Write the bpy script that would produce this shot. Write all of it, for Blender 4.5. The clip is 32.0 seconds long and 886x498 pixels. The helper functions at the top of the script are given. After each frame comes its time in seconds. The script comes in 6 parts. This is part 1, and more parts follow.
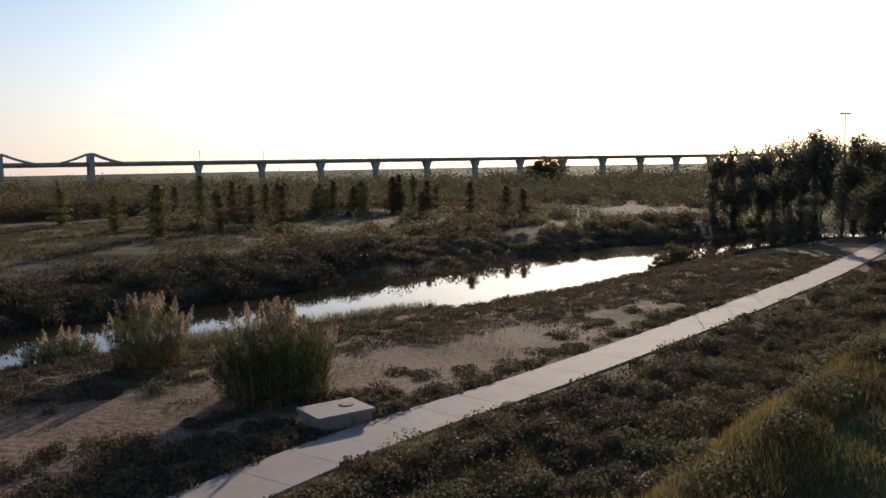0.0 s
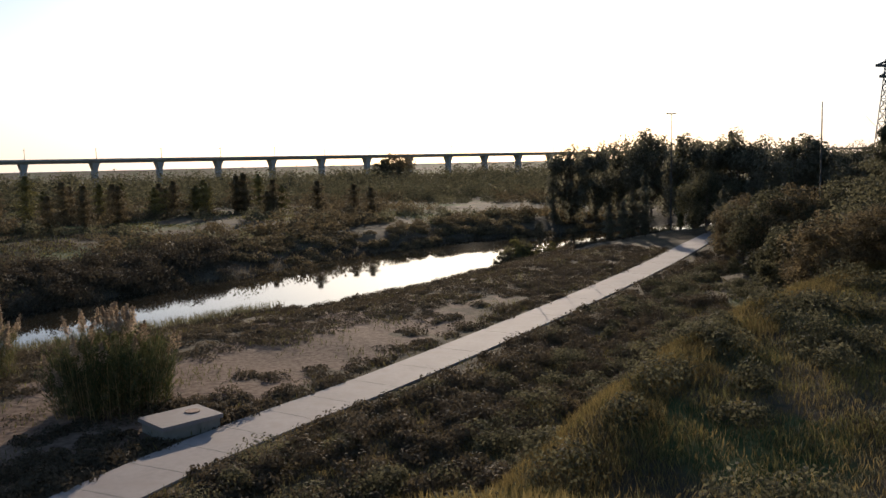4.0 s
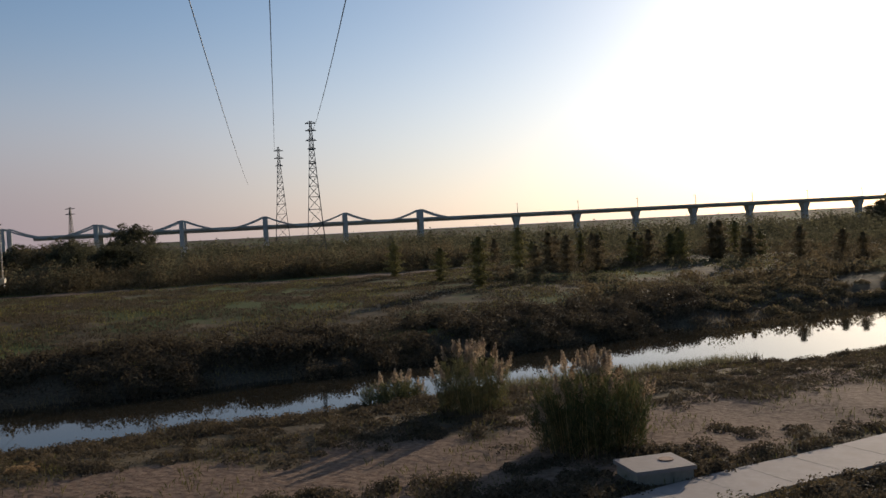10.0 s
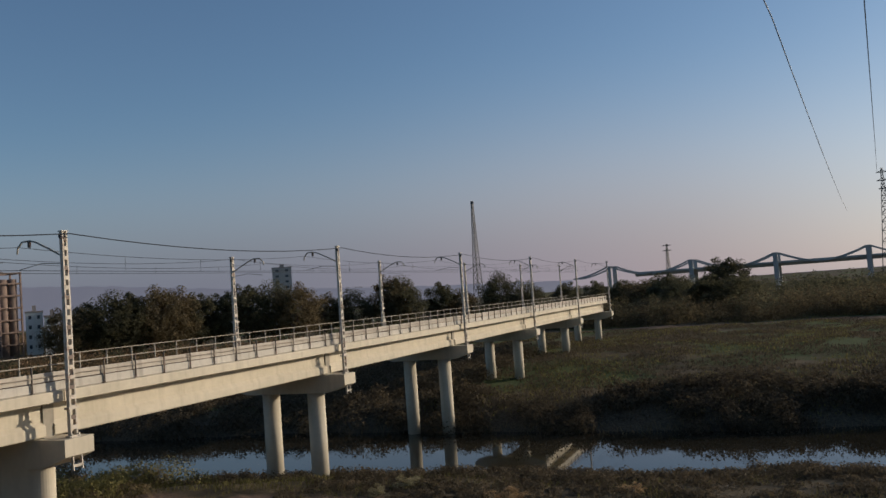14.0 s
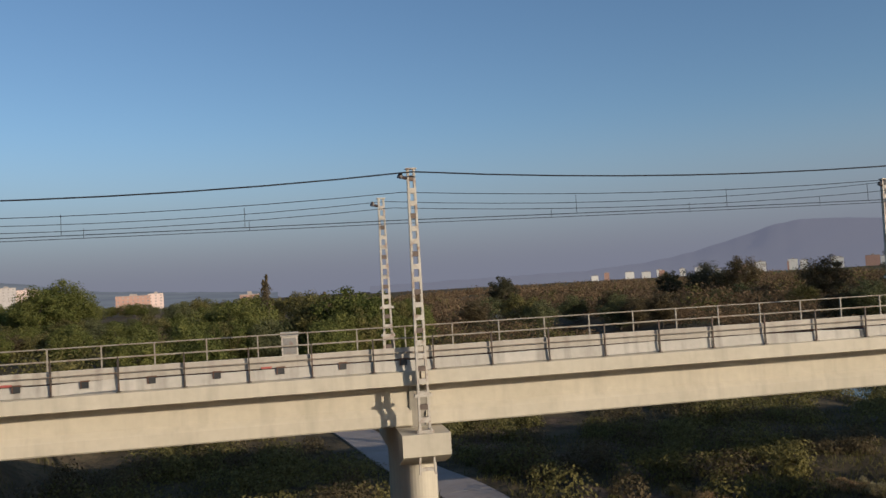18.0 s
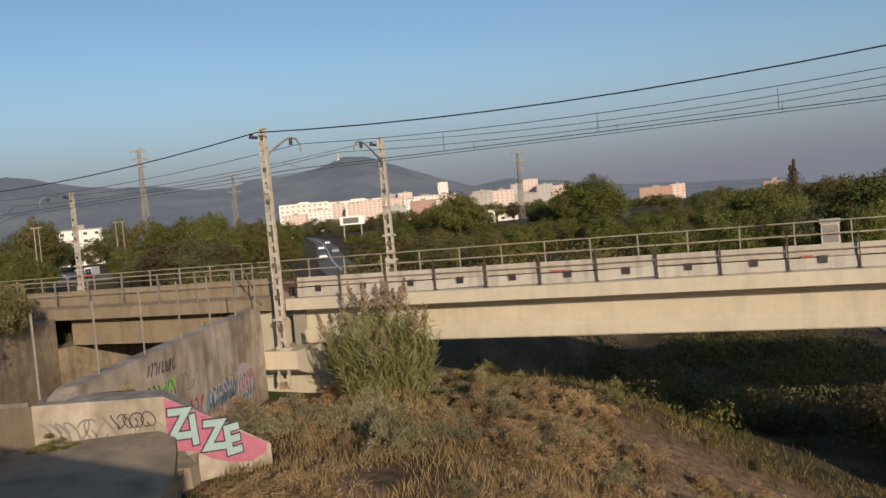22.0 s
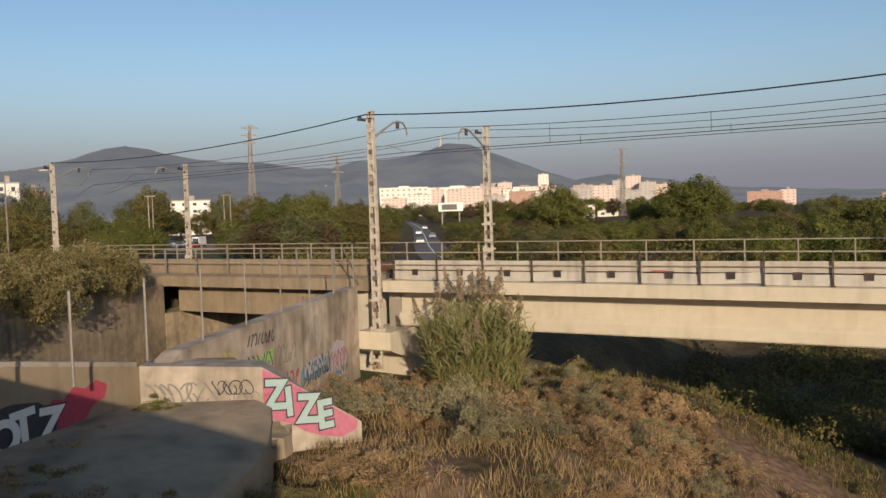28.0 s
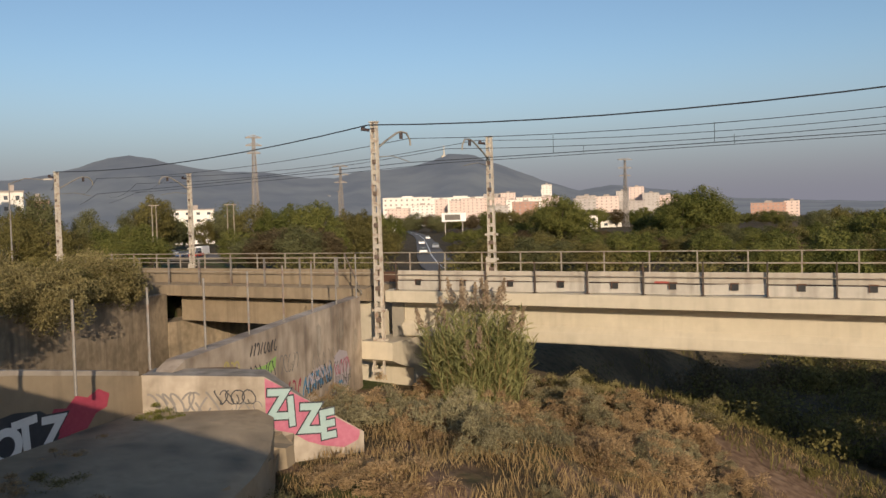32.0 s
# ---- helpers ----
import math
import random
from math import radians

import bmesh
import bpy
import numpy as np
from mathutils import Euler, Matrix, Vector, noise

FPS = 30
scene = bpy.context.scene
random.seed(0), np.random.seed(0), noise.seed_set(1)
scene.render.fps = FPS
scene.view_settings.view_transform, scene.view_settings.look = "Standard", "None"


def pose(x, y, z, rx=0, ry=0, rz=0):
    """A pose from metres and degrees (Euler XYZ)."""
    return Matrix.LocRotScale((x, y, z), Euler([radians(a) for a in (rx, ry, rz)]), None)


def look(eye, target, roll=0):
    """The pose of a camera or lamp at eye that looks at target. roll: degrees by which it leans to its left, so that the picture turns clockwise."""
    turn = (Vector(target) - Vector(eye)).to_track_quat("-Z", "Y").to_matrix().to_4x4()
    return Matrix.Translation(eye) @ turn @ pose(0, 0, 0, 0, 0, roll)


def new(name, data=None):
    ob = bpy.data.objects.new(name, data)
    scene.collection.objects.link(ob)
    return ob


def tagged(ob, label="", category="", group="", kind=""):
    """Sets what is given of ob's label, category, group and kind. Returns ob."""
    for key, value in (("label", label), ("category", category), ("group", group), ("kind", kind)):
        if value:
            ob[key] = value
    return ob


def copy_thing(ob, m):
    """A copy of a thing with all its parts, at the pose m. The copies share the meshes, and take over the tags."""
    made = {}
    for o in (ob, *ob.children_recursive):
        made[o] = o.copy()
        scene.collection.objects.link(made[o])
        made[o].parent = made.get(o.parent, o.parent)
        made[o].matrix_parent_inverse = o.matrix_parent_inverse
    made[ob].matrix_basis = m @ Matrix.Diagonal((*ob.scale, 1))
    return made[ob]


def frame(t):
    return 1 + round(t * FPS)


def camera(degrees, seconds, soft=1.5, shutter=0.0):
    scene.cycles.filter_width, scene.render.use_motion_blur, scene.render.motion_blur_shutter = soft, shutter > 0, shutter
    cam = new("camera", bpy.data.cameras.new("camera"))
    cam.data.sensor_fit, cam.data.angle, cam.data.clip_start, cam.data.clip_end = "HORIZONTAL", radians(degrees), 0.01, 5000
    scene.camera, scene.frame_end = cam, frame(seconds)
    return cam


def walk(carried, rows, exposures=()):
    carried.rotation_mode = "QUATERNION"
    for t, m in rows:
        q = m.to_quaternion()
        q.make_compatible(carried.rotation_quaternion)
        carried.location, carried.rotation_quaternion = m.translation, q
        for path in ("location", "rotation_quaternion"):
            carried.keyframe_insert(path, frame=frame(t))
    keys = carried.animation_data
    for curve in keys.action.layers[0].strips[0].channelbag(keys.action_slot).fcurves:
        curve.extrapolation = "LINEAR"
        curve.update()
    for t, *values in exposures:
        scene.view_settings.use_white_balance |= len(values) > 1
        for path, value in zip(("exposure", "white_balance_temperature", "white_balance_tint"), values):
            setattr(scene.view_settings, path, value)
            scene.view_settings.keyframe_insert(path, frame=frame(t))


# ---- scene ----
EXPOSURES = [(0.0, 0.05, 6150, 13), (7.0, 0.03, 6200, 14), (10.0, -0.25, 6300, 13), (13.5, -0.38, 6000, 10), (16.5, -0.20, 5900, 10), (20.0, -0.22, 5950, 10), (24.0, -0.06, 6500, 12), (32.0, -0.02, 6500, 12)]
cam = camera(54.28, 32.0)


def eye(share):
    """The camera stands still but for one short sidestep."""
    return 0.36 * share, -0.48 * share, 15.5


walk(cam, [
    (0.0, pose(*eye(0.00), 84.49, 1.05, 0.00)),
    (0.5, pose(*eye(0.00), 84.84, 0.97, -4.02)),
    (1.0, pose(*eye(0.00), 85.97, -0.22, -6.45)),
    (1.5, pose(*eye(0.00), 86.43, 0.74, -8.01)),
    (2.0, pose(*eye(0.00), 86.06, 1.05, -10.10)),
    (2.5, pose(*eye(0.00), 84.83, 0.39, -11.62)),
    (4.5, pose(*eye(0.00), 84.14, 1.50, -9.72)),
    (5.0, pose(*eye(0.00), 85.23, 1.70, -9.73)),
    (5.5, pose(*eye(0.00), 88.61, 0.70, -8.47)),
    (6.0, pose(*eye(0.00), 90.22, 0.51, -8.39)),
    (6.5, pose(*eye(0.00), 89.76, 0.73, -8.42)),
    (7.0, pose(*eye(0.00), 88.54, 0.70, -7.35)),
    (7.5, pose(*eye(0.00), 87.54, 1.38, -4.82)),
    (8.0, pose(*eye(0.00), 87.24, 2.35, 1.27)),
    (8.5, pose(*eye(0.00), 88.35, 2.68, 6.21)),
    (9.0, pose(*eye(0.00), 88.30, 2.99, 10.76)),
    (9.5, pose(*eye(0.00), 88.58, 2.82, 16.13)),
    (10.0, pose(*eye(0.00), 88.45, 2.91, 20.59)),
    (10.5, pose(*eye(0.00), 88.91, 3.60, 24.85)),
    (11.0, pose(*eye(0.00), 89.49, 4.36, 29.88)),
    (11.5, pose(*eye(0.00), 89.92, 4.54, 35.00)),
    (12.0, pose(*eye(0.00), 90.89, 5.19, 39.00)),
    (12.5, pose(*eye(0.00), 91.35, 5.59, 42.32)),
    (13.0, pose(*eye(0.00), 91.97, 5.53, 44.92)),
    (13.5, pose(*eye(0.00), 92.64, 5.04, 51.74)),
    (15.5, pose(*eye(0.00), 92.90, 2.23, 78.71)),
    (16.0, pose(*eye(0.00), 92.54, 2.49, 87.58)),
    (16.5, pose(*eye(0.00), 92.33, 2.66, 94.38)),
    (17.0, pose(*eye(0.00), 92.34, 3.02, 98.71)),
    (17.5, pose(*eye(0.00), 92.56, 3.19, 104.50)),
    (18.0, pose(*eye(0.00), 92.41, 3.28, 117.18)),
    (18.5, pose(*eye(0.00), 93.04, 2.93, 126.10)),
    (19.0, pose(*eye(0.00), 93.60, 2.47, 136.95)),
    (19.5, pose(*eye(0.15), 90.85, 1.90, 139.36)),
    (20.0, pose(*eye(0.45), 95.22, 3.01, 147.37)),
    (20.5, pose(*eye(0.75), 92.24, 3.76, 151.80)),
    (21.0, pose(*eye(0.75), 90.16, 2.81, 151.17)),
    (21.5, pose(*eye(0.75), 90.99, 4.72, 151.97)),
    (22.0, pose(*eye(0.75), 87.65, 5.28, 150.77)),
    (22.5, pose(*eye(0.70), 85.03, 7.60, 145.37)),
    (23.0, pose(*eye(0.65), 85.25, 7.87, 147.65)),
    (23.5, pose(*eye(0.82), 84.06, 6.48, 154.37)),
    (24.0, pose(*eye(1.00), 88.57, 3.60, 157.38)),
    (24.5, pose(*eye(1.00), 90.15, 3.65, 159.44)),
    (25.0, pose(*eye(1.00), 88.72, 2.73, 160.13)),
    (25.5, pose(*eye(1.00), 87.47, 2.30, 159.79)),
    (26.0, pose(*eye(1.00), 86.50, 2.03, 158.97)),
    (26.5, pose(*eye(1.00), 86.58, 2.15, 158.54)),
    (28.5, pose(*eye(1.00), 87.62, 1.81, 157.14)),
    (29.0, pose(*eye(1.00), 87.85, 2.24, 158.11)),
    (29.5, pose(*eye(1.00), 88.16, 2.36, 158.18)),
    (30.0, pose(*eye(1.00), 88.21, 2.56, 158.24)),
    (30.5, pose(*eye(1.00), 88.33, 2.68, 157.81)),
    (31.0, pose(*eye(1.00), 88.62, 2.71, 157.51)),
    (31.5, pose(*eye(1.00), 88.43, 2.25, 157.07)),
    (32.0, pose(*eye(1.00), 88.02, 1.65, 157.48)),
], EXPOSURES)

# ---------- light ----------
SUN_AZ, SUN_EL = -12.0, 14.0


def bearing(az, dist, z=0.0):
    """Place at an angle to the left of +y, a distance and a height."""
    a = radians(az)
    return Vector((-math.sin(a) * dist, math.cos(a) * dist, z))


world = bpy.data.worlds.new("sky")
scene.world = world
world.use_nodes = True
wt = world.node_tree
sky = wt.nodes.new("ShaderNodeTexSky")
sky.sky_type = "NISHITA"
sky.sun_disc = False
sky.sun_elevation, sky.sun_rotation = radians(SUN_EL), radians(-SUN_AZ)
sky.altitude, sky.air_density, sky.dust_density, sky.ozone_density = 0, 1.0, 0.95, 2.5
wt.nodes["Background"].inputs["Strength"].default_value = 0.125
wt.links.new(sky.outputs[0], wt.nodes["Background"].inputs["Color"])
sun = new("sun", bpy.data.lights.new("sun", "SUN"))
sun.data.energy, sun.data.angle, sun.data.color = 5.0, radians(0.5), (1.0, 0.82, 0.60)
sun.matrix_world = look(bearing(SUN_AZ, 500 * math.cos(radians(SUN_EL)), 500 * math.sin(radians(SUN_EL))), (0, 0, 0))

# ---------- materials ----------


def material(name, a, b, scale=1.0, rough=0.8, metal=0.0, bump=0.2, stain=None, stain_scale=0.15, island=0.0, each=0.0, streak=0.0):
    """A surface that varies between two colours at a fine and a coarse scale, with stains, streaks and relief."""
    m = bpy.data.materials.new(name)
    m.use_nodes = True
    n, k = m.node_tree.nodes, m.node_tree.links
    p = n["Principled BSDF"]
    p.inputs["Roughness"].default_value, p.inputs["Metallic"].default_value = rough, metal
    geo = n.new("ShaderNodeNewGeometry")
    src = geo.outputs["Position"]
    fine = n.new("ShaderNodeTexNoise")
    fine.inputs["Scale"].default_value, fine.inputs["Detail"].default_value = 6 * scale, 6
    k.new(src, fine.inputs["Vector"])
    coarse = n.new("ShaderNodeTexNoise")
    coarse.inputs["Scale"].default_value, coarse.inputs["Detail"].default_value = stain_scale * 3, 4
    k.new(src, coarse.inputs["Vector"])
    mix = n.new("ShaderNodeMix")
    mix.data_type = "RGBA"
    mix.inputs["A"].default_value, mix.inputs["B"].default_value = (*a, 1), (*b, 1)
    add = n.new("ShaderNodeMath")
    add.operation = "MULTIPLY_ADD"
    k.new(fine.outputs["Fac"], add.inputs[0])
    add.inputs[1].default_value = 0.9
    sub = n.new("ShaderNodeMath")
    sub.operation = "MULTIPLY_ADD"
    k.new(coarse.outputs["Fac"], sub.inputs[0])
    sub.inputs[1].default_value, sub.inputs[2].default_value = 1.4, -0.65
    k.new(sub.outputs[0], add.inputs[2])
    fac = add.outputs[0]
    for amount, out in ((island, geo.outputs["Random Per Island"]), (each, n.new("ShaderNodeObjectInfo").outputs["Random"])):
        if amount:
            r = n.new("ShaderNodeMath")
            r.operation = "MULTIPLY_ADD"
            k.new(out, r.inputs[0])
            r.inputs[1].default_value = amount
            s = n.new("ShaderNodeMath")
            s.operation = "SUBTRACT"
            k.new(fac, s.inputs[0])
            s.inputs[1].default_value = amount / 2
            k.new(s.outputs[0], r.inputs[2])
            fac = r.outputs[0]
    k.new(fac, mix.inputs["Factor"])
    col = mix.outputs["Result"]
    if stain or streak:
        mp = n.new("ShaderNodeMapping")
        mp.inputs["Scale"].default_value = (1.6, 1.6, 0.12) if streak else (1, 1, 1)
        k.new(src, mp.inputs["Vector"])
        t = n.new("ShaderNodeTexNoise")
        t.inputs["Scale"].default_value, t.inputs["Detail"].default_value = (1.2 if streak else stain_scale * 6), 5
        k.new(mp.outputs[0], t.inputs["Vector"])
        ramp = n.new("ShaderNodeMapRange")
        ramp.inputs["From Min"].default_value, ramp.inputs["From Max"].default_value = 0.5, 0.72
        k.new(t.outputs["Fac"], ramp.inputs["Value"])
        sc = n.new("ShaderNodeMath")
        sc.operation = "MULTIPLY"
        sc.inputs[1].default_value = streak or 0.7
        k.new(ramp.outputs[0], sc.inputs[0])
        mx = n.new("ShaderNodeMix")
        mx.data_type = "RGBA"
        k.new(sc.outputs[0], mx.inputs["Factor"])
        k.new(col, mx.inputs["A"])
        mx.inputs["B"].default_value = (*(stain or (0.12, 0.10, 0.08)), 1)
        col = mx.outputs["Result"]
    k.new(col, p.inputs["Base Color"])
    if bump:
        bp = n.new("ShaderNodeBump")
        bp.inputs["Strength"].default_value, bp.inputs["Distance"].default_value = bump, 0.03
        k.new(fine.outputs["Fac"], bp.inputs["Height"])
        k.new(bp.outputs[0], p.inputs["Normal"])
    return m


def leaf_material(name, a, b, through_light=0.35):
    """Leaves that vary from one to the next and let some light through."""
    m = material(name, a, b, 0.3, 0.7, 0, 0, island=0.9, each=0.5)
    n, k = m.node_tree.nodes, m.node_tree.links
    p = n["Principled BSDF"]
    p.inputs["Specular IOR Level"].default_value = 0.06
    tr = n.new("ShaderNodeBsdfTranslucent")
    k.new(p.inputs["Base Color"].links[0].from_socket, tr.inputs["Color"])
    mx = n.new("ShaderNodeMixShader")
    mx.inputs[0].default_value = through_light
    k.new(p.outputs[0], mx.inputs[1])
    k.new(tr.outputs[0], mx.inputs[2])
    k.new(mx.outputs[0], n["Material Output"].inputs["Surface"])
    return m


CONCRETE = material("bridge concrete", (0.45, 0.395, 0.295), (0.58, 0.51, 0.39), 0.5, 0.85, streak=0.22, stain=(0.2, 0.17, 0.13))
OLD_CONCRETE = material("weathered concrete", (0.23, 0.195, 0.155), (0.40, 0.345, 0.285), 0.45, 0.9, streak=0.75, stain=(0.11, 0.08, 0.06), bump=0.6)
WING_WALL = material("stained graffiti wall", (0.14, 0.095, 0.06), (0.66, 0.55, 0.43), 0.24, 0.92, streak=0.45, stain=(0.10, 0.075, 0.06), bump=0.7)
BROWN_CONCRETE = material("brown stained concrete", (0.19, 0.145, 0.095), (0.30, 0.235, 0.155), 0.5, 0.92, streak=0.5, stain=(0.12, 0.085, 0.055), bump=0.5)
APRON = material("dirty broken concrete", (0.22, 0.17, 0.11), (0.40, 0.315, 0.21), 0.6, 0.95, stain=(0.07, 0.06, 0.045), bump=0.7)
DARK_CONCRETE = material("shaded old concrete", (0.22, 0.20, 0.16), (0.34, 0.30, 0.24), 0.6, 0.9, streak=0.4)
PANEL = material("ballast wall panels", (0.38, 0.345, 0.29), (0.52, 0.475, 0.405), 0.8, 0.85, streak=0.45, each=0.4)
PATH = material("concrete path", (0.25, 0.21, 0.185), (0.345, 0.295, 0.26), 0.6, 0.85, stain=(0.25, 0.2, 0.17))
STEEL = material("galvanised steel", (0.20, 0.18, 0.16), (0.32, 0.30, 0.27), 2, 0.55, 0.35, 0.1, stain=(0.20, 0.09, 0.05), stain_scale=0.5)
PALE_STEEL = material("weathered pale steel mast", (0.42, 0.37, 0.30), (0.55, 0.50, 0.42), 2, 0.7, 0.1, 0.15, stain=(0.20, 0.10, 0.06), stain_scale=0.6)
RAIL_STEEL = material("rusting painted railing steel", (0.05, 0.038, 0.029), (0.10, 0.075, 0.056), 2, 0.6, 0.2, 0.1, stain=(0.16, 0.07, 0.04), stain_scale=0.5)
DARK_STEEL = material("dark steel", (0.05, 0.05, 0.05), (0.09, 0.085, 0.08), 2, 0.5, 0.6, 0.1)
WIRE = material("wire", (0.03, 0.03, 0.035), (0.05, 0.05, 0.05), 2, 0.5, 0.5, 0)
BALLAST = material("ballast", (0.14, 0.12, 0.10), (0.28, 0.24, 0.20), 3, 0.95, bump=1.0)
RUST = material("rusty rail", (0.10, 0.05, 0.03), (0.20, 0.11, 0.07), 3, 0.6, 0.5)
INSULATOR = material("insulator", (0.030, 0.024, 0.024), (0.07, 0.048, 0.042), 2, 0.25)

# ---------- mesh tools ----------


class Mesh:
    """Collects vertices and faces of one mesh."""

    def __init__(self):
        self.v, self.f = [], []

    def box(self, x0, x1, y0, y1, z0, z1, m=None):
        b = len(self.v)
        c = [Vector((x, y, z)) for z in (z0, z1) for y in (y0, y1) for x in (x0, x1)]
        self.v += [m @ p for p in c] if m else c
        self.f += [(b, b + 2, b + 3, b + 1), (b + 4, b + 5, b + 7, b + 6), (b, b + 1, b + 5, b + 4), (b + 2, b + 6, b + 7, b + 3), (b, b + 4, b + 6, b + 2), (b + 1, b + 3, b + 7, b + 5)]
        return self

    def bar(self, p, q, w, h=None, up=(0, 0, 1)):
        """A straight bar of a rectangular section between two points."""
        p, q = Vector(p), Vector(q)
        h = h or w
        d = (q - p).normalized()
        side = d.cross(Vector(up))
        side = side.normalized() if side.length > 1e-4 else Vector((1, 0, 0))
        top = side.cross(d)
        b = len(self.v)
        for e in (p, q):
            for i, j in ((-1, -1), (1, -1), (1, 1), (-1, 1)):
                self.v.append(e + side * i * w / 2 + top * j * h / 2)
        self.f += [(b, b + 1, b + 2, b + 3), (b + 7, b + 6, b + 5, b + 4)] + [(b + i, b + 4 + i, b + 4 + (i + 1) % 4, b + (i + 1) % 4) for i in range(4)]
        return self

    def tube(self, pts, r, n=6, r_end=None):
        """A round rod along a line of points."""
        pts = [Vector(p) for p in pts]
        b, last = len(self.v), len(pts) - 1
        for i, p in enumerate(pts):
            d = (pts[min(i + 1, last)] - pts[max(i - 1, 0)]).normalized()
            side = d.cross(Vector((0, 0, 1)))
            side = side.normalized() if side.length > 1e-3 else Vector((1, 0, 0))
            top = side.cross(d)
            rr = r + ((r_end if r_end is not None else r) - r) * i / max(last, 1)
            for j in range(n):
                a = 2 * math.pi * j / n
                self.v.append(p + (side * math.cos(a) + top * math.sin(a)) * rr)
        for i in range(last):
            for j in range(n):
                self.f.append((b + i * n + j, b + i * n + (j + 1) % n, b + (i + 1) * n + (j + 1) % n, b + (i + 1) * n + j))
        self.f += [tuple(b + j for j in reversed(range(n))), tuple(b + last * n + j for j in range(n))]
        return self

    def ribbon_on(self, pts, normal, width):
        """A thin flat band along points on a plane."""
        o = len(self.v)
        for i, q in enumerate(pts):
            w = (pts[min(i + 1, len(pts) - 1)] - pts[max(i - 1, 0)]).normalized()
            side = w.cross(normal) * width / 2
            self.v += [q - side, q + side, q + side + normal * 0.006, q - side + normal * 0.006]
        for i in range(len(pts) - 1):
            a, b = o + 4 * i, o + 4 * i + 4
            self.f += [(a + k, a + (k + 1) % 4, b + (k + 1) % 4, b + k) for k in range(4)]
        self.f += [(o, o + 3, o + 2, o + 1), tuple(o + 4 * len(pts) - 4 + k for k in range(4))]
        return self

    def extrude(self, outline, x0, x1):
        """An outline of (y, z) drawn along x."""
        b, n = len(self.v), len(outline)
        for x in (x0, x1):
            self.v += [Vector((x, y, z)) for y, z in outline]
        self.f += [tuple(range(b + n - 1, b - 1, -1)), tuple(range(b + n, b + 2 * n))]
        self.f += [(b + i, b + (i + 1) % n, b + n + (i + 1) % n, b + n + i) for i in range(n)]
        return self

    def solid(self, outline, z0, z1):
        """An outline of (x, y) drawn upwards; z1 may be a list, one height a corner."""
        b, n = len(self.v), len(outline)
        tops = z1 if isinstance(z1, (list, tuple)) else [z1] * n
        lows = z0 if isinstance(z0, (list, tuple)) else [z0] * n
        self.v += [Vector((x, y, z)) for (x, y), z in zip(outline, lows)] + [Vector((x, y, z)) for (x, y), z in zip(outline, tops)]
        self.f += [tuple(range(b + n - 1, b - 1, -1)), tuple(range(b + n, b + 2 * n))]
        self.f += [(b + i, b + (i + 1) % n, b + n + (i + 1) % n, b + n + i) for i in range(n)]
        return self

    def done(self, name, mat, smooth=False):
        me = bpy.data.meshes.new(name)
        me.from_pydata(self.v, [], self.f)
        for m in mat if isinstance(mat, (list, tuple)) else [mat]:
            me.materials.append(m)
        bmx = bmesh.new()
        bmx.from_mesh(me)
        bmesh.ops.recalc_face_normals(bmx, faces=bmx.faces)
        bmx.to_mesh(me)
        bmx.free()
        if smooth:
            me.shade_smooth()
        return me


def part(name, mesh, mat, parent, label="", smooth=False, at=None):
    """Links a mesh as one part under a thing or a part."""
    me = mesh.done(name, mat, smooth) if isinstance(mesh, Mesh) else mesh
    ob = new(name, me)
    ob.parent = parent
    if at is not None:
        ob.matrix_basis = at
    return tagged(ob, label)


def thing(name, at, label="", category="", group="", kind="", data=None):
    ob = new(name, data)
    ob.matrix_basis = at
    return tagged(ob, label, category, group, kind)


# the bridge's own axes: x along it, y away from the camera's side, z up
BRIDGE = pose(0, 0, 0, 0, 0, 127)


def here(x, y, z, turn=0.0):
    return BRIDGE @ pose(x, y, z, 0, 0, turn)


# ---------- ground ----------
RIVER = [(-700, -330, 20), (-330, -150, 6), (-200, -55, 5), (-140, -14, 8), (-110, 10, 10), (-95, 26, 10), (-83, 37, 10), (-71, 46, 9), (-60, 54, 8.5), (-46, 66, 8), (-34, 78, 8), (-20, 91, 9.5), (-8, 101, 12), (6, 114.5, 12), (18, 129, 12.5), (36, 148, 11), (54, 160, 7), (80, 176, 5), (120, 200, 5), (200, 250, 6), (420, 420, 10), (900, 1100, 30)]
FOOTPATH = [(-79.5, -57.4), (-65.5, -42.7), (-54.9, -31.8), (-49.1, -24.5), (-40.3, -16.3), (-27.7, -6.4), (-16, 2), (-15.5, 11), (-14, 20), (-11.2, 29.5), (-6.6, 37), (-1.8, 43), (4.5, 49.8), (13.7, 60.6), (28, 78), (44, 98.5), (62, 123), (76, 140), (95, 150), (130, 160)]
FOOTPATH_HALF = 1.75
HIGHWAY = [(-math.sin(radians(a)) * d, math.cos(radians(a)) * d) for a, d in ((156.5, 110), (157.9, 140), (158.3, 165), (158.5, 190), (158.7, 260), (159.0, 380), (159.6, 520), (160.4, 760))]
JUNCTION = (-math.sin(radians(174.2)) * 214, math.cos(radians(174.2)) * 214)


# the crest of the embankment's shoulder in the bridge's own plan: y, x and height
CREST = ((-65, -54, -43, -37, -31, -24, -20, -12), (16.3, 17.8, 18.1, 17.6, 16.9, 15.6, 15.4, 14.5), (8.4, 8.2, 7.85, 7.5, 7.25, 6.7, 5.8, 4.2))
# the dirt track across the far meadow, in the bridge's own plan: y and x
TRACK = ((-130, -80, -66, -40, -10, 20, 42, 90), (240, 222, 216, 211, 213, 213, 214, 216))


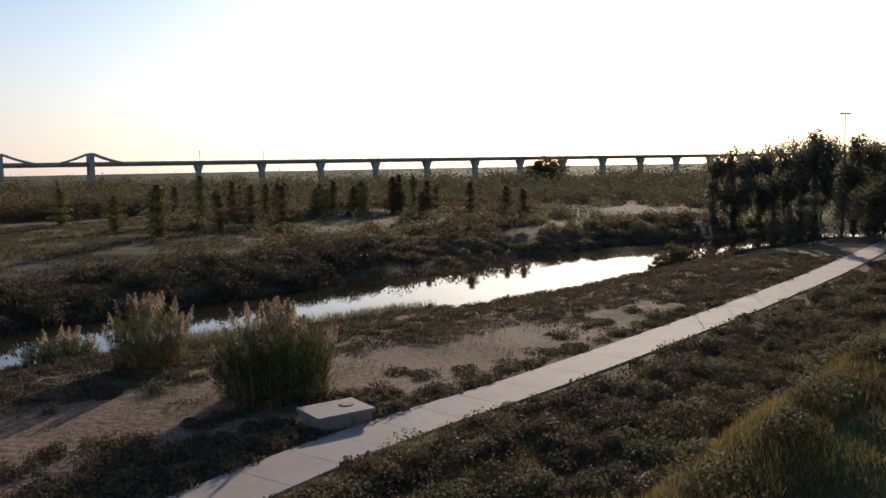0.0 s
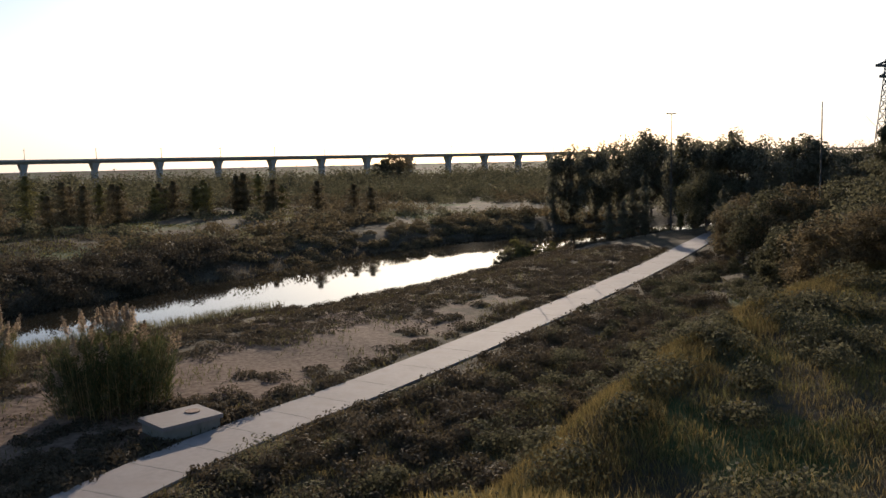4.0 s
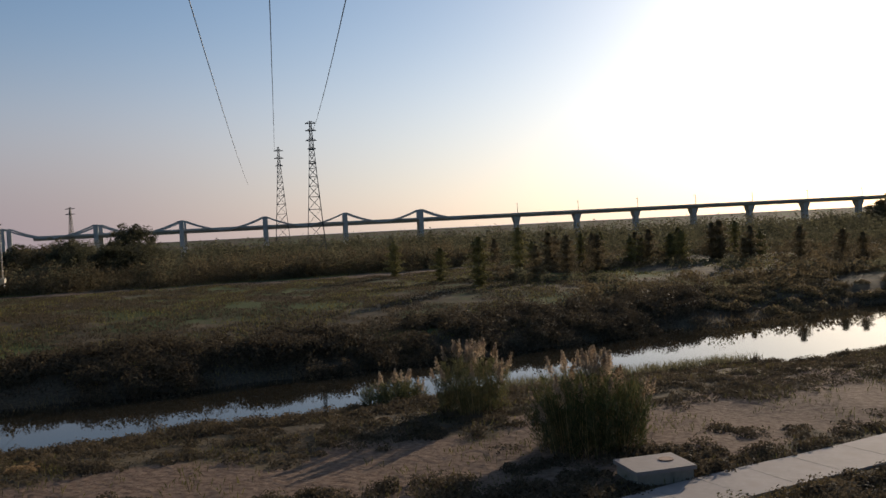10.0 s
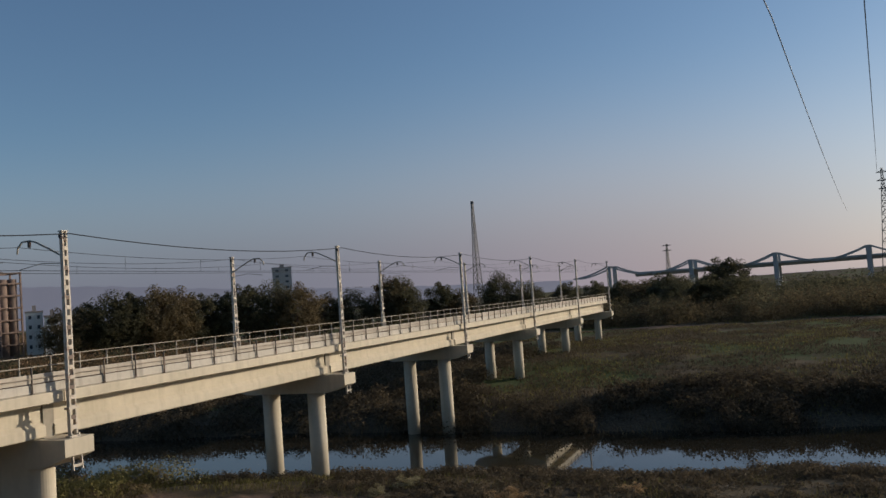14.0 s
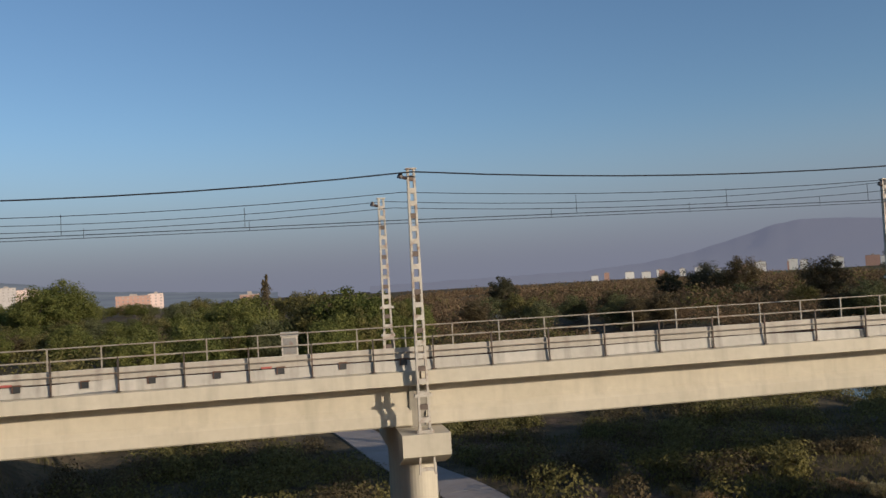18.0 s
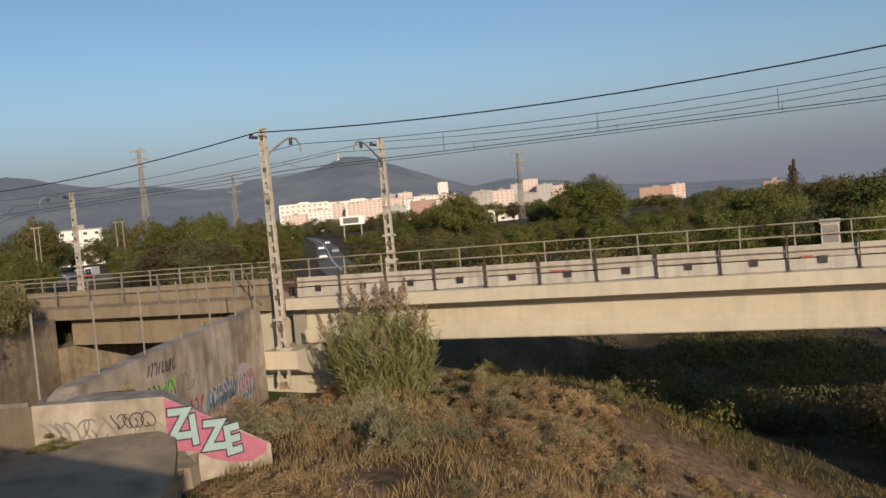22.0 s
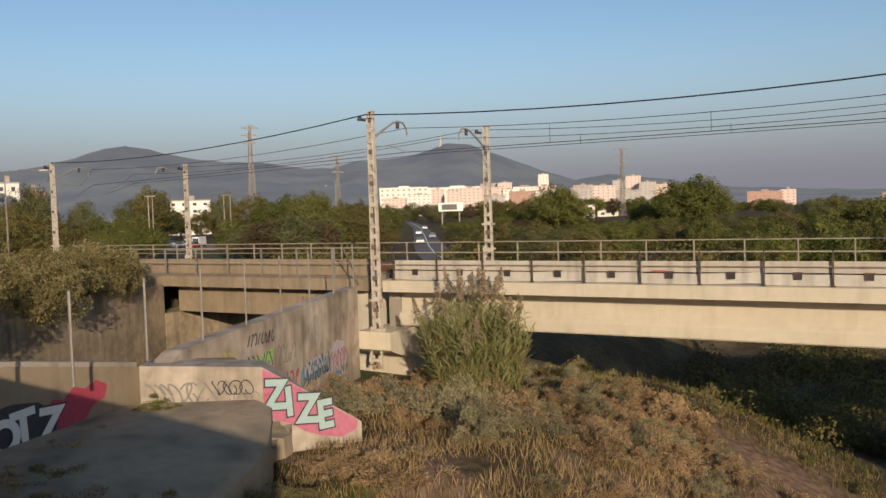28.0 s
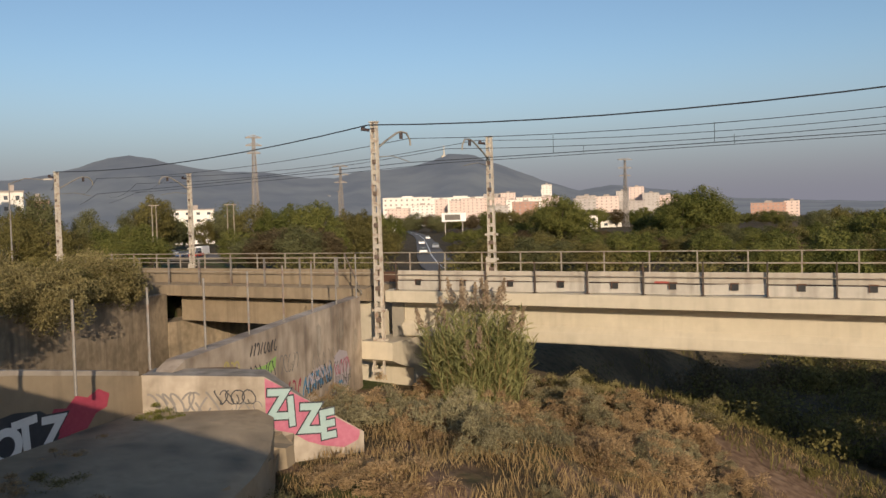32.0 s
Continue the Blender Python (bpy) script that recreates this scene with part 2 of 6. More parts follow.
def to_line(px, py, line):
    """Distance to a line of points, the share of its width there, and the side (positive to the right of its way)."""
    best = np.full(px.shape, 1e9)
    width = np.zeros(px.shape)
    side = np.zeros(px.shape)
    for a, b in zip(line[:-1], line[1:]):
        dx, dy = b[0] - a[0], b[1] - a[1]
        t = np.clip(((px - a[0]) * dx + (py - a[1]) * dy) / (dx * dx + dy * dy), 0, 1)
        d = np.hypot(px - a[0] - t * dx, py - a[1] - t * dy)
        near = d < best
        best = np.where(near, d, best)
        if len(a) > 2:
            width = np.where(near, a[2] + (b[2] - a[2]) * t, width)
        side = np.where(near, np.sign((px - a[0]) * dy - (py - a[1]) * dx), side)
    return best, width, side


def smooth(a, b, x):
    t = np.clip((x - a) / (b - a), 0, 1)
    return t * t * (3 - 2 * t)


def waves(px, py, size, seed, octaves=4):
    """A smooth uneven field between about -1 and 1."""
    rng = np.random.RandomState(seed)
    out = np.zeros(np.shape(px))
    for o in range(octaves):
        for _ in range(4):
            a = rng.uniform(0, math.pi * 2)
            f = 2 * math.pi / size * 2 ** o * rng.uniform(0.7, 1.4)
            out += np.sin((px * math.cos(a) + py * math.sin(a)) * f + rng.uniform(0, 7) + 0.8 * np.sin((px * math.sin(a) - py * math.cos(a)) * f * 0.6)) / 2 ** o
    return out / 4.5


def ground_height(px, py):
    px, py = np.asarray(px, float), np.asarray(py, float)
    s, d = px * -0.6018 + py * 0.7986, px * -0.7986 + py * -0.6018
    dist = np.hypot(px, py)
    z = 2.4 + 0.25 * waves(px, py, 26, 3) + 0.7 * smooth(150, 500, dist) * waves(px, py, 160, 5)
    # the far plain lies a little higher, the land by the abutment too
    z = z + 1.6 * smooth(105, 150, s) + 5.2 * smooth(8.5, -7.5, s + 0.15 * d) * smooth(-5, 12, d) * (1 - 0.9 * smooth(37, 48, d) * smooth(-23, -16, s))
    z = z + (2.4 - 0.9 * smooth(16.5, 14.5, d)) * smooth(28, 19, d) * smooth(-4, -12, s) * smooth(-5, 8, d)
    # the line's own embankment behind the cutting with its retaining wall
    q = (s + 39.2) * -0.926 + (d - 34.3) * -0.377
    z = z + (11.3 - z) * smooth(0.4, 1.6, q) * smooth(64, 46, d - 0.45 * (-39 - s)) * smooth(-120, -80, s)
    # the mound at the end of the low wall; highway and junction on their banks
    z = z + (9.3 - z) * smooth(4.2, 1.6, np.hypot(s + 14.3, (d - 18.3) * 0.8)) * smooth(-18.6, -16.0, s)
    road = to_line(px, py, HIGHWAY)[0]
    z = z + (7.7 - z) * smooth(16, 6, road)
    z = z + (8.1 - z) * smooth(34, 22, np.hypot(px - JUNCTION[0], py - JUNCTION[1]))
    # embankment on the near side
    pd, _, side = to_line(px, py, [(p[0], p[1]) for p in FOOTPATH[9:]])
    right = pd * side
    z = z + (3.4 * smooth(9, 15, right + 2 * waves(px, py, 18, 51)) + 6.2 * smooth(13, 36, right)) * smooth(2, 24, py + 0.15 * px)
    # the grassy shoulder of the embankment, with its crest, and the hollow between it and the footpath
    crest = np.interp(d, CREST[0], CREST[1]) + 0.5 * waves(px, py, 9, 52)
    top = np.interp(d, CREST[0], CREST[2]) - 0.05 * np.maximum(0, crest - s) + 0.15 * waves(px, py, 6, 53)
    hollow = 2.6 + 0.35 * waves(px, py, 12, 54)
    shoulder = smooth(-9, -17, d) * smooth(-110, -76, d) * smooth(1.5, 5, right)
    z = z + (hollow + (top - hollow) * smooth(5.5, -0.4, s - crest) - z) * shoulder
    near = smooth(26, 8, dist) * smooth(-6, 4, px + 0.1 * py)
    z = z + 6 * near
    rd, rw, rs = to_line(px, py, RIVER)
    bank = smooth(rw - np.where(rs > 0, 9.0, 3.0), rw + np.where(rs > 0, 18.0, 14.0) + 3 * waves(px, py, 30, 9), rd + 1.3 * waves(px, py, 14, 11))
    z = z * bank + (1 - bank) * -1.2
    flat = smooth(FOOTPATH_HALF + 3.0, FOOTPATH_HALF + 0.5, to_line(px, py, FOOTPATH)[0]) * smooth(14, 4, -s)
    z = z * (1 - flat) + flat * 2.45
    return z


def build_ground():
    radii = np.concatenate([[0.0], np.geomspace(4, 330, 150), np.geomspace(345, 4500, 40)])
    n = 720
    az = np.linspace(0, 2 * math.pi, n, endpoint=False)
    rr, aa = np.meshgrid(radii[1:], az, indexing="ij")
    px, py = -np.sin(aa) * rr, np.cos(aa) * rr
    pz = ground_height(px, py)
    v = np.concatenate([[[0, 0, float(ground_height(0.0, 0.0))]], np.stack([px, py, pz], -1).reshape(-1, 3)])
    rings = len(radii) - 1
    i, j = np.meshgrid(np.arange(rings - 1), np.arange(n), indexing="ij")
    k = (j + 1) % n
    q = np.stack([1 + i * n + j, 1 + (i + 1) * n + j, 1 + (i + 1) * n + k, 1 + i * n + k], -1).reshape(-1, 4)
    faces = [tuple(f) for f in q.tolist()] + [(0, 1 + a, 1 + (a + 1) % n) for a in range(n)]
    me = bpy.data.meshes.new("ground")
    me.from_pydata(v.tolist(), [], faces)
    x, y = v[:, 0], v[:, 1]
    s, d = x * -0.6018 + y * 0.7986, x * -0.7986 + y * -0.6018
    rd, rw, rs = to_line(x, y, RIVER)
    pd, _, ps = to_line(x, y, FOOTPATH)
    hd, _, hs = to_line(x, y, FOOTPATH[6:])
    sand = smooth(4, 9, pd + 3 * waves(x, y, 9, 22)) * smooth(24, 15, pd + 5 * waves(x, y, 18, 21)) * (ps < 0) * smooth(7, 12, rd - rw) * smooth(-0.2, 0.4, waves(x, y, 11, 23)) * smooth(95, 70, y)
    sand = np.maximum(sand, 0.9 * smooth(9, 3, np.hypot((s - 14) / 2.6, d - 29)) * smooth(-0.5, 0.3, waves(x, y, 12, 8)))
    sand = np.maximum(sand, 0.95 * smooth(4.5, 1.5, np.hypot((s + 2.5) / 2.4, d - 33) + 1.2 * waves(x, y, 7, 27)))
    sand = np.maximum(sand, 0.75 * smooth(10, 4, s) * smooth(8, 12, d) * smooth(36, 31, d) * smooth(-0.4, 0.3, waves(x, y, 6, 28)))
    # the strip of bare sand along the footpath and under the bridge
    sand = np.maximum(sand, smooth(32, 36, s + waves(x, y, 8, 24)) * smooth(54, 50.5, s + 1.6 * waves(x, y, 13, 25)) * smooth(50, 43, d) * smooth(-62, -44, d) * smooth(3.0, 5.0, pd) * smooth(-0.75, -0.35, waves(x, y, 11, 23)))
    # the dirt track across the meadow
    sand = np.maximum(sand, 0.9 * smooth(5.0, 2.2, np.abs(s - np.interp(d, TRACK[0], TRACK[1]))) * smooth(-125, -90, d) * smooth(95, 70, d))
    green = smooth(-0.3, 0.6, waves(x, y, 55, 31)) * smooth(10, 26, rd - rw) * (rs < 0)
    green = np.maximum(green, 0.8 * smooth(8, 16, hd * hs) * smooth(-0.4, 0.5, waves(x, y, 14, 33)))
    green = np.maximum(green, 0.6 * smooth(94, 102, s) * smooth(212, 204, s) * smooth(-75, -50, d) * smooth(-0.4, 0.5, waves(x, y, 26, 34)))
    mud = smooth(12, 6, rd - rw)
    cover = np.stack([sand, np.clip(green, 0, 1), mud, np.ones_like(sand)], -1)
    attr = me.color_attributes.new("cover", "FLOAT_COLOR", "POINT")
    attr.data.foreach_set("color", cover.astype(np.float32).ravel())
    me.shade_smooth()
    me.materials.append(ground_material())
    return tagged(new("ground", me), "uneven river plain of dry grass, bare sand and low weeds", "ground", kind="structure")


def ground_material():
    m = bpy.data.materials.new("ground")
    m.use_nodes = True
    n, k = m.node_tree.nodes, m.node_tree.links
    p = n["Principled BSDF"]
    p.inputs["Roughness"].default_value = 0.95
    p.inputs["Specular IOR Level"].default_value = 0.1
    geo = n.new("ShaderNodeNewGeometry")
    attr = n.new("ShaderNodeVertexColor")
    attr.layer_name = "cover"
    sep = n.new("ShaderNodeSeparateColor")
    k.new(attr.outputs["Color"], sep.inputs[0])

    def spots(scale, detail=7):
        t = n.new("ShaderNodeTexNoise")
        t.inputs["Scale"].default_value, t.inputs["Detail"].default_value = scale, detail
        k.new(geo.outputs["Position"], t.inputs["Vector"])
        return t.outputs["Fac"]

    def blend(fac, a, b):
        x = n.new("ShaderNodeMix")
        x.data_type = "RGBA"
        k.new(fac, x.inputs["Factor"])
        for key, value in (("A", a), ("B", b)):
            if isinstance(value, tuple):
                x.inputs[key].default_value = (*value, 1)
            else:
                k.new(value, x.inputs[key])
        return x.outputs["Result"]

    def sharp(value, low, high):
        r = n.new("ShaderNodeMapRange")
        r.inputs["From Min"].default_value, r.inputs["From Max"].default_value = low, high
        k.new(value, r.inputs["Value"])
        return r.outputs[0]

    def ragged(channel):
        a = n.new("ShaderNodeMath")
        a.operation = "ADD"
        k.new(channel, a.inputs[0])
        k.new(spots(0.5), a.inputs[1])
        return sharp(a.outputs[0], 0.75, 1.15)

    fine = spots(3.0)
    dry = blend(sharp(spots(0.35), 0.4, 0.62), (0.075, 0.056, 0.034), (0.135, 0.10, 0.056))
    dry = blend(sharp(fine, 0.5, 0.7), dry, (0.06, 0.055, 0.03))
    grass = blend(sharp(fine, 0.35, 0.65), (0.05, 0.07, 0.02), (0.10, 0.11, 0.04))
    sand = blend(sharp(fine, 0.4, 0.6), (0.14, 0.09, 0.06), (0.215, 0.146, 0.10))
    mud = blend(sharp(fine, 0.4, 0.6), (0.06, 0.045, 0.03), (0.10, 0.08, 0.05))
    col = blend(ragged(sep.outputs[1]), dry, grass)
    col = blend(ragged(sep.outputs[0]), col, sand)
    col = blend(ragged(sep.outputs[2]), col, mud)
    k.new(col, p.inputs["Base Color"])
    b = n.new("ShaderNodeBump")
    b.inputs["Strength"].default_value, b.inputs["Distance"].default_value = 0.9, 0.15
    k.new(spots(2.0, 9), b.inputs["Height"])
    k.new(b.outputs[0], p.inputs["Normal"])
    return m


build_ground()

# water
m = bpy.data.materials.new("river water")
m.use_nodes = True
p = m.node_tree.nodes["Principled BSDF"]
p.inputs["Base Color"].default_value, p.inputs["Roughness"].default_value, p.inputs["IOR"].default_value = (0.025, 0.022, 0.015, 1), 0.03, 1.33
t = m.node_tree.nodes.new("ShaderNodeTexNoise")
t.inputs["Scale"].default_value, t.inputs["Detail"].default_value = 1.2, 3
b = m.node_tree.nodes.new("ShaderNodeBump")
b.inputs["Strength"].default_value, b.inputs["Distance"].default_value = 0.02, 0.05
g = m.node_tree.nodes.new("ShaderNodeNewGeometry")
m.node_tree.links.new(g.outputs["Position"], t.inputs["Vector"])
m.node_tree.links.new(t.outputs["Fac"], b.inputs["Height"])
m.node_tree.links.new(b.outputs[0], p.inputs["Normal"])
WATER = m


def ribbon(name, line, half, z, mat, label, category, kind="structure", thick=0.0):
    """A band of even width along a line of points; with thickness where wanted."""
    me = Mesh()
    pts = [Vector((a[0], a[1], 0)) for a in line]
    fine = []
    for i in range(len(pts) - 1):
        p0, p1, p2, p3 = pts[max(i - 1, 0)], pts[i], pts[i + 1], pts[min(i + 2, len(pts) - 1)]
        for j in range(8):
            t = j / 8
            fine.append(0.5 * (2 * p1 + (p2 - p0) * t + (2 * p0 - 5 * p1 + 4 * p2 - p3) * t * t + (3 * p1 - p0 - 3 * p2 + p3) * t ** 3))
    fine.append(pts[-1])
    edge = []
    for i, q in enumerate(fine):
        w = (fine[min(i + 1, len(fine) - 1)] - fine[max(i - 1, 0)]).normalized()
        side = Vector((w.y, -w.x, 0))
        h = half
        edge.append((q - side * h, q + side * h))
    for a, c in edge:
        me.v += [Vector((a.x, a.y, z)), Vector((c.x, c.y, z)), Vector((c.x, c.y, z - thick)), Vector((a.x, a.y, z - thick))]
    for i in range(len(edge) - 1):
        o, q = i * 4, i * 4 + 4
        me.f.append((o, o + 1, q + 1, q))
        if thick:
            me.f += [(o + 1, o + 2, q + 2, q + 1), (o + 3, o, q, q + 3), (o + 2, o + 3, q + 3, q + 2)]
    return tagged(new(name, me.done(name, mat)), label, category, kind=kind), fine


ribbon("water", RIVER, 34, 0.0, WATER, "still shallow river water that mirrors the sky", "water")
FOOTPATH_OBJECT, FOOTPATH_FINE = ribbon("footpath", FOOTPATH, FOOTPATH_HALF, 2.56, PATH, "pale concrete riverside footpath with joints", "path", thick=0.25)

# ---------- the railway bridge ----------
SPAN, FIRST = 28.9, 4.8
PIERS = [FIRST + SPAN * i for i in range(-1, 7)]
BRIDGE_END = PIERS[-1] + 3
DECK_LEFT = PIERS[0] - 1.0

deck = thing("railway_bridge", BRIDGE, "long pale concrete railway bridge on columns with steel railings", "bridge")
for i, x in enumerate(PIERS[:-1]):
    a, b = x + 0.04, x + SPAN - 0.04
    part("deck_slab", Mesh().extrude([(34.2, 12.15), (34.2, 11.62), (34.5, 11.56), (35.0, 11.52), (42.5, 11.52), (43.0, 11.56), (43.3, 11.62), (43.3, 12.15), (42.9, 12.2), (34.6, 12.2)], a, b), CONCRETE, deck)
    for y0, y1 in ((35.2, 36.4), (38.2, 39.4), (41.1, 42.3)):
        part("girder", Mesh().extrude([(y0 + 0.16, 11.52), (y0 + 0.2, 11.3), (y0 + 0.2, 10.62), (y0 + 0.03, 10.42), (y0, 10.36), (y0, 9.92), (y0 + 0.05, 9.86), (y1 - 0.05, 9.86), (y1, 9.92), (y1, 10.36), (y1 - 0.03, 10.42), (y1 - 0.2, 10.62), (y1 - 0.2, 11.3), (y1 - 0.16, 11.52)], a + 0.25, b - 0.25), CONCRETE, deck)
    part("ballast_bed", Mesh().extrude([(35.25, 12.2), (42.25, 12.2), (41.9, 12.42), (35.6, 12.42)], a, b), BALLAST, deck)
for y in (36.2, 37.87, 39.75, 41.42):
    part("rail", Mesh().box(DECK_LEFT - 60, BRIDGE_END, y - 0.035, y + 0.035, 12.42, 12.56), RUST, deck)
# piers
for i, x in enumerate(PIERS):
    foot = float(ground_height(*(BRIDGE @ Vector((x, 38.8, 0))).xy)) - 0.6
    cap = part("pier_cap", Mesh().extrude([(33.35, 9.8), (33.35, 8.95), (33.8, 8.75), (35.0, 8.37), (42.6, 8.37), (43.9, 8.75), (44.1, 8.95), (44.1, 9.8)], x - 0.95, x + 0.95), CONCRETE, deck)
    if i in (1, 2):
        outline = [(x + 0.75 * math.cos(a), 36.2 + 0.9 * math.sin(a)) for a in np.linspace(math.pi, 2 * math.pi, 19)] + [(x + 0.75 * math.cos(a), 41.2 + 0.9 * math.sin(a)) for a in np.linspace(0, math.pi, 19)]
        part("pier", Mesh().solid(outline, foot, 8.37), CONCRETE, deck)
    elif i:
        for y in (36.6, 40.9):
            part("column", Mesh().tube([(x, y, foot), (x, y, 8.4)], 0.72, 20), CONCRETE, deck, smooth=True)
    # recessed between the girders, in the darker concrete: shade put into its colour
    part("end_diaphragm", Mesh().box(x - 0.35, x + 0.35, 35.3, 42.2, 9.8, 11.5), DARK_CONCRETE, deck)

GREY_PANEL = material("grey upper panels", (0.35, 0.305, 0.245), (0.48, 0.425, 0.35), 0.8, 0.85, streak=0.4, each=0.4)
RED_PAINT = material("faded red paint", (0.30, 0.06, 0.05), (0.42, 0.12, 0.09), 1.5, 0.8, bump=0.1)

# railings: posts stand on the slab's edge
PITCH = SPAN / 12


# a paler tone than RAIL_STEEL, with rust stains
TOP_RAIL = material("pale tan railing tube", (0.24, 0.20, 0.15), (0.40, 0.35, 0.27), 2, 0.6, 0.1, 0.1, stain=(0.16, 0.08, 0.05), stain_scale=0.5)


def railing(y, x0, x1, z0, z1, first, name, mids=(0.55,), mat=RAIL_STEEL, half=0.025, rail_mat=TOP_RAIL):
    r = thing(name, BRIDGE, "weathered steel post-and-rail bridge railing", "railing", "bridge railings")
    post = Mesh().box(-half, half, -half - 0.01, half + 0.01, 0, z1 - z0).box(-0.08, 0.08, -0.09, 0.09, 0, 0.025).done("post", mat)
    x = first
    while x < x1:
        if x >= x0:
            part("post", post, mat, r, at=pose(x, y, z0))
        x += PITCH
    part("top_rail", Mesh().tube([(x0, y, z1 - 0.03), (x1, y, z1 - 0.03)], 0.034, 6), rail_mat, r)
    for m in mids:
        part("middle_rail", Mesh().tube([(x0, y, z0 + (z1 - z0) * m), (x1, y, z0 + (z1 - z0) * m)], 0.024, 6), rail_mat, r)
    return r


railing(34.36, DECK_LEFT + 0.4, BRIDGE_END, 12.19, 13.52, FIRST + 0.6 - SPAN, "railing")
railing(43.1, DECK_LEFT - 30, BRIDGE_END, 12.19, 13.6, FIRST + 0.6 - SPAN - PITCH * 14, "railing", (0.55,), TOP_RAIL, 0.03)

# deck wall: two tiers of panels between two posts, some of the lower ones askew
LOW = Mesh().extrude([(0, 0), (0, 0.40), (0.02, 0.42), (0.08, 0.42), (0.08, 0)], 0.012, PITCH - 0.012).done("lower_panel", PANEL)
HIGH = Mesh().extrude([(0.05, 0.47), (0.05, 0.89), (0.06, 0.91), (0.12, 0.91), (0.12, 0.47)], 0.012, PITCH - 0.012).done("upper_panel", GREY_PANEL)
prng = random.Random(12)
wall = thing("deck_wall", BRIDGE, "low wall of pale concrete panels in two tiers along the bridge deck", "wall", "deck walls")
for i in range(12 * 7):
    x = FIRST + 0.6 - SPAN + i * PITCH
    askew = prng.random() < (0.6 if 3 < i < 14 else 0.25)
    part("lower_panel", LOW, PANEL, wall, at=pose(x, 34.44 + (0.02 if askew else 0), 12.202, -prng.uniform(3, 9) if askew else 0, prng.uniform(-2.4, 2.4) if askew else 0, prng.uniform(-1.2, 1.2) if askew else 0))
    part("upper_panel", HIGH, GREY_PANEL, wall, at=pose(x, 34.44 + prng.uniform(-0.008, 0.008), 12.202, 0, prng.uniform(-0.3, 0.3), 0))
# drain openings with rusty frames in the first span, and a ledge over them
# no hole is cut: a dark plate carries the opening's inner shade
SLOT = Mesh().box(-0.13, 0.13, -0.02, 0, 0, 0.24).done("drain_opening", DARK_STEEL)
FRAME = Mesh().box(-0.17, 0.17, -0.03, 0, 0.24, 0.29).box(-0.17, -0.13, -0.03, 0, 0, 0.24).done("drain_frame", RUST)
drains = thing("drain_row", BRIDGE, "small dark square drain openings with rusty frames in the deck wall", "drains")
for i in range(12):
    x = FIRST + 0.6 - SPAN + (i + 0.5) * PITCH
    o = part("drain_opening", SLOT, DARK_STEEL, drains, at=pose(x, 34.42, 12.42))
    part("drain_frame", FRAME, RUST, o)
    if i in (5, 9):
        part("red_paint", Mesh().extrude([(34.41, 12.66), (34.41, 12.74), (34.43, 12.74), (34.43, 12.66)], x - 0.75, x - 0.35 + 0.1 * (i % 3)), RED_PAINT, drains)


BATTEN = material("rusty mast battens", (0.09, 0.065, 0.05), (0.18, 0.13, 0.10), 2, 0.7, 0.1, 0.1)
ARM = material("weathered cantilever steel", (0.20, 0.18, 0.15), (0.34, 0.31, 0.26), 2, 0.6, 0.2, 0.1)


def lattice_mast(base, top, arm=True, flip=1):
    """A battened mast of two channels, with a cantilever towards the track."""
    h = top - base
    mat = PALE_STEEL
    m = thing("catenary_mast", pose(0, 0, 0), "tall battened steel catenary mast with insulators and a curved arm" if arm else "tall battened steel catenary mast with insulators", "catenary mast", "catenary masts")
    w0, w1 = 0.20, 0.12
    for k in (-1, 1):
        part("channel", Mesh().bar((k * w0, 0, 0), (k * w1, 0, h), 0.09, 0.20, (0, 1, 0)), mat, m)
    for i in range(int(h / 0.5)):
        z = 0.3 + i * 0.5
        w = w0 + (w1 - w0) * z / h
        part("batten", Mesh().box(-w + 0.03, w - 0.03, -0.11, 0.11, z, z + 0.2), BATTEN if i % 3 == 0 else mat, m)
    part("insulator", Mesh().tube([(-0.2, -0.1, h - 0.35), (-0.55, -0.3, h - 0.3)], 0.07, 8).tube([(-0.45, -0.25, h - 0.36), (-0.45, -0.25, h - 0.15)], 0.09, 8), INSULATOR, m)
    part("cap", Mesh().box(-0.22, 0.22, -0.14, 0.14, h, h + 0.05), mat, m)
    part("foot_frame", Mesh().bar((-0.3, -0.2, -0.7), (-0.24, -0.12, 1.1), 0.07, 0.14, (0, 1, 0)).bar((0.3, -0.2, -0.7), (0.24, -0.12, 1.1), 0.07, 0.14, (0, 1, 0)).box(-0.32, 0.32, -0.24, -0.14, -0.55, -0.42).box(-0.3, 0.3, -0.22, -0.12, 0.15, 0.28).box(-0.28, 0.28, -0.2, -0.1, 0.8, 0.92), mat, m)
    for z in (0.9, 2.3):
        part("bracket", Mesh().box(-0.34, 0.34, -0.16, 0.16, z, z + 0.11), mat, m)
    if arm:
        y = flip
        a = part("cantilever", Mesh().tube([(0, 0.1 * y, h - 1.25), (0, 1.0 * y, h - 0.78), (0, 1.9 * y, h - 0.36), (0, 2.3 * y, h - 0.27), (0, 2.8 * y, h - 0.30), (0, 3.1 * y, h - 0.6), (0, 3.15 * y, h - 0.9)], 0.05, 6), ARM, m)
        part("clamp", Mesh().tube([(0, 2.3 * y, h - 0.3), (0, 2.3 * y, h - 0.62)], 0.09, 8), INSULATOR, a)
        part("steady_arm", Mesh().tube([(0, 0.08 * y, h - 1.62), (0, 1.5 * y, h - 1.5), (0, 3.0 * y, h - 1.72)], 0.022, 5), ARM, m)
    return m


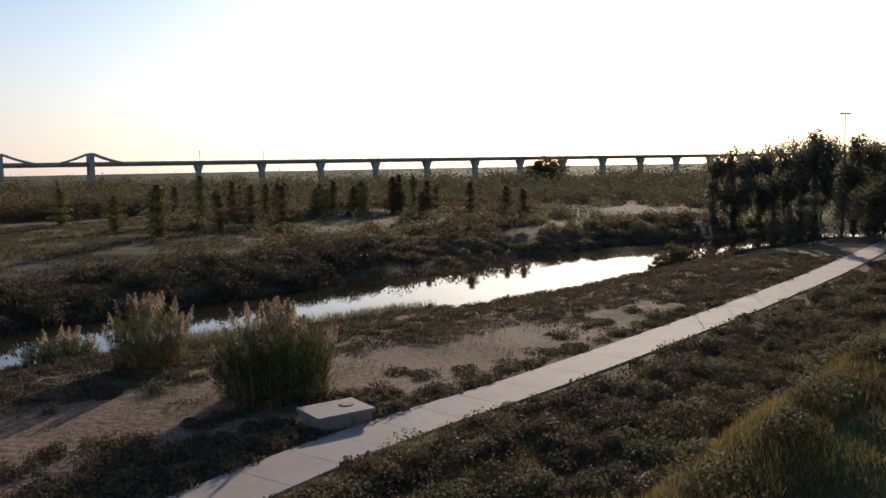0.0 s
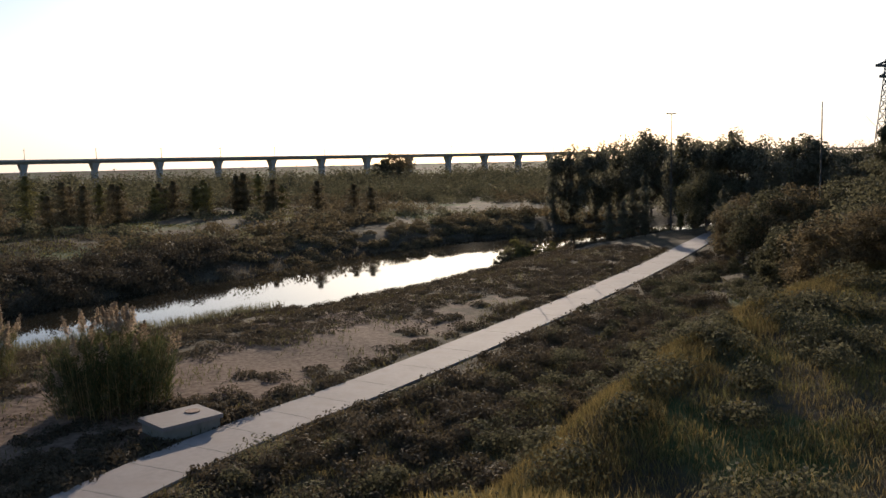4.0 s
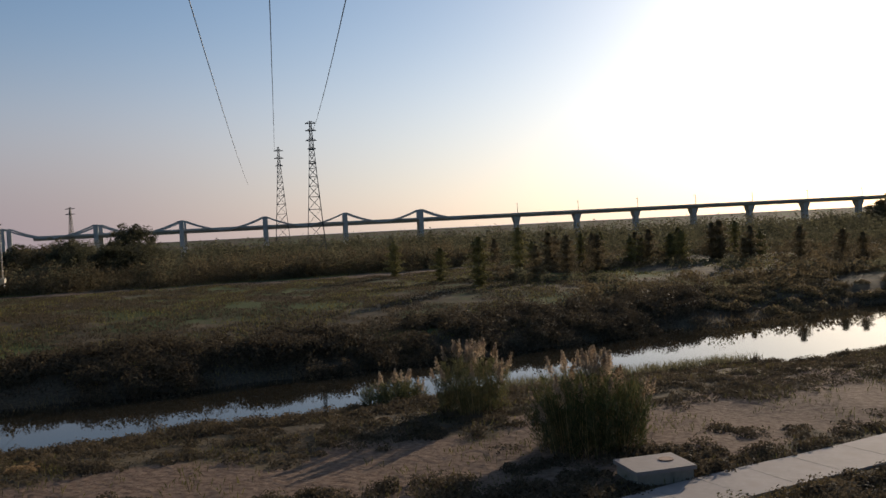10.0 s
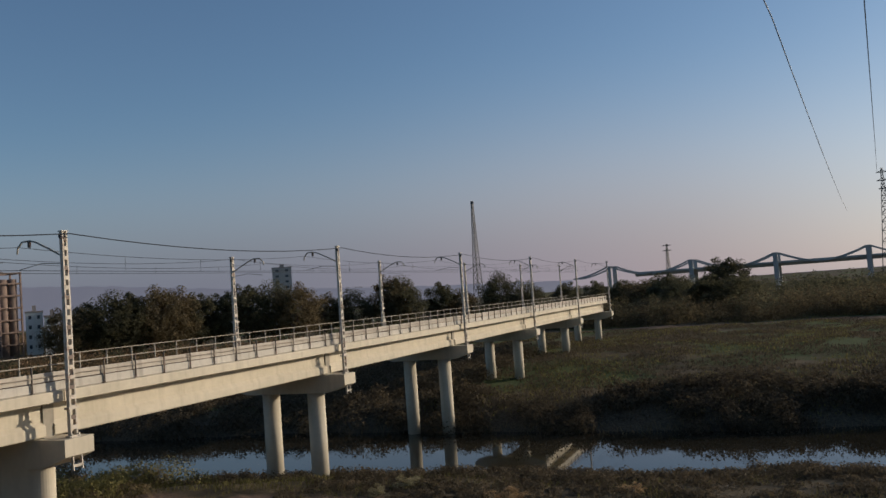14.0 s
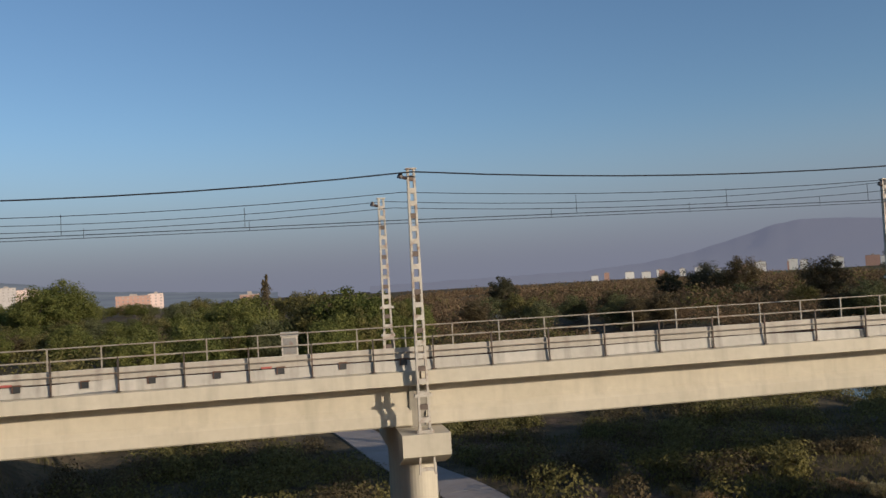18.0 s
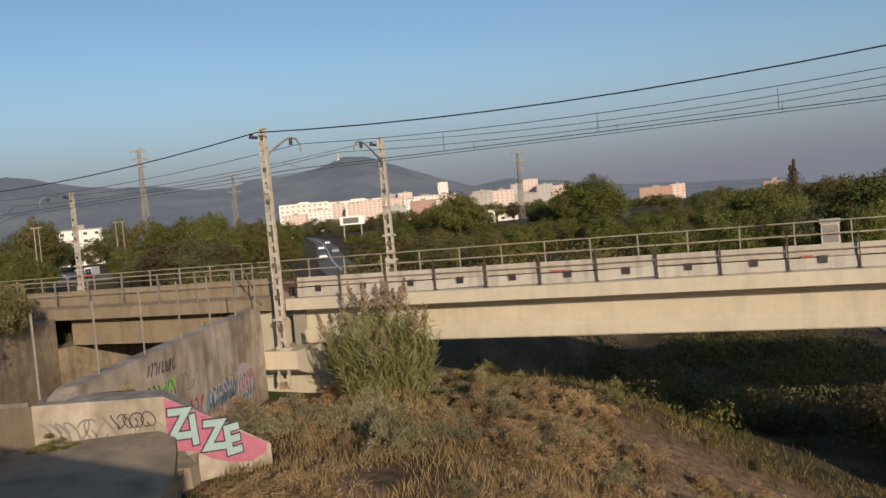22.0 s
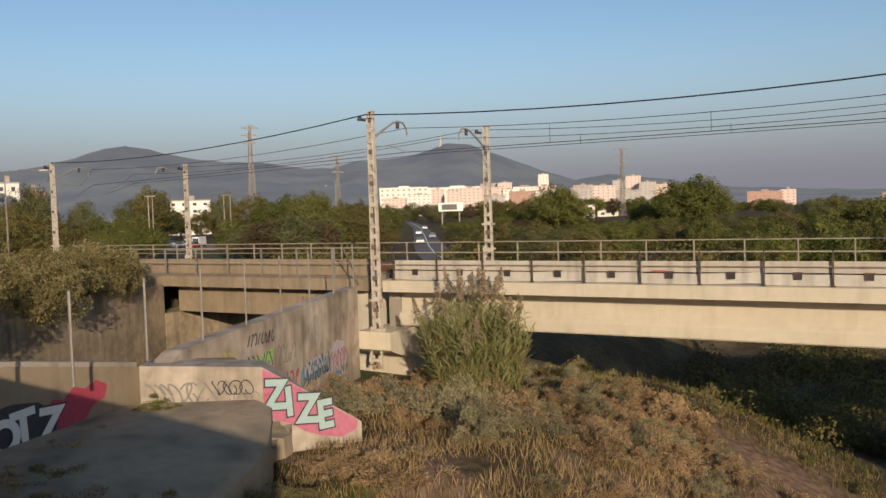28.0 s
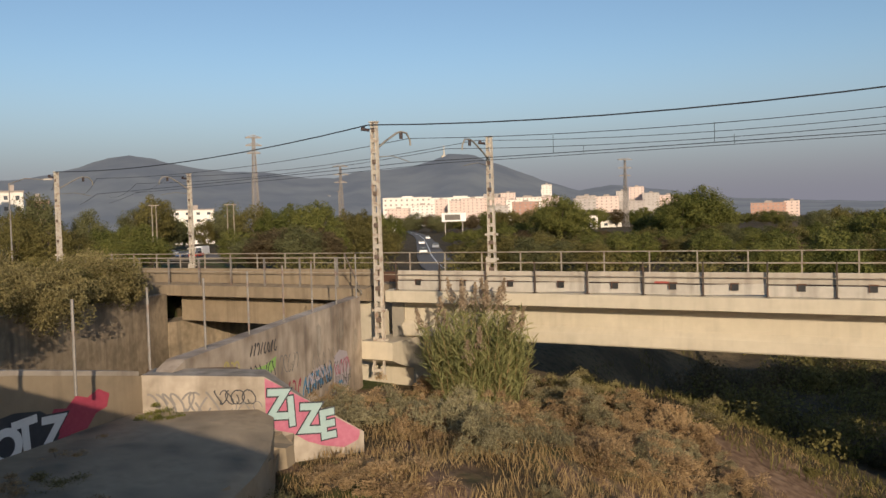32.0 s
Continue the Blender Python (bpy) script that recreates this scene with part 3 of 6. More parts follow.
near_mast = lattice_mast(8.9, 20.15, True, 1)
near_mast.matrix_basis = here(FIRST, 33.75, 8.9)
for i, x in enumerate(PIERS):
    if i != 1:
        copy_thing(near_mast, here(x, 33.75, 8.9))
plain = lattice_mast(8.9, 20.15, False)
plain.matrix_basis = near_mast.matrix_basis
for o in (*near_mast.children_recursive, near_mast):
    bpy.data.objects.remove(o)
far_mast = lattice_mast(12.3, 20.15, True, -1)
far_mast.matrix_basis = here(PIERS[0] + 1.0, 43.6, 12.2)
for i, x in enumerate(PIERS):
    if i > 1:
        copy_thing(far_mast, here(x - 0.6, 43.6, 12.2))
plain = lattice_mast(12.3, 20.15, False)
plain.matrix_basis = here(PIERS[1] - 0.2, 43.6, 12.2)

# wires of the railway
def wire(name, pts, r, label, sag=0.0, group="overhead wires", steps=10):
    me = Mesh()
    line = []
    for a, b in zip(pts[:-1], pts[1:]):
        a, b = Vector(a), Vector(b)
        for j in range(steps):
            t = j / steps
            q = a.lerp(b, t)
            q.z -= sag * 4 * t * (1 - t)
            line.append(q)
    line.append(Vector(pts[-1]))
    return tagged(new(name, me.tube(line, r, 5).done(name, WIRE)), label, "wire", group)


XS = [PIERS[0] - 2 * SPAN, -57.5] + PIERS
for y, z, r, sag in ((33.3, 20.0, 0.03, 0.55), (36.8, 19.6, 0.016, 0.45), (36.8, 18.4, 0.017, 0.04), (40.6, 19.3, 0.015, 0.45), (40.6, 18.55, 0.015, 0.04), (43.9, 19.95, 0.016, 0.5)):
    w = wire("overhead_wire", [(x, y + (0.0 if x > -30 else 7.3 if x > -60 else 24), z - (0.2 if x < -30 else 0)) for x in XS], r, "dark overhead wire along the railway", sag)
    w.matrix_basis = BRIDGE

# droppers between the catenary and the contact wire
for i in range(-1, 6):
    for k in (0.27, 0.52, 0.77):
        x = FIRST + SPAN * (i + k)
        for y, lo, hi in ((36.8, 18.37, 19.2), (40.6, 18.52, 18.95)):
            w = wire("dropper", [(x, y, lo), (x, y, hi)], 0.012, "thin vertical dropper between two overhead wires", 0, "wire droppers", 1)
            w.matrix_basis = BRIDGE

# dark tags sprayed round the foot of the first river pier
tag = thing("graffiti_tag", BRIDGE, "black and reddish tags sprayed on a bridge pier", "graffiti", "graffiti")
trng = random.Random(5)
PIER_TAG = material("black pier tag paint", (0.03, 0.028, 0.03), (0.07, 0.06, 0.065), 1.5, 0.8, bump=0.1)
for k in range(22):
    a0, z0, ph = math.radians(190 + 7.2 * k), trng.uniform(3.6, 5.2), trng.random() * 6
    pts = []
    for j in range(10):
        a = a0 + 0.22 * math.cos(0.9 * j + ph)
        pts.append((PIERS[2] + 0.757 * math.cos(a), 36.2 + 0.907 * math.sin(a), z0 + 0.4 * math.sin(0.7 * j + ph)))
    part("stroke", Mesh().tube(pts, 0.03, 4), PIER_TAG if k % 4 else RED_PAINT, tag)

# ---------- the far viaduct ----------
L_AZ, L_D = 30.0, 530.0
VIADUCT = pose(0, 0, 0, 0, 0, L_AZ)      # x to the right along it, y away
VIA = material("viaduct concrete", (0.30, 0.295, 0.285), (0.40, 0.39, 0.375), 0.3, 0.9)
via = thing("road_viaduct", VIADUCT, "long distant concrete viaduct with tapered piers and humped fins", "viaduct")


def via_x(az):
    return -L_D * math.tan(radians(az - L_AZ))


part("deck", Mesh().extrude([(L_D, 21.2), (L_D, 20.2), (L_D + 2.2, 18.5), (L_D + 9.3, 18.5), (L_D + 11.5, 20.2), (L_D + 11.5, 21.2)], via_x(46), via_x(-42)), VIA, via)
for i in range(-1, 16):
    x = via_x(11.62) + i * 40.0
    g = 1.0
    part("pier", Mesh().solid([(x - 1.3, L_D + 3.2), (x + 1.3, L_D + 3.2), (x + 1.3, L_D + 8), (x - 1.3, L_D + 8)], g, 14.5), VIA, via)
    head = Mesh()
    for k, (h0, z0) in enumerate(((1.3, 14.5), (2.3, 18.5))):
        head.v += [Vector((x + sx * h0, L_D + y0, z0)) for sx, y0 in ((-1, 3.2 - 1.0 * k), (1, 3.2 - 1.0 * k), (1, 8 + 1.0 * k), (-1, 8 + 1.0 * k))]
    head.f = [(0, 1, 2, 3), (7, 6, 5, 4)] + [(k, (k + 1) % 4, 4 + (k + 1) % 4, 4 + k) for k in range(4)]
    part("pier_head", head, VIA, via)
    part("line_mast", Mesh().tube([(x, L_D + 1.0, 21.2), (x, L_D + 1.0, 27.4)], 0.16, 5).tube([(x, L_D + 1.0, 26.2), (x, L_D + 3.6, 27.0)], 0.1, 4), DARK_STEEL, via)
for az in (22.0, 27.0, 32.2, 37.4, 42.45, 47.6):
    x = via_x(az)
    prof = [(-24, 20.3)] + [(-24 + 22.5 * k / 6, 20.3 + 6.0 * (k / 6) ** 1.7) for k in range(1, 7)]
    for y in (L_D - 0.6, L_D + 11.6):
        top = prof + [(-a, z) for a, z in reversed(prof)]
        me, n0 = Mesh(), len(top)
        for a, z in top:
            me.v += [Vector((x + a, y, z)), Vector((x + a, y + 0.6, z)), Vector((x + a, y + 0.6, z - 1.0)), Vector((x + a, y, z - 1.0))]
        for o in range(0, 4 * n0 - 4, 4):
            me.f += [(o + k, o + (k + 1) % 4, o + 4 + (k + 1) % 4, o + 4 + k) for k in range(4)]
        me.f += [(0, 1, 2, 3), (4 * n0 - 1, 4 * n0 - 2, 4 * n0 - 3, 4 * n0 - 4)]
        part("fin", me, VIA, via)
        part("tower", Mesh().box(x - 1.3, x + 1.3, y - 0.3, y + 0.9, 1, 26.4), VIA, via)


# ---------- pylons ----------
def pylon(at, h, base, arms, label, mat=DARK_STEEL, thick=1.0):
    py = thing("lattice_pylon", at, label, "pylon", "lattice pylons")
    w = lambda z: base * (1 - z / h) ** 1.15 + 0.7
    lv = [0]
    while lv[-1] < h - 1:
        lv.append(min(h, lv[-1] + max(1.6, w(lv[-1]) * 1.0)))
    for sx, sy in ((1, 1), (1, -1), (-1, -1), (-1, 1)):
        part("leg", Mesh().tube([(sx * w(z) / 2, sy * w(z) / 2, z) for z in lv], 0.16 * thick, 4), mat, py)
    br = Mesh()
    for a, b in zip(lv[:-1], lv[1:]):
        for k in range(4):
            c0, c1 = [((1, 1), (1, -1), (-1, -1), (-1, 1))[(k + e) % 4] for e in (0, 1)]
            br.bar((c0[0] * w(a) / 2, c0[1] * w(a) / 2, a), (c1[0] * w(b) / 2, c1[1] * w(b) / 2, b), 0.14 * thick)
            br.bar((c1[0] * w(a) / 2, c1[1] * w(a) / 2, a), (c0[0] * w(b) / 2, c0[1] * w(b) / 2, b), 0.14 * thick)
            br.bar((c0[0] * w(b) / 2, c0[1] * w(b) / 2, b), (c1[0] * w(b) / 2, c1[1] * w(b) / 2, b), 0.14 * thick)
    part("bracing", br, mat, py)
    for z, half in arms:
        part("cross_arm", Mesh().bar((-half, 0, z), (half, 0, z), 0.42).bar((-half, 0, z), (0, 0, z + 0.9), 0.24).bar((half, 0, z), (0, 0, z + 0.9), 0.24), mat, py)
    return py


def on_ground(az, dist, turn=0.0, sink=0.3):
    p = bearing(az, dist)
    return pose(p.x, p.y, float(ground_height(p.x, p.y)) - sink, 0, 0, turn)


pylon(on_ground(28.95, 360, 30), 58, 7.5, [(56.5, 2.2), (53.5, 2.2), (49.5, 2.2), (46, 1.6), (40, 1.6)], "tall dark lattice pylon with short arms on the plain")
pylon(on_ground(31.1, 470, 30), 58, 8, [(56, 2.4), (52, 2.4), (48, 2.0)], "tall dark lattice pylon with short arms on the plain")
pylon(on_ground(56.2, 420, 10), 57, 3.4, [(56, 1.2)], "slender dark lattice mast behind the railway")
pylon(on_ground(43.85, 700, 10), 40, 4, [(38, 4), (34, 4)], "small distant lattice pylon")

# ---------- hills ----------
HILL = bpy.data.materials.new("hazy hills")
HILL.use_nodes = True
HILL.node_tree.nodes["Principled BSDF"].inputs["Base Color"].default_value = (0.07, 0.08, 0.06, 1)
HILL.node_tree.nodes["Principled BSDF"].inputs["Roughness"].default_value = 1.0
# a faint bluish glow of the hills stands in for the haze before them
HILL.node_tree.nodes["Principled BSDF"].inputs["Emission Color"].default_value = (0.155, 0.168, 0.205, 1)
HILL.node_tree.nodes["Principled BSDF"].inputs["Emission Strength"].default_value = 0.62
ht = HILL.node_tree
hn = ht.nodes.new("ShaderNodeTexNoise")
hn.inputs["Scale"].default_value, hn.inputs["Detail"].default_value = 0.006, 8
hg = ht.nodes.new("ShaderNodeNewGeometry")
ht.links.new(hg.outputs["Position"], hn.inputs["Vector"])
hm = ht.nodes.new("ShaderNodeMix")
hm.data_type = "RGBA"
hm.inputs["A"].default_value, hm.inputs["B"].default_value = (0.025, 0.03, 0.025, 1), (0.08, 0.085, 0.065, 1)
hr = ht.nodes.new("ShaderNodeMapRange")
hr.inputs["From Min"].default_value, hr.inputs["From Max"].default_value = 0.38, 0.66
ht.links.new(hn.outputs["Fac"], hr.inputs["Value"])
ht.links.new(hr.outputs[0], hm.inputs["Factor"])
ht.links.new(hm.outputs["Result"], ht.nodes["Principled BSDF"].inputs["Base Color"])


# the farther range glows more, as thicker haze painted into the material
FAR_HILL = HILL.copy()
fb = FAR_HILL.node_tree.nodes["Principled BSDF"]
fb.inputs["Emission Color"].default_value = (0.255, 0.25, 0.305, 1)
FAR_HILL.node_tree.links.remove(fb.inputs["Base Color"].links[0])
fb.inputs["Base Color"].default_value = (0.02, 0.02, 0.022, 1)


def hill_range(name, crest, dist, depth, label, mat=HILL):
    """A ridge whose skyline runs through (angle, elevation) pairs."""
    azs = np.arange(crest[0][0], crest[-1][0] + 0.01, 0.25)
    els = np.interp(azs, [c[0] for c in crest], [c[1] for c in crest])
    els = els + 0.05 * waves(azs * 10, azs * 0, 14, 41)
    me = Mesh()
    rows = 10
    for i, (a, e) in enumerate(zip(azs, els)):
        top = 15.5 + dist * math.tan(radians(max(e, 0.0)))
        for j in range(rows):
            t = j / (rows - 1)
            r = dist - depth * (1 - t)
            z = -2 + (top + 2) * (t ** 1.3) + (top * 0.08 * math.sin(a * 1.7 + 1.3 * j) + top * 0.04 * math.sin(a * 4.3 + 2.1 * j)) * t * (1 - t)
            me.v.append(bearing(a, r, z))
    for i in range(len(azs) - 1):
        for j in range(rows - 1):
            o = i * rows + j
            me.f.append((o, o + 1, o + rows + 1, o + rows))
    return tagged(new(name, me.done(name, mat, True)), label, "hill", kind="structure")


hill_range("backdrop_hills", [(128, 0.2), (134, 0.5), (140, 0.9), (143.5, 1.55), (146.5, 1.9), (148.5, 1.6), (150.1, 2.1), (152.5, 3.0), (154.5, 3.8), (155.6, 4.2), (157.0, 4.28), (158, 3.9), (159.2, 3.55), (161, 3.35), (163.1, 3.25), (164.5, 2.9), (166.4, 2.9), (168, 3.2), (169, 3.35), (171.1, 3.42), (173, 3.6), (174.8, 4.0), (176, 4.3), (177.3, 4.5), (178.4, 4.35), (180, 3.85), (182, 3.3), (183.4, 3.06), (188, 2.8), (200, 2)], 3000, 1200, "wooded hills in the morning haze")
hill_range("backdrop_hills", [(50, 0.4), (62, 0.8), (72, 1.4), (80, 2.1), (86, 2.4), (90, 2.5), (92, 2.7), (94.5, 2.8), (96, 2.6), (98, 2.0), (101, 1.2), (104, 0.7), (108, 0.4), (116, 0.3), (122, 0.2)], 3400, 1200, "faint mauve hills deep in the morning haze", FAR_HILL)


hm_at = bearing(157.3, 2985)
hill_mast = thing("telecom_mast", pose(hm_at.x, hm_at.y, 225), "white telecom mast on the top of the hill", "mast")
part("shaft", Mesh().tube([(0, 0, 0), (0, 0, 44)], 2.4, 6, 1.6), PALE_STEEL, hill_mast)
part("hut", Mesh().box(-9, 9, -4, 4, 0, 9), PALE_STEEL, hill_mast)

# ---------- the smog along the horizon ----------
# the haze is painted as a glowing, see-through shell behind the hills
SMOG = bpy.data.materials.new("morning haze")
SMOG.use_nodes = True
st = SMOG.node_tree
st.nodes.remove(st.nodes["Principled BSDF"])
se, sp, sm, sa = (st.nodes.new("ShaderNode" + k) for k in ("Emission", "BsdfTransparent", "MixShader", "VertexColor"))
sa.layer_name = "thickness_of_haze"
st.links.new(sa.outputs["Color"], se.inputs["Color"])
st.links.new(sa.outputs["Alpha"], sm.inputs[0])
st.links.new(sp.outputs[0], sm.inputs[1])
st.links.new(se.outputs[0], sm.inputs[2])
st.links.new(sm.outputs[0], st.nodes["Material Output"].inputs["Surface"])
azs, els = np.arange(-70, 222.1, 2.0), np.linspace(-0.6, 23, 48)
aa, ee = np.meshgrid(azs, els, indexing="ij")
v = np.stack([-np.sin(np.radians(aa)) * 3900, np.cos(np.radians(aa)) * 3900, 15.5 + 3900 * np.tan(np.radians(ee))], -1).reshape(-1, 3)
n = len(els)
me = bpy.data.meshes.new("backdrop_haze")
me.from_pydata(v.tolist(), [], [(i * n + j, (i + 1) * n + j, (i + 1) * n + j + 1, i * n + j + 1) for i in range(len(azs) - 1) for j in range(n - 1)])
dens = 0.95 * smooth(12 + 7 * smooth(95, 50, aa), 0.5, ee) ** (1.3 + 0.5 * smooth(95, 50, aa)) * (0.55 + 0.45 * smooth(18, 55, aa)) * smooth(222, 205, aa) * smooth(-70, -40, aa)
# sunlight on the haze put into its tone: brighter and pinker towards the sun
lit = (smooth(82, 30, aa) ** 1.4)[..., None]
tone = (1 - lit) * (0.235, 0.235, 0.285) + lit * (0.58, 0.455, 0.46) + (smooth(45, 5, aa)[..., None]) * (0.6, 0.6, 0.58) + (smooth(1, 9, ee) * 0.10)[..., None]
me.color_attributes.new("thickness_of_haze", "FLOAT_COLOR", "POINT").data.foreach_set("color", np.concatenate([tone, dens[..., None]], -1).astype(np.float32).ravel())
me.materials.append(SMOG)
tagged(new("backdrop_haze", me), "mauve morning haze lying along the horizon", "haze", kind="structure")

# ---------- plants ----------
GREEN = leaf_material("green leaves", (0.065, 0.082, 0.022), (0.20, 0.195, 0.058))
DARK_GREEN = leaf_material("dark leaves", (0.065, 0.062, 0.036), (0.15, 0.138, 0.08), 0.6)
# autumn brown, which also carries the plain's haze in its colour
BROWN_LEAF = leaf_material("brown autumn and haze-toned leaves", (0.10, 0.076, 0.042), (0.20, 0.155, 0.085), 0.5)
DUSK = leaf_material("dull brown weeds", (0.058, 0.046, 0.03), (0.125, 0.098, 0.062), 0.4)
RUSSET = leaf_material("russet scrub leaves", (0.13, 0.085, 0.045), (0.27, 0.18, 0.10), 0.4)
# paler than the other leaves: haze and backlight put into the colour
LIGHTENED_LEAF = leaf_material("leaves lightened for haze", (0.11, 0.105, 0.07), (0.23, 0.21, 0.145), 0.65)
SAGE = leaf_material("pale willow leaves", (0.085, 0.09, 0.04), (0.19, 0.185, 0.085))
AUTUMN = leaf_material("autumn grass", (0.11, 0.085, 0.034), (0.24, 0.18, 0.072), 0.45)
OLIVE = leaf_material("olive leaves", (0.09, 0.082, 0.03), (0.22, 0.19, 0.068))
DRY = leaf_material("dry twigs", (0.24, 0.16, 0.085), (0.52, 0.37, 0.20), 0.35)
GREY_GREEN = leaf_material("grey-green shrub leaves", (0.16, 0.14, 0.08), (0.40, 0.35, 0.205), 0.3)
REED = leaf_material("reed leaves", (0.11, 0.125, 0.045), (0.31, 0.30, 0.125), 0.4)
PLUME = leaf_material("reed plumes", (0.29, 0.215, 0.145), (0.48, 0.375, 0.26), 0.5)
STRAW = leaf_material("dry grass", (0.21, 0.145, 0.066), (0.45, 0.325, 0.16), 0.35)
BARK = material("bark", (0.07, 0.05, 0.035), (0.14, 0.11, 0.08), 3, 0.95, bump=0.8)


def leaf_mesh(name, centres, sizes, mat, rng, long=1.6, upright=0.0, ways=None, loose=0.25, out=None):
    """One mesh of many small leaves, each a kite of its own tilt."""
    n = len(centres)
    d = rng.normal(size=(n, 3))
    if ways is not None:
        d = d * loose + ways
    if out is not None:
        o = out + 0.45 * rng.normal(size=(n, 3))
        d = np.cross(o, d)
    d[:, 2] += upright
    d /= np.linalg.norm(d, axis=1, keepdims=True) + 1e-9
    e = np.cross(d, rng.normal(size=(n, 3)) if out is None else o)
    e /= np.linalg.norm(e, axis=1, keepdims=True) + 1e-9
    s = np.asarray(sizes)[:, None]
    v = np.stack([centres - d * s * long / 2, centres + e * s / 2, centres + d * s * long / 2, centres - e * s / 2], 1).reshape(-1, 3)
    me = bpy.data.meshes.new(name)
    me.vertices.add(4 * n)
    me.vertices.foreach_set("co", v.astype(np.float32).ravel())
    me.loops.add(4 * n)
    me.loops.foreach_set("vertex_index", np.arange(4 * n, dtype=np.int32))
    me.polygons.add(n)
    me.polygons.foreach_set("loop_start", np.arange(0, 4 * n, 4, dtype=np.int32))
    me.update(calc_edges=True)
    me.materials.append(mat)
    return me


def crown_points(rng, clumps, leaves, rx, rz, z0, spread=0.24, shape=2.0, hollow=0.55):
    """Leaves in clumps that fill an uneven crown."""
    u = rng.normal(size=(clumps, 3))
    u /= np.linalg.norm(u, axis=1, keepdims=True)
    r = hollow + (1 - hollow) * rng.rand(clumps, 1) ** 0.6
    r *= 0.82 + 0.3 * rng.rand(clumps, 1)
    c = u * r * (rx, rx, rz)
    c[:, 2] += z0 + rz
    k = rng.normal(size=(clumps, leaves, 3))
    k /= np.linalg.norm(k, axis=2, keepdims=True)
    out = (k + 0.35 * u[:, None]).reshape(-1, 3)
    k *= (0.35 + 0.65 * rng.rand(clumps, leaves, 1) ** 0.5) * (0.6 + 0.8 * rng.rand(clumps, 1, 1)) * spread * 1.7 * min(rx, rz)
    return (c[:, None] + k).reshape(-1, 3), c, out


def broad_tree(seed, mat, h=10.0, rx=4.0, clumps=60, leaves=42, leaf=0.42, trunk_share=0.22, label="", category="tree", group="", hollow=0.55, spread=0.22):
    rng = np.random.RandomState(seed)
    t = thing("tree", pose(0, 0, 0), label, category, group)
    z0 = h * trunk_share
    pts, c, out = crown_points(rng, clumps, leaves, rx, (h - z0) / 2, z0, spread, hollow=hollow)
    pts[:, 2] = np.maximum(pts[:, 2], z0 * 0.5)
    tr = Mesh().tube([(0, 0, -0.4), (0.06 * h * 0.2, 0, h * 0.25), (0.0, 0.1, h * 0.5), (0.1, 0, h * 0.8)], h * 0.022, 7, h * 0.006)
    for q in c[: min(12, clumps)]:
        z = z0 + (q[2] - z0) * 0.35
        tr.tube([(0, 0, z * 0.8), (q[0] * 0.5, q[1] * 0.5, (z + q[2]) / 2), tuple(q)], h * 0.009, 5, h * 0.002)
    part("trunk", tr, BARK, t)
    part("crown", leaf_mesh("crown", pts, leaf * (0.6 + 0.8 * rng.rand(len(pts))), mat, rng, out=out), mat, t)
    return t


def tall_tree(seed, mat, h=14.0, rx=1.6, leaves=1600, leaf=0.4, bare=0.12, point=0.9, label="", group="", sparse=1.0):
    """A poplar or cypress: a narrow crown round a straight trunk."""
    rng = np.random.RandomState(seed)
    t = thing("tree", pose(0, 0, 0), label, "tree", group)
    z = bare + (1 - bare) * rng.rand(leaves)
    w = np.sin(np.clip((z - bare) / (1 - bare), 0, 1) ** 0.7 * math.pi) ** point * 0.9 + 0.08
    w *= 0.75 + 0.35 * np.sin(z * 31 + seed)
    a, r = rng.rand(leaves) * 2 * math.pi, np.sqrt(rng.rand(leaves)) * w * rx
    pts = np.stack([np.cos(a) * r, np.sin(a) * r, z * h], 1)
    tr = Mesh().tube([(0, 0, -0.4), (0, 0, h * 0.5), (0, 0, h * 0.97)], h * 0.014 + 0.04, 6, 0.02)
    for i in range(14):
        b = rng.rand() * 6.3
        zz = h * (bare + (0.9 - bare) * i / 14)
        tr.tube([(0, 0, zz), (math.cos(b) * rx * 0.6, math.sin(b) * rx * 0.6, zz + rx * 0.9)], 0.05, 4, 0.015)
    part("trunk", tr, BARK, t)
    out = np.stack([np.cos(a), np.sin(a), 0.3 + 0 * a], 1)
    part("crown", leaf_mesh("crown", pts, leaf * (0.6 + 0.8 * rng.rand(leaves)), mat, rng, 1.5, 0.2, out=out), mat, t)
    return t


def drop(o):
    for c in (*o.children_recursive, o):
        bpy.data.objects.remove(c)


def plant(kinds, rows, seed, wide=1.0, fill=0.9):
    """Copies of trees, each with its top at an elevation seen from the eye: (angle, elevation, distance)."""
    rng = np.random.RandomState(seed)
    for az, el, dist in rows:
        k, h = kinds[rng.randint(len(kinds))]
        p = bearing(az, dist)
        rd, rw, _ = to_line(np.array(p.x), np.array(p.y), RIVER)
        while rd < rw + 5 and dist < 400:
            dist *= 1.06
            p = bearing(az, dist)
            rd, rw, _ = to_line(np.array(p.x), np.array(p.y), RIVER)
        g = float(ground_height(p.x, p.y))
        want = max(2.0, 15.5 + dist * math.tan(radians(el)) - g)
        s = want * fill / h
        w = wide * (0.5 * s + 0.5) if wide < 5 else 1
        w = max(w, s * 0.7) * (0.9 + 0.2 * rng.rand())
        c = copy_thing(k, pose(p.x, p.y, g, 0, 0, rng.rand() * 360))
        c.scale = (w, w, s)


POPLAR = "slender half-bare young poplar standing on the river plain"
LEAFY = "broad leafy tree with a rounded uneven crown"
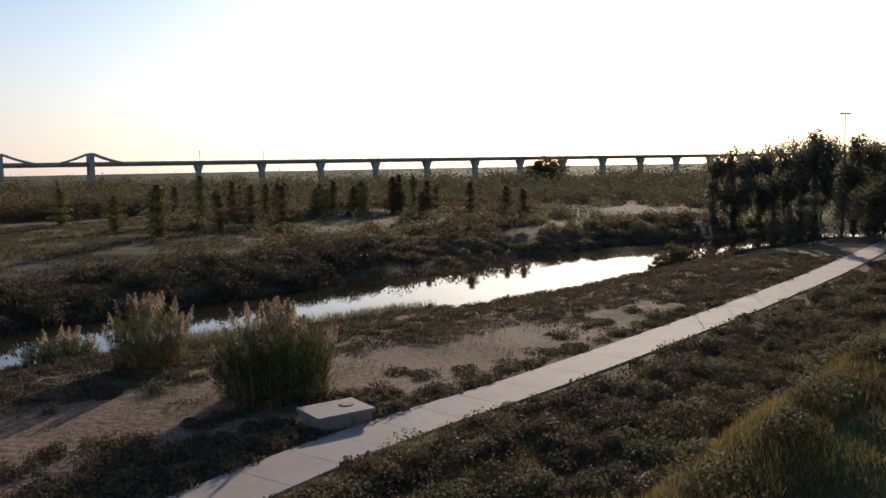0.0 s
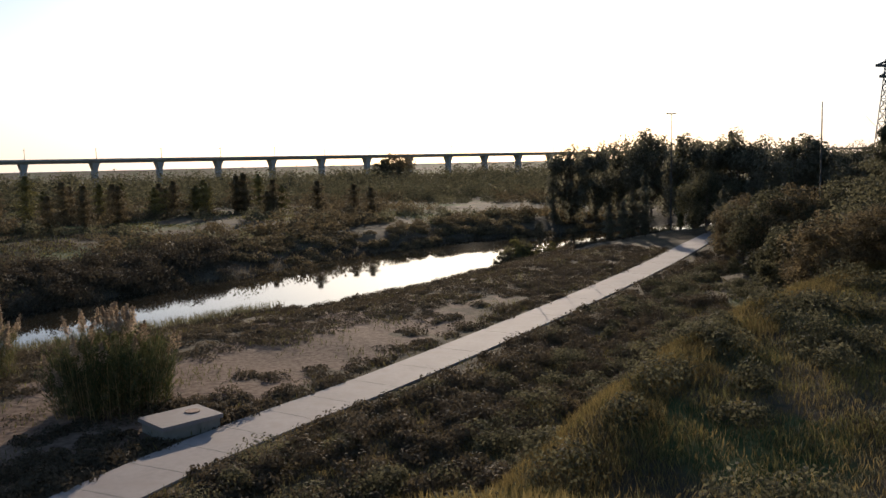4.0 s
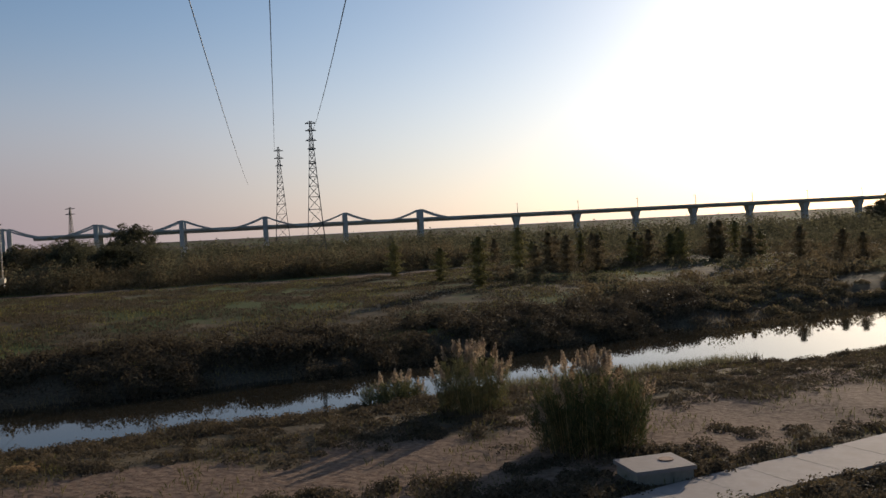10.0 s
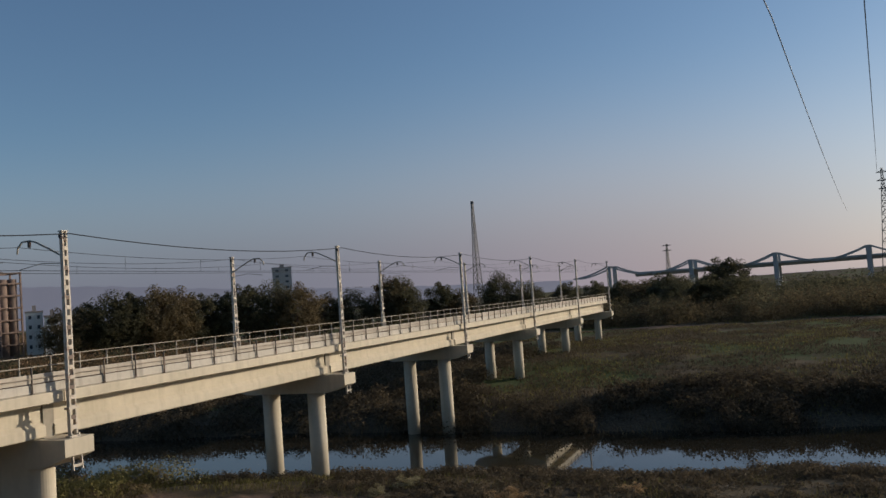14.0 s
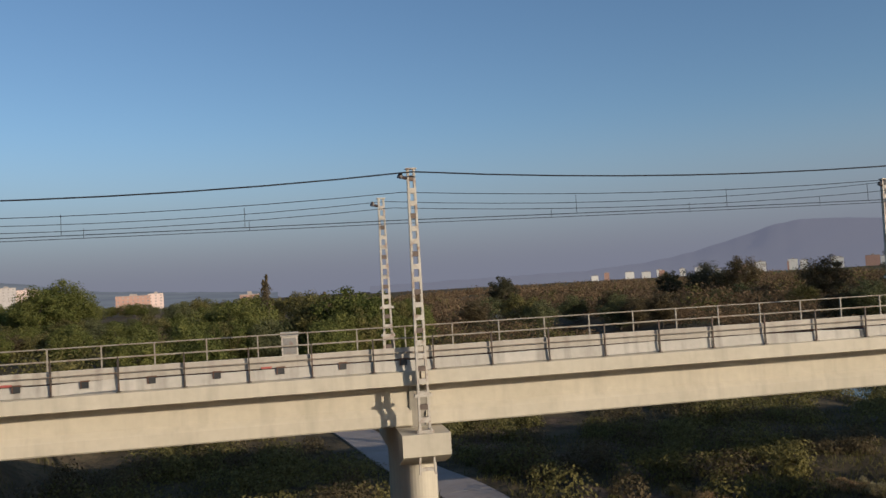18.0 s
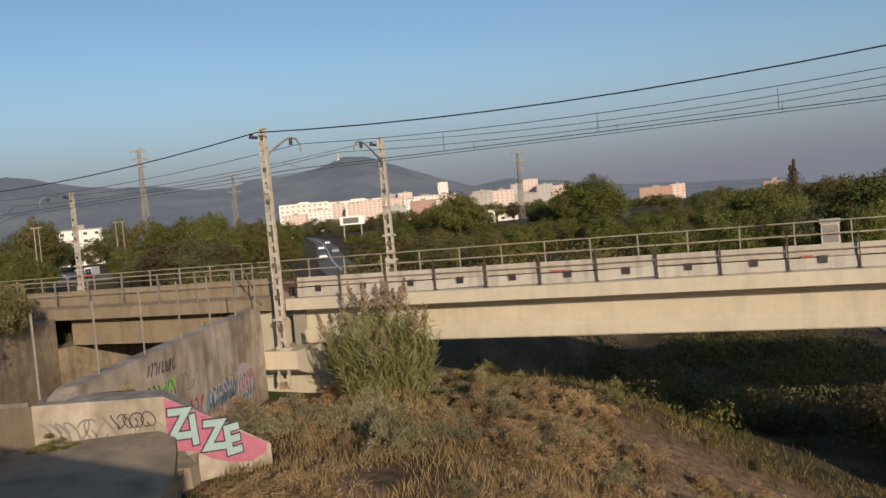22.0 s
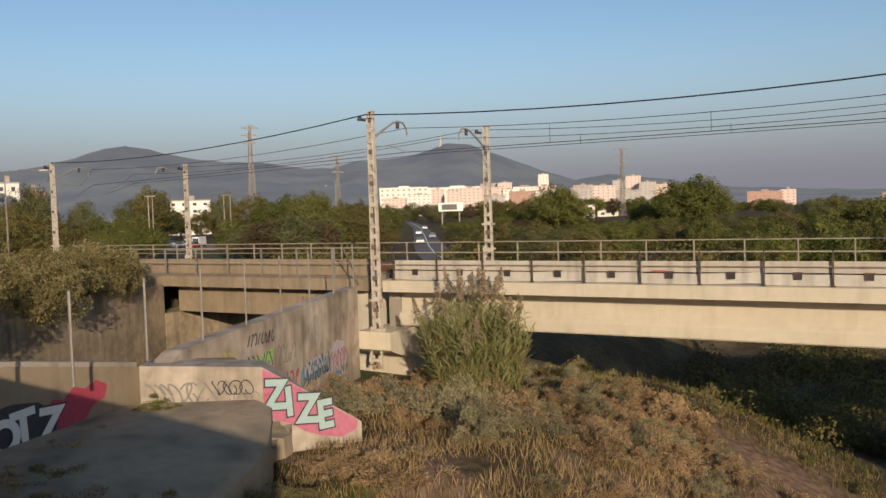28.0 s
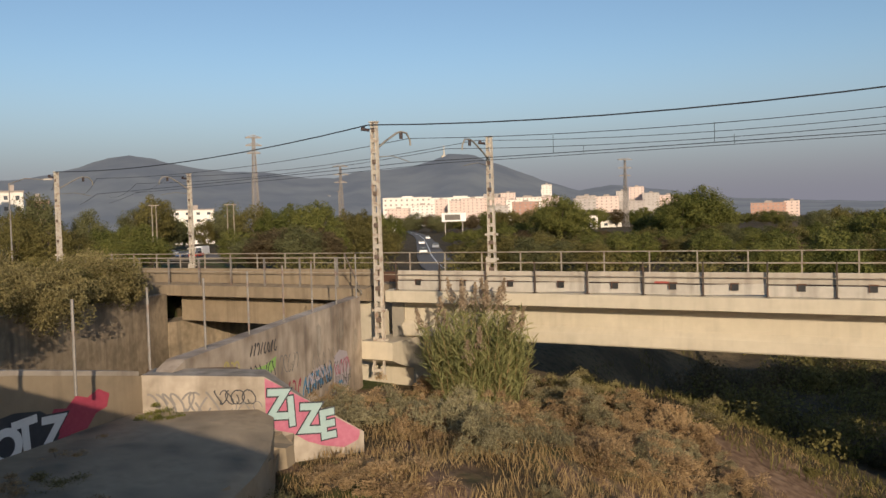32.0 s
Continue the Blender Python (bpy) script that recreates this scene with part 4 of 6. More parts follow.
broad_green = [(broad_tree(11 + i, m, 10, r, 110, 120, 0.17, 0.12, LEAFY + w, group="trees by the railway", hollow=0.45, spread=sp), 10) for i, (m, w, r, sp) in enumerate(((GREEN, ", green", 4.2, 0.15), (GREEN, ", green in the sun", 3.4, 0.18), (OLIVE, ", olive yellow-green", 4.4, 0.15), (SAGE, ", pale willow green", 3.8, 0.2), (BROWN_LEAF, ", turning brown", 3.2, 0.17)))]
broad_dark = [(broad_tree(31 + i, m, 10, r, 110, 120, 0.17, 0.08, "dark dense tree against the light" if m is DARK_GREEN else "brownish tree with thinning leaves", group="dark trees", hollow=0.45, spread=0.16), 10) for i, (m, r) in enumerate(((DARK_GREEN, 4.4), (DARK_GREEN, 3.2), (BROWN_LEAF, 3.8)))]
cypress = [(tall_tree(41, DARK_GREEN, 14, 2.2, 7000, 0.18, 0.05, 0.8, "dark narrow cypress-like tree", "tall trees"), 14)]
poplars = [(tall_tree(51 + i, (OLIVE, BROWN_LEAF)[i], 12, 1.7, 4000, 0.16, 0.03, 0.6, POPLAR, "young poplars"), 12) for i in range(2)]
conifer = [(tall_tree(61, DARK_GREEN, 14, 4.2, 10000, 0.2, 0.04, 1.0, "large dark conifer with a pointed crown", "tall trees"), 14)]

# trees on the near bank, against the sun; their leaf colour is lightened for haze
bank_trees = [(broad_tree(36 + i, LIGHTENED_LEAF, 10, r, 80, 110, 0.2, 0.06, "tree on the near bank against the light, its leaves lightened for haze", group="trees on the near bank", hollow=0.4, spread=0.17), 10) for i, r in enumerate((4.2, 3.2, 3.7))]
bank_cypress = [(tall_tree(43, LIGHTENED_LEAF, 14, 2.2, 5000, 0.2, 0.05, 0.8, "narrow columnar tree on the near bank, its leaves lightened for haze", "trees on the near bank"), 14)]
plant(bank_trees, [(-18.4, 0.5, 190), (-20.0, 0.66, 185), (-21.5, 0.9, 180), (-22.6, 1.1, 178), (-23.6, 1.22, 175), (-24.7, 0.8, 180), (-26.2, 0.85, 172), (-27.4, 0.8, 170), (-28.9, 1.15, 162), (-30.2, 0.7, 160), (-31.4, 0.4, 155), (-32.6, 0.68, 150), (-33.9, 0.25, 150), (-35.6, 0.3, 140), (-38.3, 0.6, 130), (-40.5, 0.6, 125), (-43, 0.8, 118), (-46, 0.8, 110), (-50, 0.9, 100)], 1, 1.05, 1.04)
plant(poplars, [(-25.4, 1.0, 172), (-28.4, 1.45, 166), (-32.0, 0.95, 152), (-32.9, 0.85, 152), (-33.4, 0.75, 152)], 2, 1.0, 1.0)
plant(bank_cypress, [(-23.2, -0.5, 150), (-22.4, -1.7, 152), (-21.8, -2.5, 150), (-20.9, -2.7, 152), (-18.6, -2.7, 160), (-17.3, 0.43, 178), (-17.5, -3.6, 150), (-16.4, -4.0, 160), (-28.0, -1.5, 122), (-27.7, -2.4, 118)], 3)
plant(conifer, [(-37.1, 2.1, 118)], 4)
plant(broad_dark, [(-29.2, -2.3, 105), (-30.8, -2.0, 95), (-32.6, -1.6, 92), (-34.6, -1.4, 90), (-36.8, -1.0, 80), (-39, -0.8, 76), (-31.8, -3.6, 74), (-34.4, -3.2, 64), (-37.2, -2.8, 60), (-40, -2.4, 56), (-27.0, -0.8, 150)], 5, 1.0)
# the river plain
rng = np.random.RandomState(7)
plant(poplars, [(16.5 - 0.86 * i + 0.45 * rng.normal(), -0.75 + 0.22 * rng.normal(), 195 + 45 * rng.rand()) for i in range(20)], 8, 2.1)
plant(poplars, [(24 - 1.4 * i + 0.8 * rng.normal(), -1.0 + 0.3 * rng.normal(), 150 + 60 * rng.rand()) for i in range(0, 24, 2)], 9, 2.1)
plant(broad_dark, [(44.0, 0.7, 275), (40.3, 1.45, 300), (43.0, 0.25, 265), (41.6, 0.35, 255), (39.6, 0.1, 260), (45.4, 0.3, 290), (46.8, 0.4, 300), (-7.0, 0.65, 420), (-6.2, 0.3, 420)], 10, 1.8)
# beyond the railway bridge
plant(broad_dark, [(48.5, 0.5, 320), (50.5, 0.5, 330), (53, 0.6, 320), (54.8, 1.4, 320), (57.4, 0.5, 310), (58.7, 1.2, 310), (61.2, 1.55, 300), (62.0, 1.8, 300), (64.5, 1.0, 300), (66.5, 0.9, 300), (68.2, 1.75, 280), (69.8, 1.9, 285), (71.3, 2.05, 280), (73, 1.6, 280), (74.4, 1.7, 275), (75.8, 2.0, 270), (77.0, 2.15, 268), (78.3, 2.0, 266), (79.6, 1.85, 265), (81, 1.5, 264), (82.1, 1.1, 262), (93.4, 0.62, 290), (98.1, 0.95, 320), (100.2, 0.6, 330), (102.6, 0.3, 340), (113.2, 0.62, 340)], 11, 1.5)
plant(cypress, [(89.6, 1.85, 280), (61.6, 1.75, 300)], 12, 1.6)
brown_poplar = [(tall_tree(71, BROWN_LEAF, 12, 1.5, 1500, 0.2, 0.1, 0.7, "tall bare-looking brown poplar", "tall trees"), 12)]
plant(brown_poplar, [(128.7, 1.9, 210), (128.9, 1.5, 214), (125.0, 0.6, 140)], 13)
drop(brown_poplar[0][0])
dense = broad_green[:3]
plant(dense, [(123.5, 0.75, 130), (125.4, 0.3, 135), (122.3, 0.3, 140), (121.2, -0.2, 150), (119.5, -0.6, 150), (132.4, -0.2, 180), (131.0, 0.1, 190), (130.2, 0.3, 175)], 14, 1.3)
plant(broad_green[:1], [(141.2, 1.95, 230), (140.2, 1.4, 232), (142.2, 1.4, 228), (143.0, 0.9, 235), (149.8, 1.65, 240), (150.6, 1.2, 243), (148.9, 0.8, 240), (144.2, 0.1, 250)], 141, 1.35)
rng = np.random.RandomState(15)
plant(broad_green, [(120 + 1.0 * i + 0.35 * rng.normal(), -1.5 + 0.75 * rng.rand(), 110 + 60 * rng.rand()) for i in range(36)], 16, 0.95)
plant(broad_green, [(119 + 1.2 * i + 0.4 * rng.normal(), -1.1 + 0.6 * rng.rand(), 180 + 80 * rng.rand()) for i in range(31)], 17, 1.1)
plant(dense, [(162.9, 0.9, 205), (161.9, 0.8, 215), (161.0, 0.6, 225), (164.0, 0.95, 210), (165.6, 1.75, 200), (166.6, 1.5, 190), (167.4, 1.6, 205), (168.8, 1.35, 195), (169.9, 1.55, 220), (163.6, 0.2, 170), (162.2, 0.0, 172), (161.4, -0.5, 175), (164.9, 0.1, 160)], 18, 1.0)
plant(broad_green[3:], [(166.2, 0.0, 150), (167.2, 0.25, 145), (168.3, 0.1, 150), (169.4, -0.1, 148), (165.3, -0.3, 152), (170.4, -0.6, 155)], 181, 1.2)
plant(broad_green[2:4], [(171.5, 1.8, 330), (176.1, 2.2, 300), (175.2, 1.4, 310), (177.2, 1.5, 300), (179.9, 1.5, 260), (182.7, 2.6, 240), (183.8, 1.5, 230)], 182, 1.2)
plant(dense, [(171.2, 0.0, 165), (176.9, 0.5, 170), (178.0, 0.4, 165), (179.3, 0.3, 160), (180.8, 0.2, 150), (182.2, 0.6, 150), (184, 0.7, 150), (186, 0.5, 150), (188.5, 0.8, 150), (173.0, 0.55, 330), (174.2, 0.5, 335), (172.1, 0.7, 340), (175.0, 0.7, 330), (176.4, -0.4, 160), (178.6, -0.3, 140), (157.0, -0.75, 260), (155.9, -0.6, 250), (154.7, -0.3, 260), (153.6, -0.1, 250), (152.4, -0.2, 260), (156.6, -1.5, 180), (155.2, -1.2, 175), (154.0, -1.0, 180)], 183, 1.05)
far_trees = broad_green
rng = np.random.RandomState(21)
plant(broad_green[2:], [(91 + 1.5 * i + 0.6 * rng.normal(), -1.4 + 0.8 * rng.rand(), 190 + 120 * rng.rand()) for i in range(17)], 22, 1.4)
for k in (*broad_dark, *cypress, *poplars, *conifer, *bank_trees, *bank_cypress):
    drop(k[0])


def shrub(seed, mat, h=1.4, rx=1.5, clumps=34, per=150, leaf=0.03, long=3.6, loose=0.7, twigs=16):
    """A low shrub: sprays of leaves gathered in clumps over a rough dome, and the twigs that carry them."""
    rng = np.random.RandomState(seed)
    u = rng.normal(size=(clumps, 3))
    u[:, 2] = np.abs(u[:, 2]) * 0.9 + 0.08
    u /= np.linalg.norm(u, axis=1, keepdims=True)
    lobes = 1 + 0.32 * np.sin(u[:, 0] * 5 + seed) * np.sin(u[:, 1] * 6 + 2 * seed)
    c = u * (lobes * rng.uniform(0.45, 1.0, clumps))[:, None] * (rx, rx, h)
    k = rng.normal(size=(clumps, per, 3))
    k /= np.linalg.norm(k, axis=2, keepdims=True)
    k[..., 2] = np.where(k[..., 2] < -0.3, -0.4 * k[..., 2], k[..., 2])
    size = rng.uniform(0.2, 0.42, (clumps, 1, 1)) * rx * 0.75
    pts = (c[:, None] + k * size * rng.rand(clumps, per, 1) ** 0.45).reshape(-1, 3)
    pts[:, 2] = np.maximum(pts[:, 2], 0.02)
    ways = (k + 0.7 * u[:, None]).reshape(-1, 3)
    leaves = leaf_mesh("foliage", pts, leaf * (0.6 + 0.9 * rng.rand(len(pts))), mat, rng, long, 0, ways, loose)
    st = Mesh()
    for q in c[:twigs]:
        st.tube([(q[0] * 0.1, q[1] * 0.1, -0.1), (q[0] * 0.5, q[1] * 0.5, q[2] * 0.62), tuple(q * 1.12)], 0.022, 4, 0.006)
    return leaves, st.done("twig", BARK)


def set_shrub(meshes, at, label, name="shrub", category="shrub", group="dry shrubs"):
    o = thing(name, at, label, category, group)
    part("foliage", meshes[0], None, o)
    part("twig", meshes[1], None, o)
    return o


KHAKI = leaf_material("khaki leaves", (0.14, 0.12, 0.052), (0.33, 0.275, 0.125), 0.3)
SHRUBS = [shrub(80 + i, m, 1.4, 1.5, c, n, w, lg, lo) for i, (m, c, n, w, lg, lo) in enumerate(((DRY, 30, 190, 0.028, 4.6, 0.7), (GREY_GREEN, 38, 190, 0.03, 3.4, 0.8), (DRY, 36, 180, 0.03, 4.0, 0.7), (GREY_GREEN, 30, 220, 0.028, 3.8, 0.9), (DRY, 34, 180, 0.026, 5.0, 0.9), (KHAKI, 40, 170, 0.03, 3.4, 0.9)))]
GREEN_SHRUBS = [shrub(90 + i, m, 1.3, 1.5, 36, 160, 0.045, 2.2, 0.8) for i, m in enumerate((GREEN, DARK_GREEN, OLIVE))]


def scatter(meshes, name, label, category, group, count, area, size, seed, keep=None, flat=1.0):
    """Shrubs set down at random in a stretch of the bridge's own plan."""
    rng = np.random.RandomState(seed)
    made = 0
    while made < count:
        x, y = rng.uniform(*area[0]), rng.uniform(*area[1])
        p = BRIDGE @ Vector((x, y, 0))
        if keep and not keep(x, y, p):
            continue
        g = float(ground_height(p.x, p.y))
        turn = rng.rand() * 360
        o = set_shrub(meshes[rng.randint(len(meshes))], pose(p.x, p.y, g - 0.05, 0, 0, turn), label, name, category, group)
        s = rng.uniform(*size)
        o.scale = (s * rng.uniform(0.8, 1.2), s * rng.uniform(0.8, 1.2), s * rng.uniform(0.7, 1.1) * flat)
        made += 1


def open_land(x, y, p):
    pd, _, _ = to_line(np.array(p.x), np.array(p.y), FOOTPATH)
    rd, rw, _ = to_line(np.array(p.x), np.array(p.y), RIVER)
    return pd > 2.6 and rd > rw + 2


# dry shrubs below the bridge, by the abutment
scatter(SHRUBS, "shrub", "dry twiggy grey-brown shrub on waste ground", "shrub", "dry shrubs", 245, ((-22, 8), (12, 35)), (0.3, 0.85), 101, lambda x, y, p: x + 0.4 * (y - 24) > -19.6 and math.hypot(x + 13.5, (y - 16.5) * 0.6) > 2.1 and math.hypot((x + 2.5) / 2.4, y - 33) > 3.0 and p.xy.length > 13)
scatter(GREEN_SHRUBS, "shrub", "low green shrub under the bridge", "shrub", "green shrubs", 25, ((-18, 30), (33, 52)), (0.4, 0.95), 102, open_land, 0.7)
scatter(SHRUBS, "shrub", "dry twiggy grey-brown shrub on waste ground", "shrub", "dry shrubs", 24, ((4, 62), (4, 50)), (0.4, 0.9), 103, lambda x, y, p: open_land(x, y, p) and math.sin(x * 0.4) + math.sin(y * 0.33 + x * 0.2) > 0.2 and not 34 < x < 52, 0.8)


def stuff(name, mesh, label, category="plants"):
    return tagged(new(name, mesh), label, category, kind="stuff")


def land_points(rng, n, area, ok):
    """Random places on the ground in a stretch of the bridge's own plan."""
    x, y = rng.uniform(*area[0], n), rng.uniform(*area[1], n)
    px, py = x * -0.6018 - y * 0.7986, x * 0.7986 - y * 0.6018
    k = ok(x, y, px, py)
    px, py = px[k], py[k]
    return np.stack([px, py, ground_height(px, py)], 1)


def grass(name, seed, n, area, ok, mat, label, h=(0.3, 0.9), w=0.06):
    rng = np.random.RandomState(seed)
    p = land_points(rng, n, area, ok)
    hh = rng.uniform(*h, len(p))
    p[:, 2] += hh * 0.42
    ways = np.stack([rng.normal(size=len(p)) * 0.35, rng.normal(size=len(p)) * 0.35, np.ones(len(p))], 1)
    v = leaf_mesh(name, p, np.full(len(p), w), mat, rng, 1.0, 0, ways)
    co = np.empty(len(p) * 12, np.float32)
    v.vertices.foreach_get("co", co)
    co = co.reshape(-1, 4, 3)
    ways /= np.linalg.norm(ways, axis=1, keepdims=True)
    co[:, 0] = p - ways * hh[:, None] / 2
    co[:, 2] = p + ways * hh[:, None] / 2
    v.vertices.foreach_set("co", co.ravel())
    stuff(name, v, label)


def clear_of_roads(px, py):
    az = np.degrees(np.arctan2(-px, py)) % 360
    return ~(((az > 156.9) & (az < 160.8)) | ((az > 171.9) & (az < 176.3))) | (np.hypot(px, py) < 60)


def bank(lo, hi, which=0):
    def ok(x, y, px, py):
        rd, rw, rs = to_line(px, py, RIVER)
        return (rd - rw > lo) & (rd - rw < hi) & ((rs == which) if which else True)
    return ok


def off_path(x, y, px, py):
    return to_line(px, py, FOOTPATH)[0] > FOOTPATH_HALF + 0.15


def off_meadow(x, y, px, py):
    """Clear of the open meadow and of the track behind it."""
    return (y < -62 + 8 * waves(px, py, 30, 77)) | (x > np.interp(y, TRACK[0], TRACK[1]) + 6)


def off_track(x, y):
    return np.abs(x - np.interp(y, TRACK[0], TRACK[1])) > 4


def patchy(size, seed, level):
    return lambda x, y, px, py: (waves(px, py, size, seed) > level) & off_path(x, y, px, py)


grass("bank_reeds", 201, 150000, ((40, 112), (-160, 40)), bank(0.2, 3.5, 1), DARK_GREEN, "dark reeds along the near river bank", (0.3, 0.9), 0.06)
grass("bank_reeds", 202, 60000, ((66, 130), (-160, 60)), bank(-0.3, 5, -1), BROWN_LEAF, "dark reeds along the far river bank", (0.4, 1.1), 0.09)
grass("dry_grass", 203, 42000, ((-19, 12), (12, 40)), lambda x, y, px, py: patchy(7, 5, -0.35)(x, y, px, py) & (x + 0.4 * (y - 24) > -20.2) & (np.hypot((x + 2.5) / 2.4, y - 33) > 2.6) & (np.hypot(x + 13.7, y - 17.6) > 0.6), STRAW, "dry tufts of grass on waste ground", (0.1, 0.32), 0.02)
grass("dry_grass", 209, 30000, ((-15, 2), (9, 25)), lambda x, y, px, py: (x + 0.4 * (y - 24) > -17.5) & (waves(px, py, 5, 18) > -0.4) & (np.hypot(px, py) > 12), STRAW, "pale dry grass and stalks on waste ground", (0.15, 0.5), 0.022)
grass("embankment_grass", 204, 150000, ((-8, 34), (-70, -8)), lambda x, y, px, py: off_path(x, y, px, py) & (to_line(px, py, FOOTPATH)[2] > 0), AUTUMN, "dry grass on the embankment", (0.12, 0.45), 0.03)
grass("embankment_grass", 205, 60000, ((-8, 34), (-70, -8)), lambda x, y, px, py: patchy(9, 12, 0.0)(x, y, px, py) & (to_line(px, py, FOOTPATH)[2] > 0), DARK_GREEN, "green grass on the embankment", (0.12, 0.4), 0.035)
grass("path_verge", 206, 50000, ((20, 74), (-110, 40)), lambda x, y, px, py: patchy(10, 6, 0.1)(x, y, px, py), OLIVE, "weeds beside the footpath", (0.15, 0.6), 0.05)
grass("meadow_grass", 207, 80000, ((92, 230), (-140, 60)), lambda x, y, px, py: (waves(px, py, 30, 14) > 0.0) & bank(6, 999)(x, y, px, py) & off_track(x, y), OLIVE, "rough grass on the far plain", (0.2, 0.6), 0.14)
grass("meadow_grass", 211, 120000, ((92, 212), (-80, 70)), lambda x, y, px, py: (waves(px, py, 16, 16) > -0.25) & bank(6, 999)(x, y, px, py) & off_track(x, y), DUSK, "low dull weeds scattered over the far meadow", (0.2, 0.55), 0.16)
grass("underbridge_grass", 208, 40000, ((-20, 60), (33, 70)), lambda x, y, px, py: patchy(8, 9, -0.2)(x, y, px, py) & bank(2, 999)(x, y, px, py) & ~((x > 35) & (x < 53) & (y < 46)), OLIVE, "grass and weeds under the bridge", (0.2, 0.7), 0.05)


def scrub(name, seed, n, area, ok, mat, label, h, rx, leaf=0.5, per=70):
    """A low thicket: many rounded clumps of leaves that run into one another."""
    rng = np.random.RandomState(seed)
    p = land_points(rng, n, area, ok)
    m = len(p)
    hh = rng.uniform(*h, m)
    rr = rng.uniform(*rx, m)
    u = rng.normal(size=(m, per, 3))
    u[..., 2] = np.abs(u[..., 2])
    u /= np.linalg.norm(u, axis=2, keepdims=True)
    r = 0.6 + 0.45 * rng.rand(m, per, 1)
    q = p[:, None] + u * r * np.stack([rr, rr, hh], 1)[:, None]
    q = q.reshape(-1, 3)
    stuff(name, leaf_mesh(name, q, leaf * (0.5 + rng.rand(len(q))), mat, rng, 1.5, out=u.reshape(-1, 3)), label)


scrub("far_bank_thicket", 301, 3000, ((70, 150), (-150, 40)), lambda x, y, px, py: bank(8, 20, -1)(x, y, px, py) & (waves(px, py, 40, 4) > -0.3) & (px < -9 + 4 * waves(px, py, 20, 6)), DUSK, "dark thicket along the far river bank", (0.9, 2.6), (1.5, 3.2), 0.2, 360)
# on the plain the browner leaf colour stands in for haze
scrub("plain_thicket", 302, 2600, ((105, 260), (-240, 40)), lambda x, y, px, py: (waves(px, py, 55, 24) > 0.15) & bank(14, 999)(x, y, px, py) & off_meadow(x, y, px, py), BROWN_LEAF, "brown-green thickets on the river plain", (1.2, 3.6), (1.8, 4.0), 0.3, 130)
scrub("far_bank_thicket", 313, 1800, ((70, 150), (-180, -60)), lambda x, y, px, py: bank(2.5, 26, -1)(x, y, px, py) & (px > -9) & (waves(px, py, 24, 8) > -0.2), BROWN_LEAF, "low brown bushes behind the far river bank", (0.5, 1.5), (1.0, 2.4), 0.2, 260)
scrub("plain_thicket", 306, 900, ((105, 260), (-240, 40)), lambda x, y, px, py: (waves(px, py, 55, 25) > 0.05) & bank(14, 999)(x, y, px, py) & off_meadow(x, y, px, py), DARK_GREEN, "dry brown thickets on the river plain", (1.0, 3.0), (1.6, 3.6), 0.28, 130)
scrub("far_hedge", 311, 3000, ((120, 330), (-330, 130)), lambda x, y, px, py: (np.hypot(px, py) > 245) & (np.hypot(px, py) < 330) & bank(12, 999)(x, y, px, py), DARK_GREEN, "dark hedges and thickets at the far edge of the plain", (3.0, 6.5), (3.0, 5.5), 0.34, 150)
scrub("far_hedge", 312, 2800, ((190, 460), (-430, 120)), lambda x, y, px, py: (np.hypot(px, py) > 330) & (np.hypot(px, py) < 470) & bank(12, 999)(x, y, px, py), DARK_GREEN, "dark hedges before the viaduct", (5.0, 11.0), (4.5, 8.0), 0.6, 120)
scrub("far_thicket", 323, 1000, ((20, 560), (440, 960)), lambda x, y, px, py: (waves(px, py, 90, 68) > -0.4) & clear_of_roads(px, py), RUSSET, "brown thickets at the far edge of the plain", (2.0, 9.5), (6.0, 13.0), 0.9, 110)
scrub("embankment_bushes", 307, 300, ((-8, 44), (-100, -9)), lambda x, y, px, py: (to_line(px, py, FOOTPATH)[0] > 3.2) & (to_line(px, py, FOOTPATH)[2] > 0) & (np.hypot(px, py) > 16), DARK_GREEN, "low bushes on the grassy embankment", (0.4, 1.3), (0.7, 1.6), 0.085, 750)
scrub("embankment_bushes", 308, 190, ((-8, 44), (-100, -9)), lambda x, y, px, py: (to_line(px, py, FOOTPATH)[0] > 3.2) & (to_line(px, py, FOOTPATH)[2] > 0) & (np.hypot(px, py) > 16), DARK_GREEN, "dark low bushes on the embankment", (0.5, 1.5), (0.8, 1.8), 0.085, 750)
scrub("embankment_bushes", 314, 2600, ((4, 60), (-110, -9)), lambda x, y, px, py: (to_line(px, py, FOOTPATH)[0] > 2.6) & (to_line(px, py, FOOTPATH)[0] < 9 + 4 * waves(px, py, 16, 17)) & (to_line(px, py, FOOTPATH)[2] > 0) & (np.hypot(px, py) > 16), DUSK, "brown weeds and low bushes below the footpath", (0.2, 0.8), (0.5, 1.4), 0.11, 200)
scrub("near_bank_bushes", 321, 2200, ((22, 72), (-30, 48)), bank(1.0, 11, 1), DUSK, "dark weeds and bushes on the near river bank", (0.3, 1.1), (0.7, 1.6), 0.11, 190)
scrub("far_bank_thicket", 322, 1500, ((50, 120), (-140, -58)), bank(1.0, 8, -1), DUSK, "low dark weeds on the far river bank", (0.15, 0.6), (0.7, 1.6), 0.13, 130)
scrub("far_bank_thicket", 324, 2100, ((74, 112), (-62, 40)), lambda x, y, px, py: bank(2.0, 9.5, -1)(x, y, px, py) & (waves(px, py, 18, 71) > -0.15), DUSK, "tall dark thicket on the far river bank", (0.7, 2.8), (0.9, 2.3), 0.15, 260)
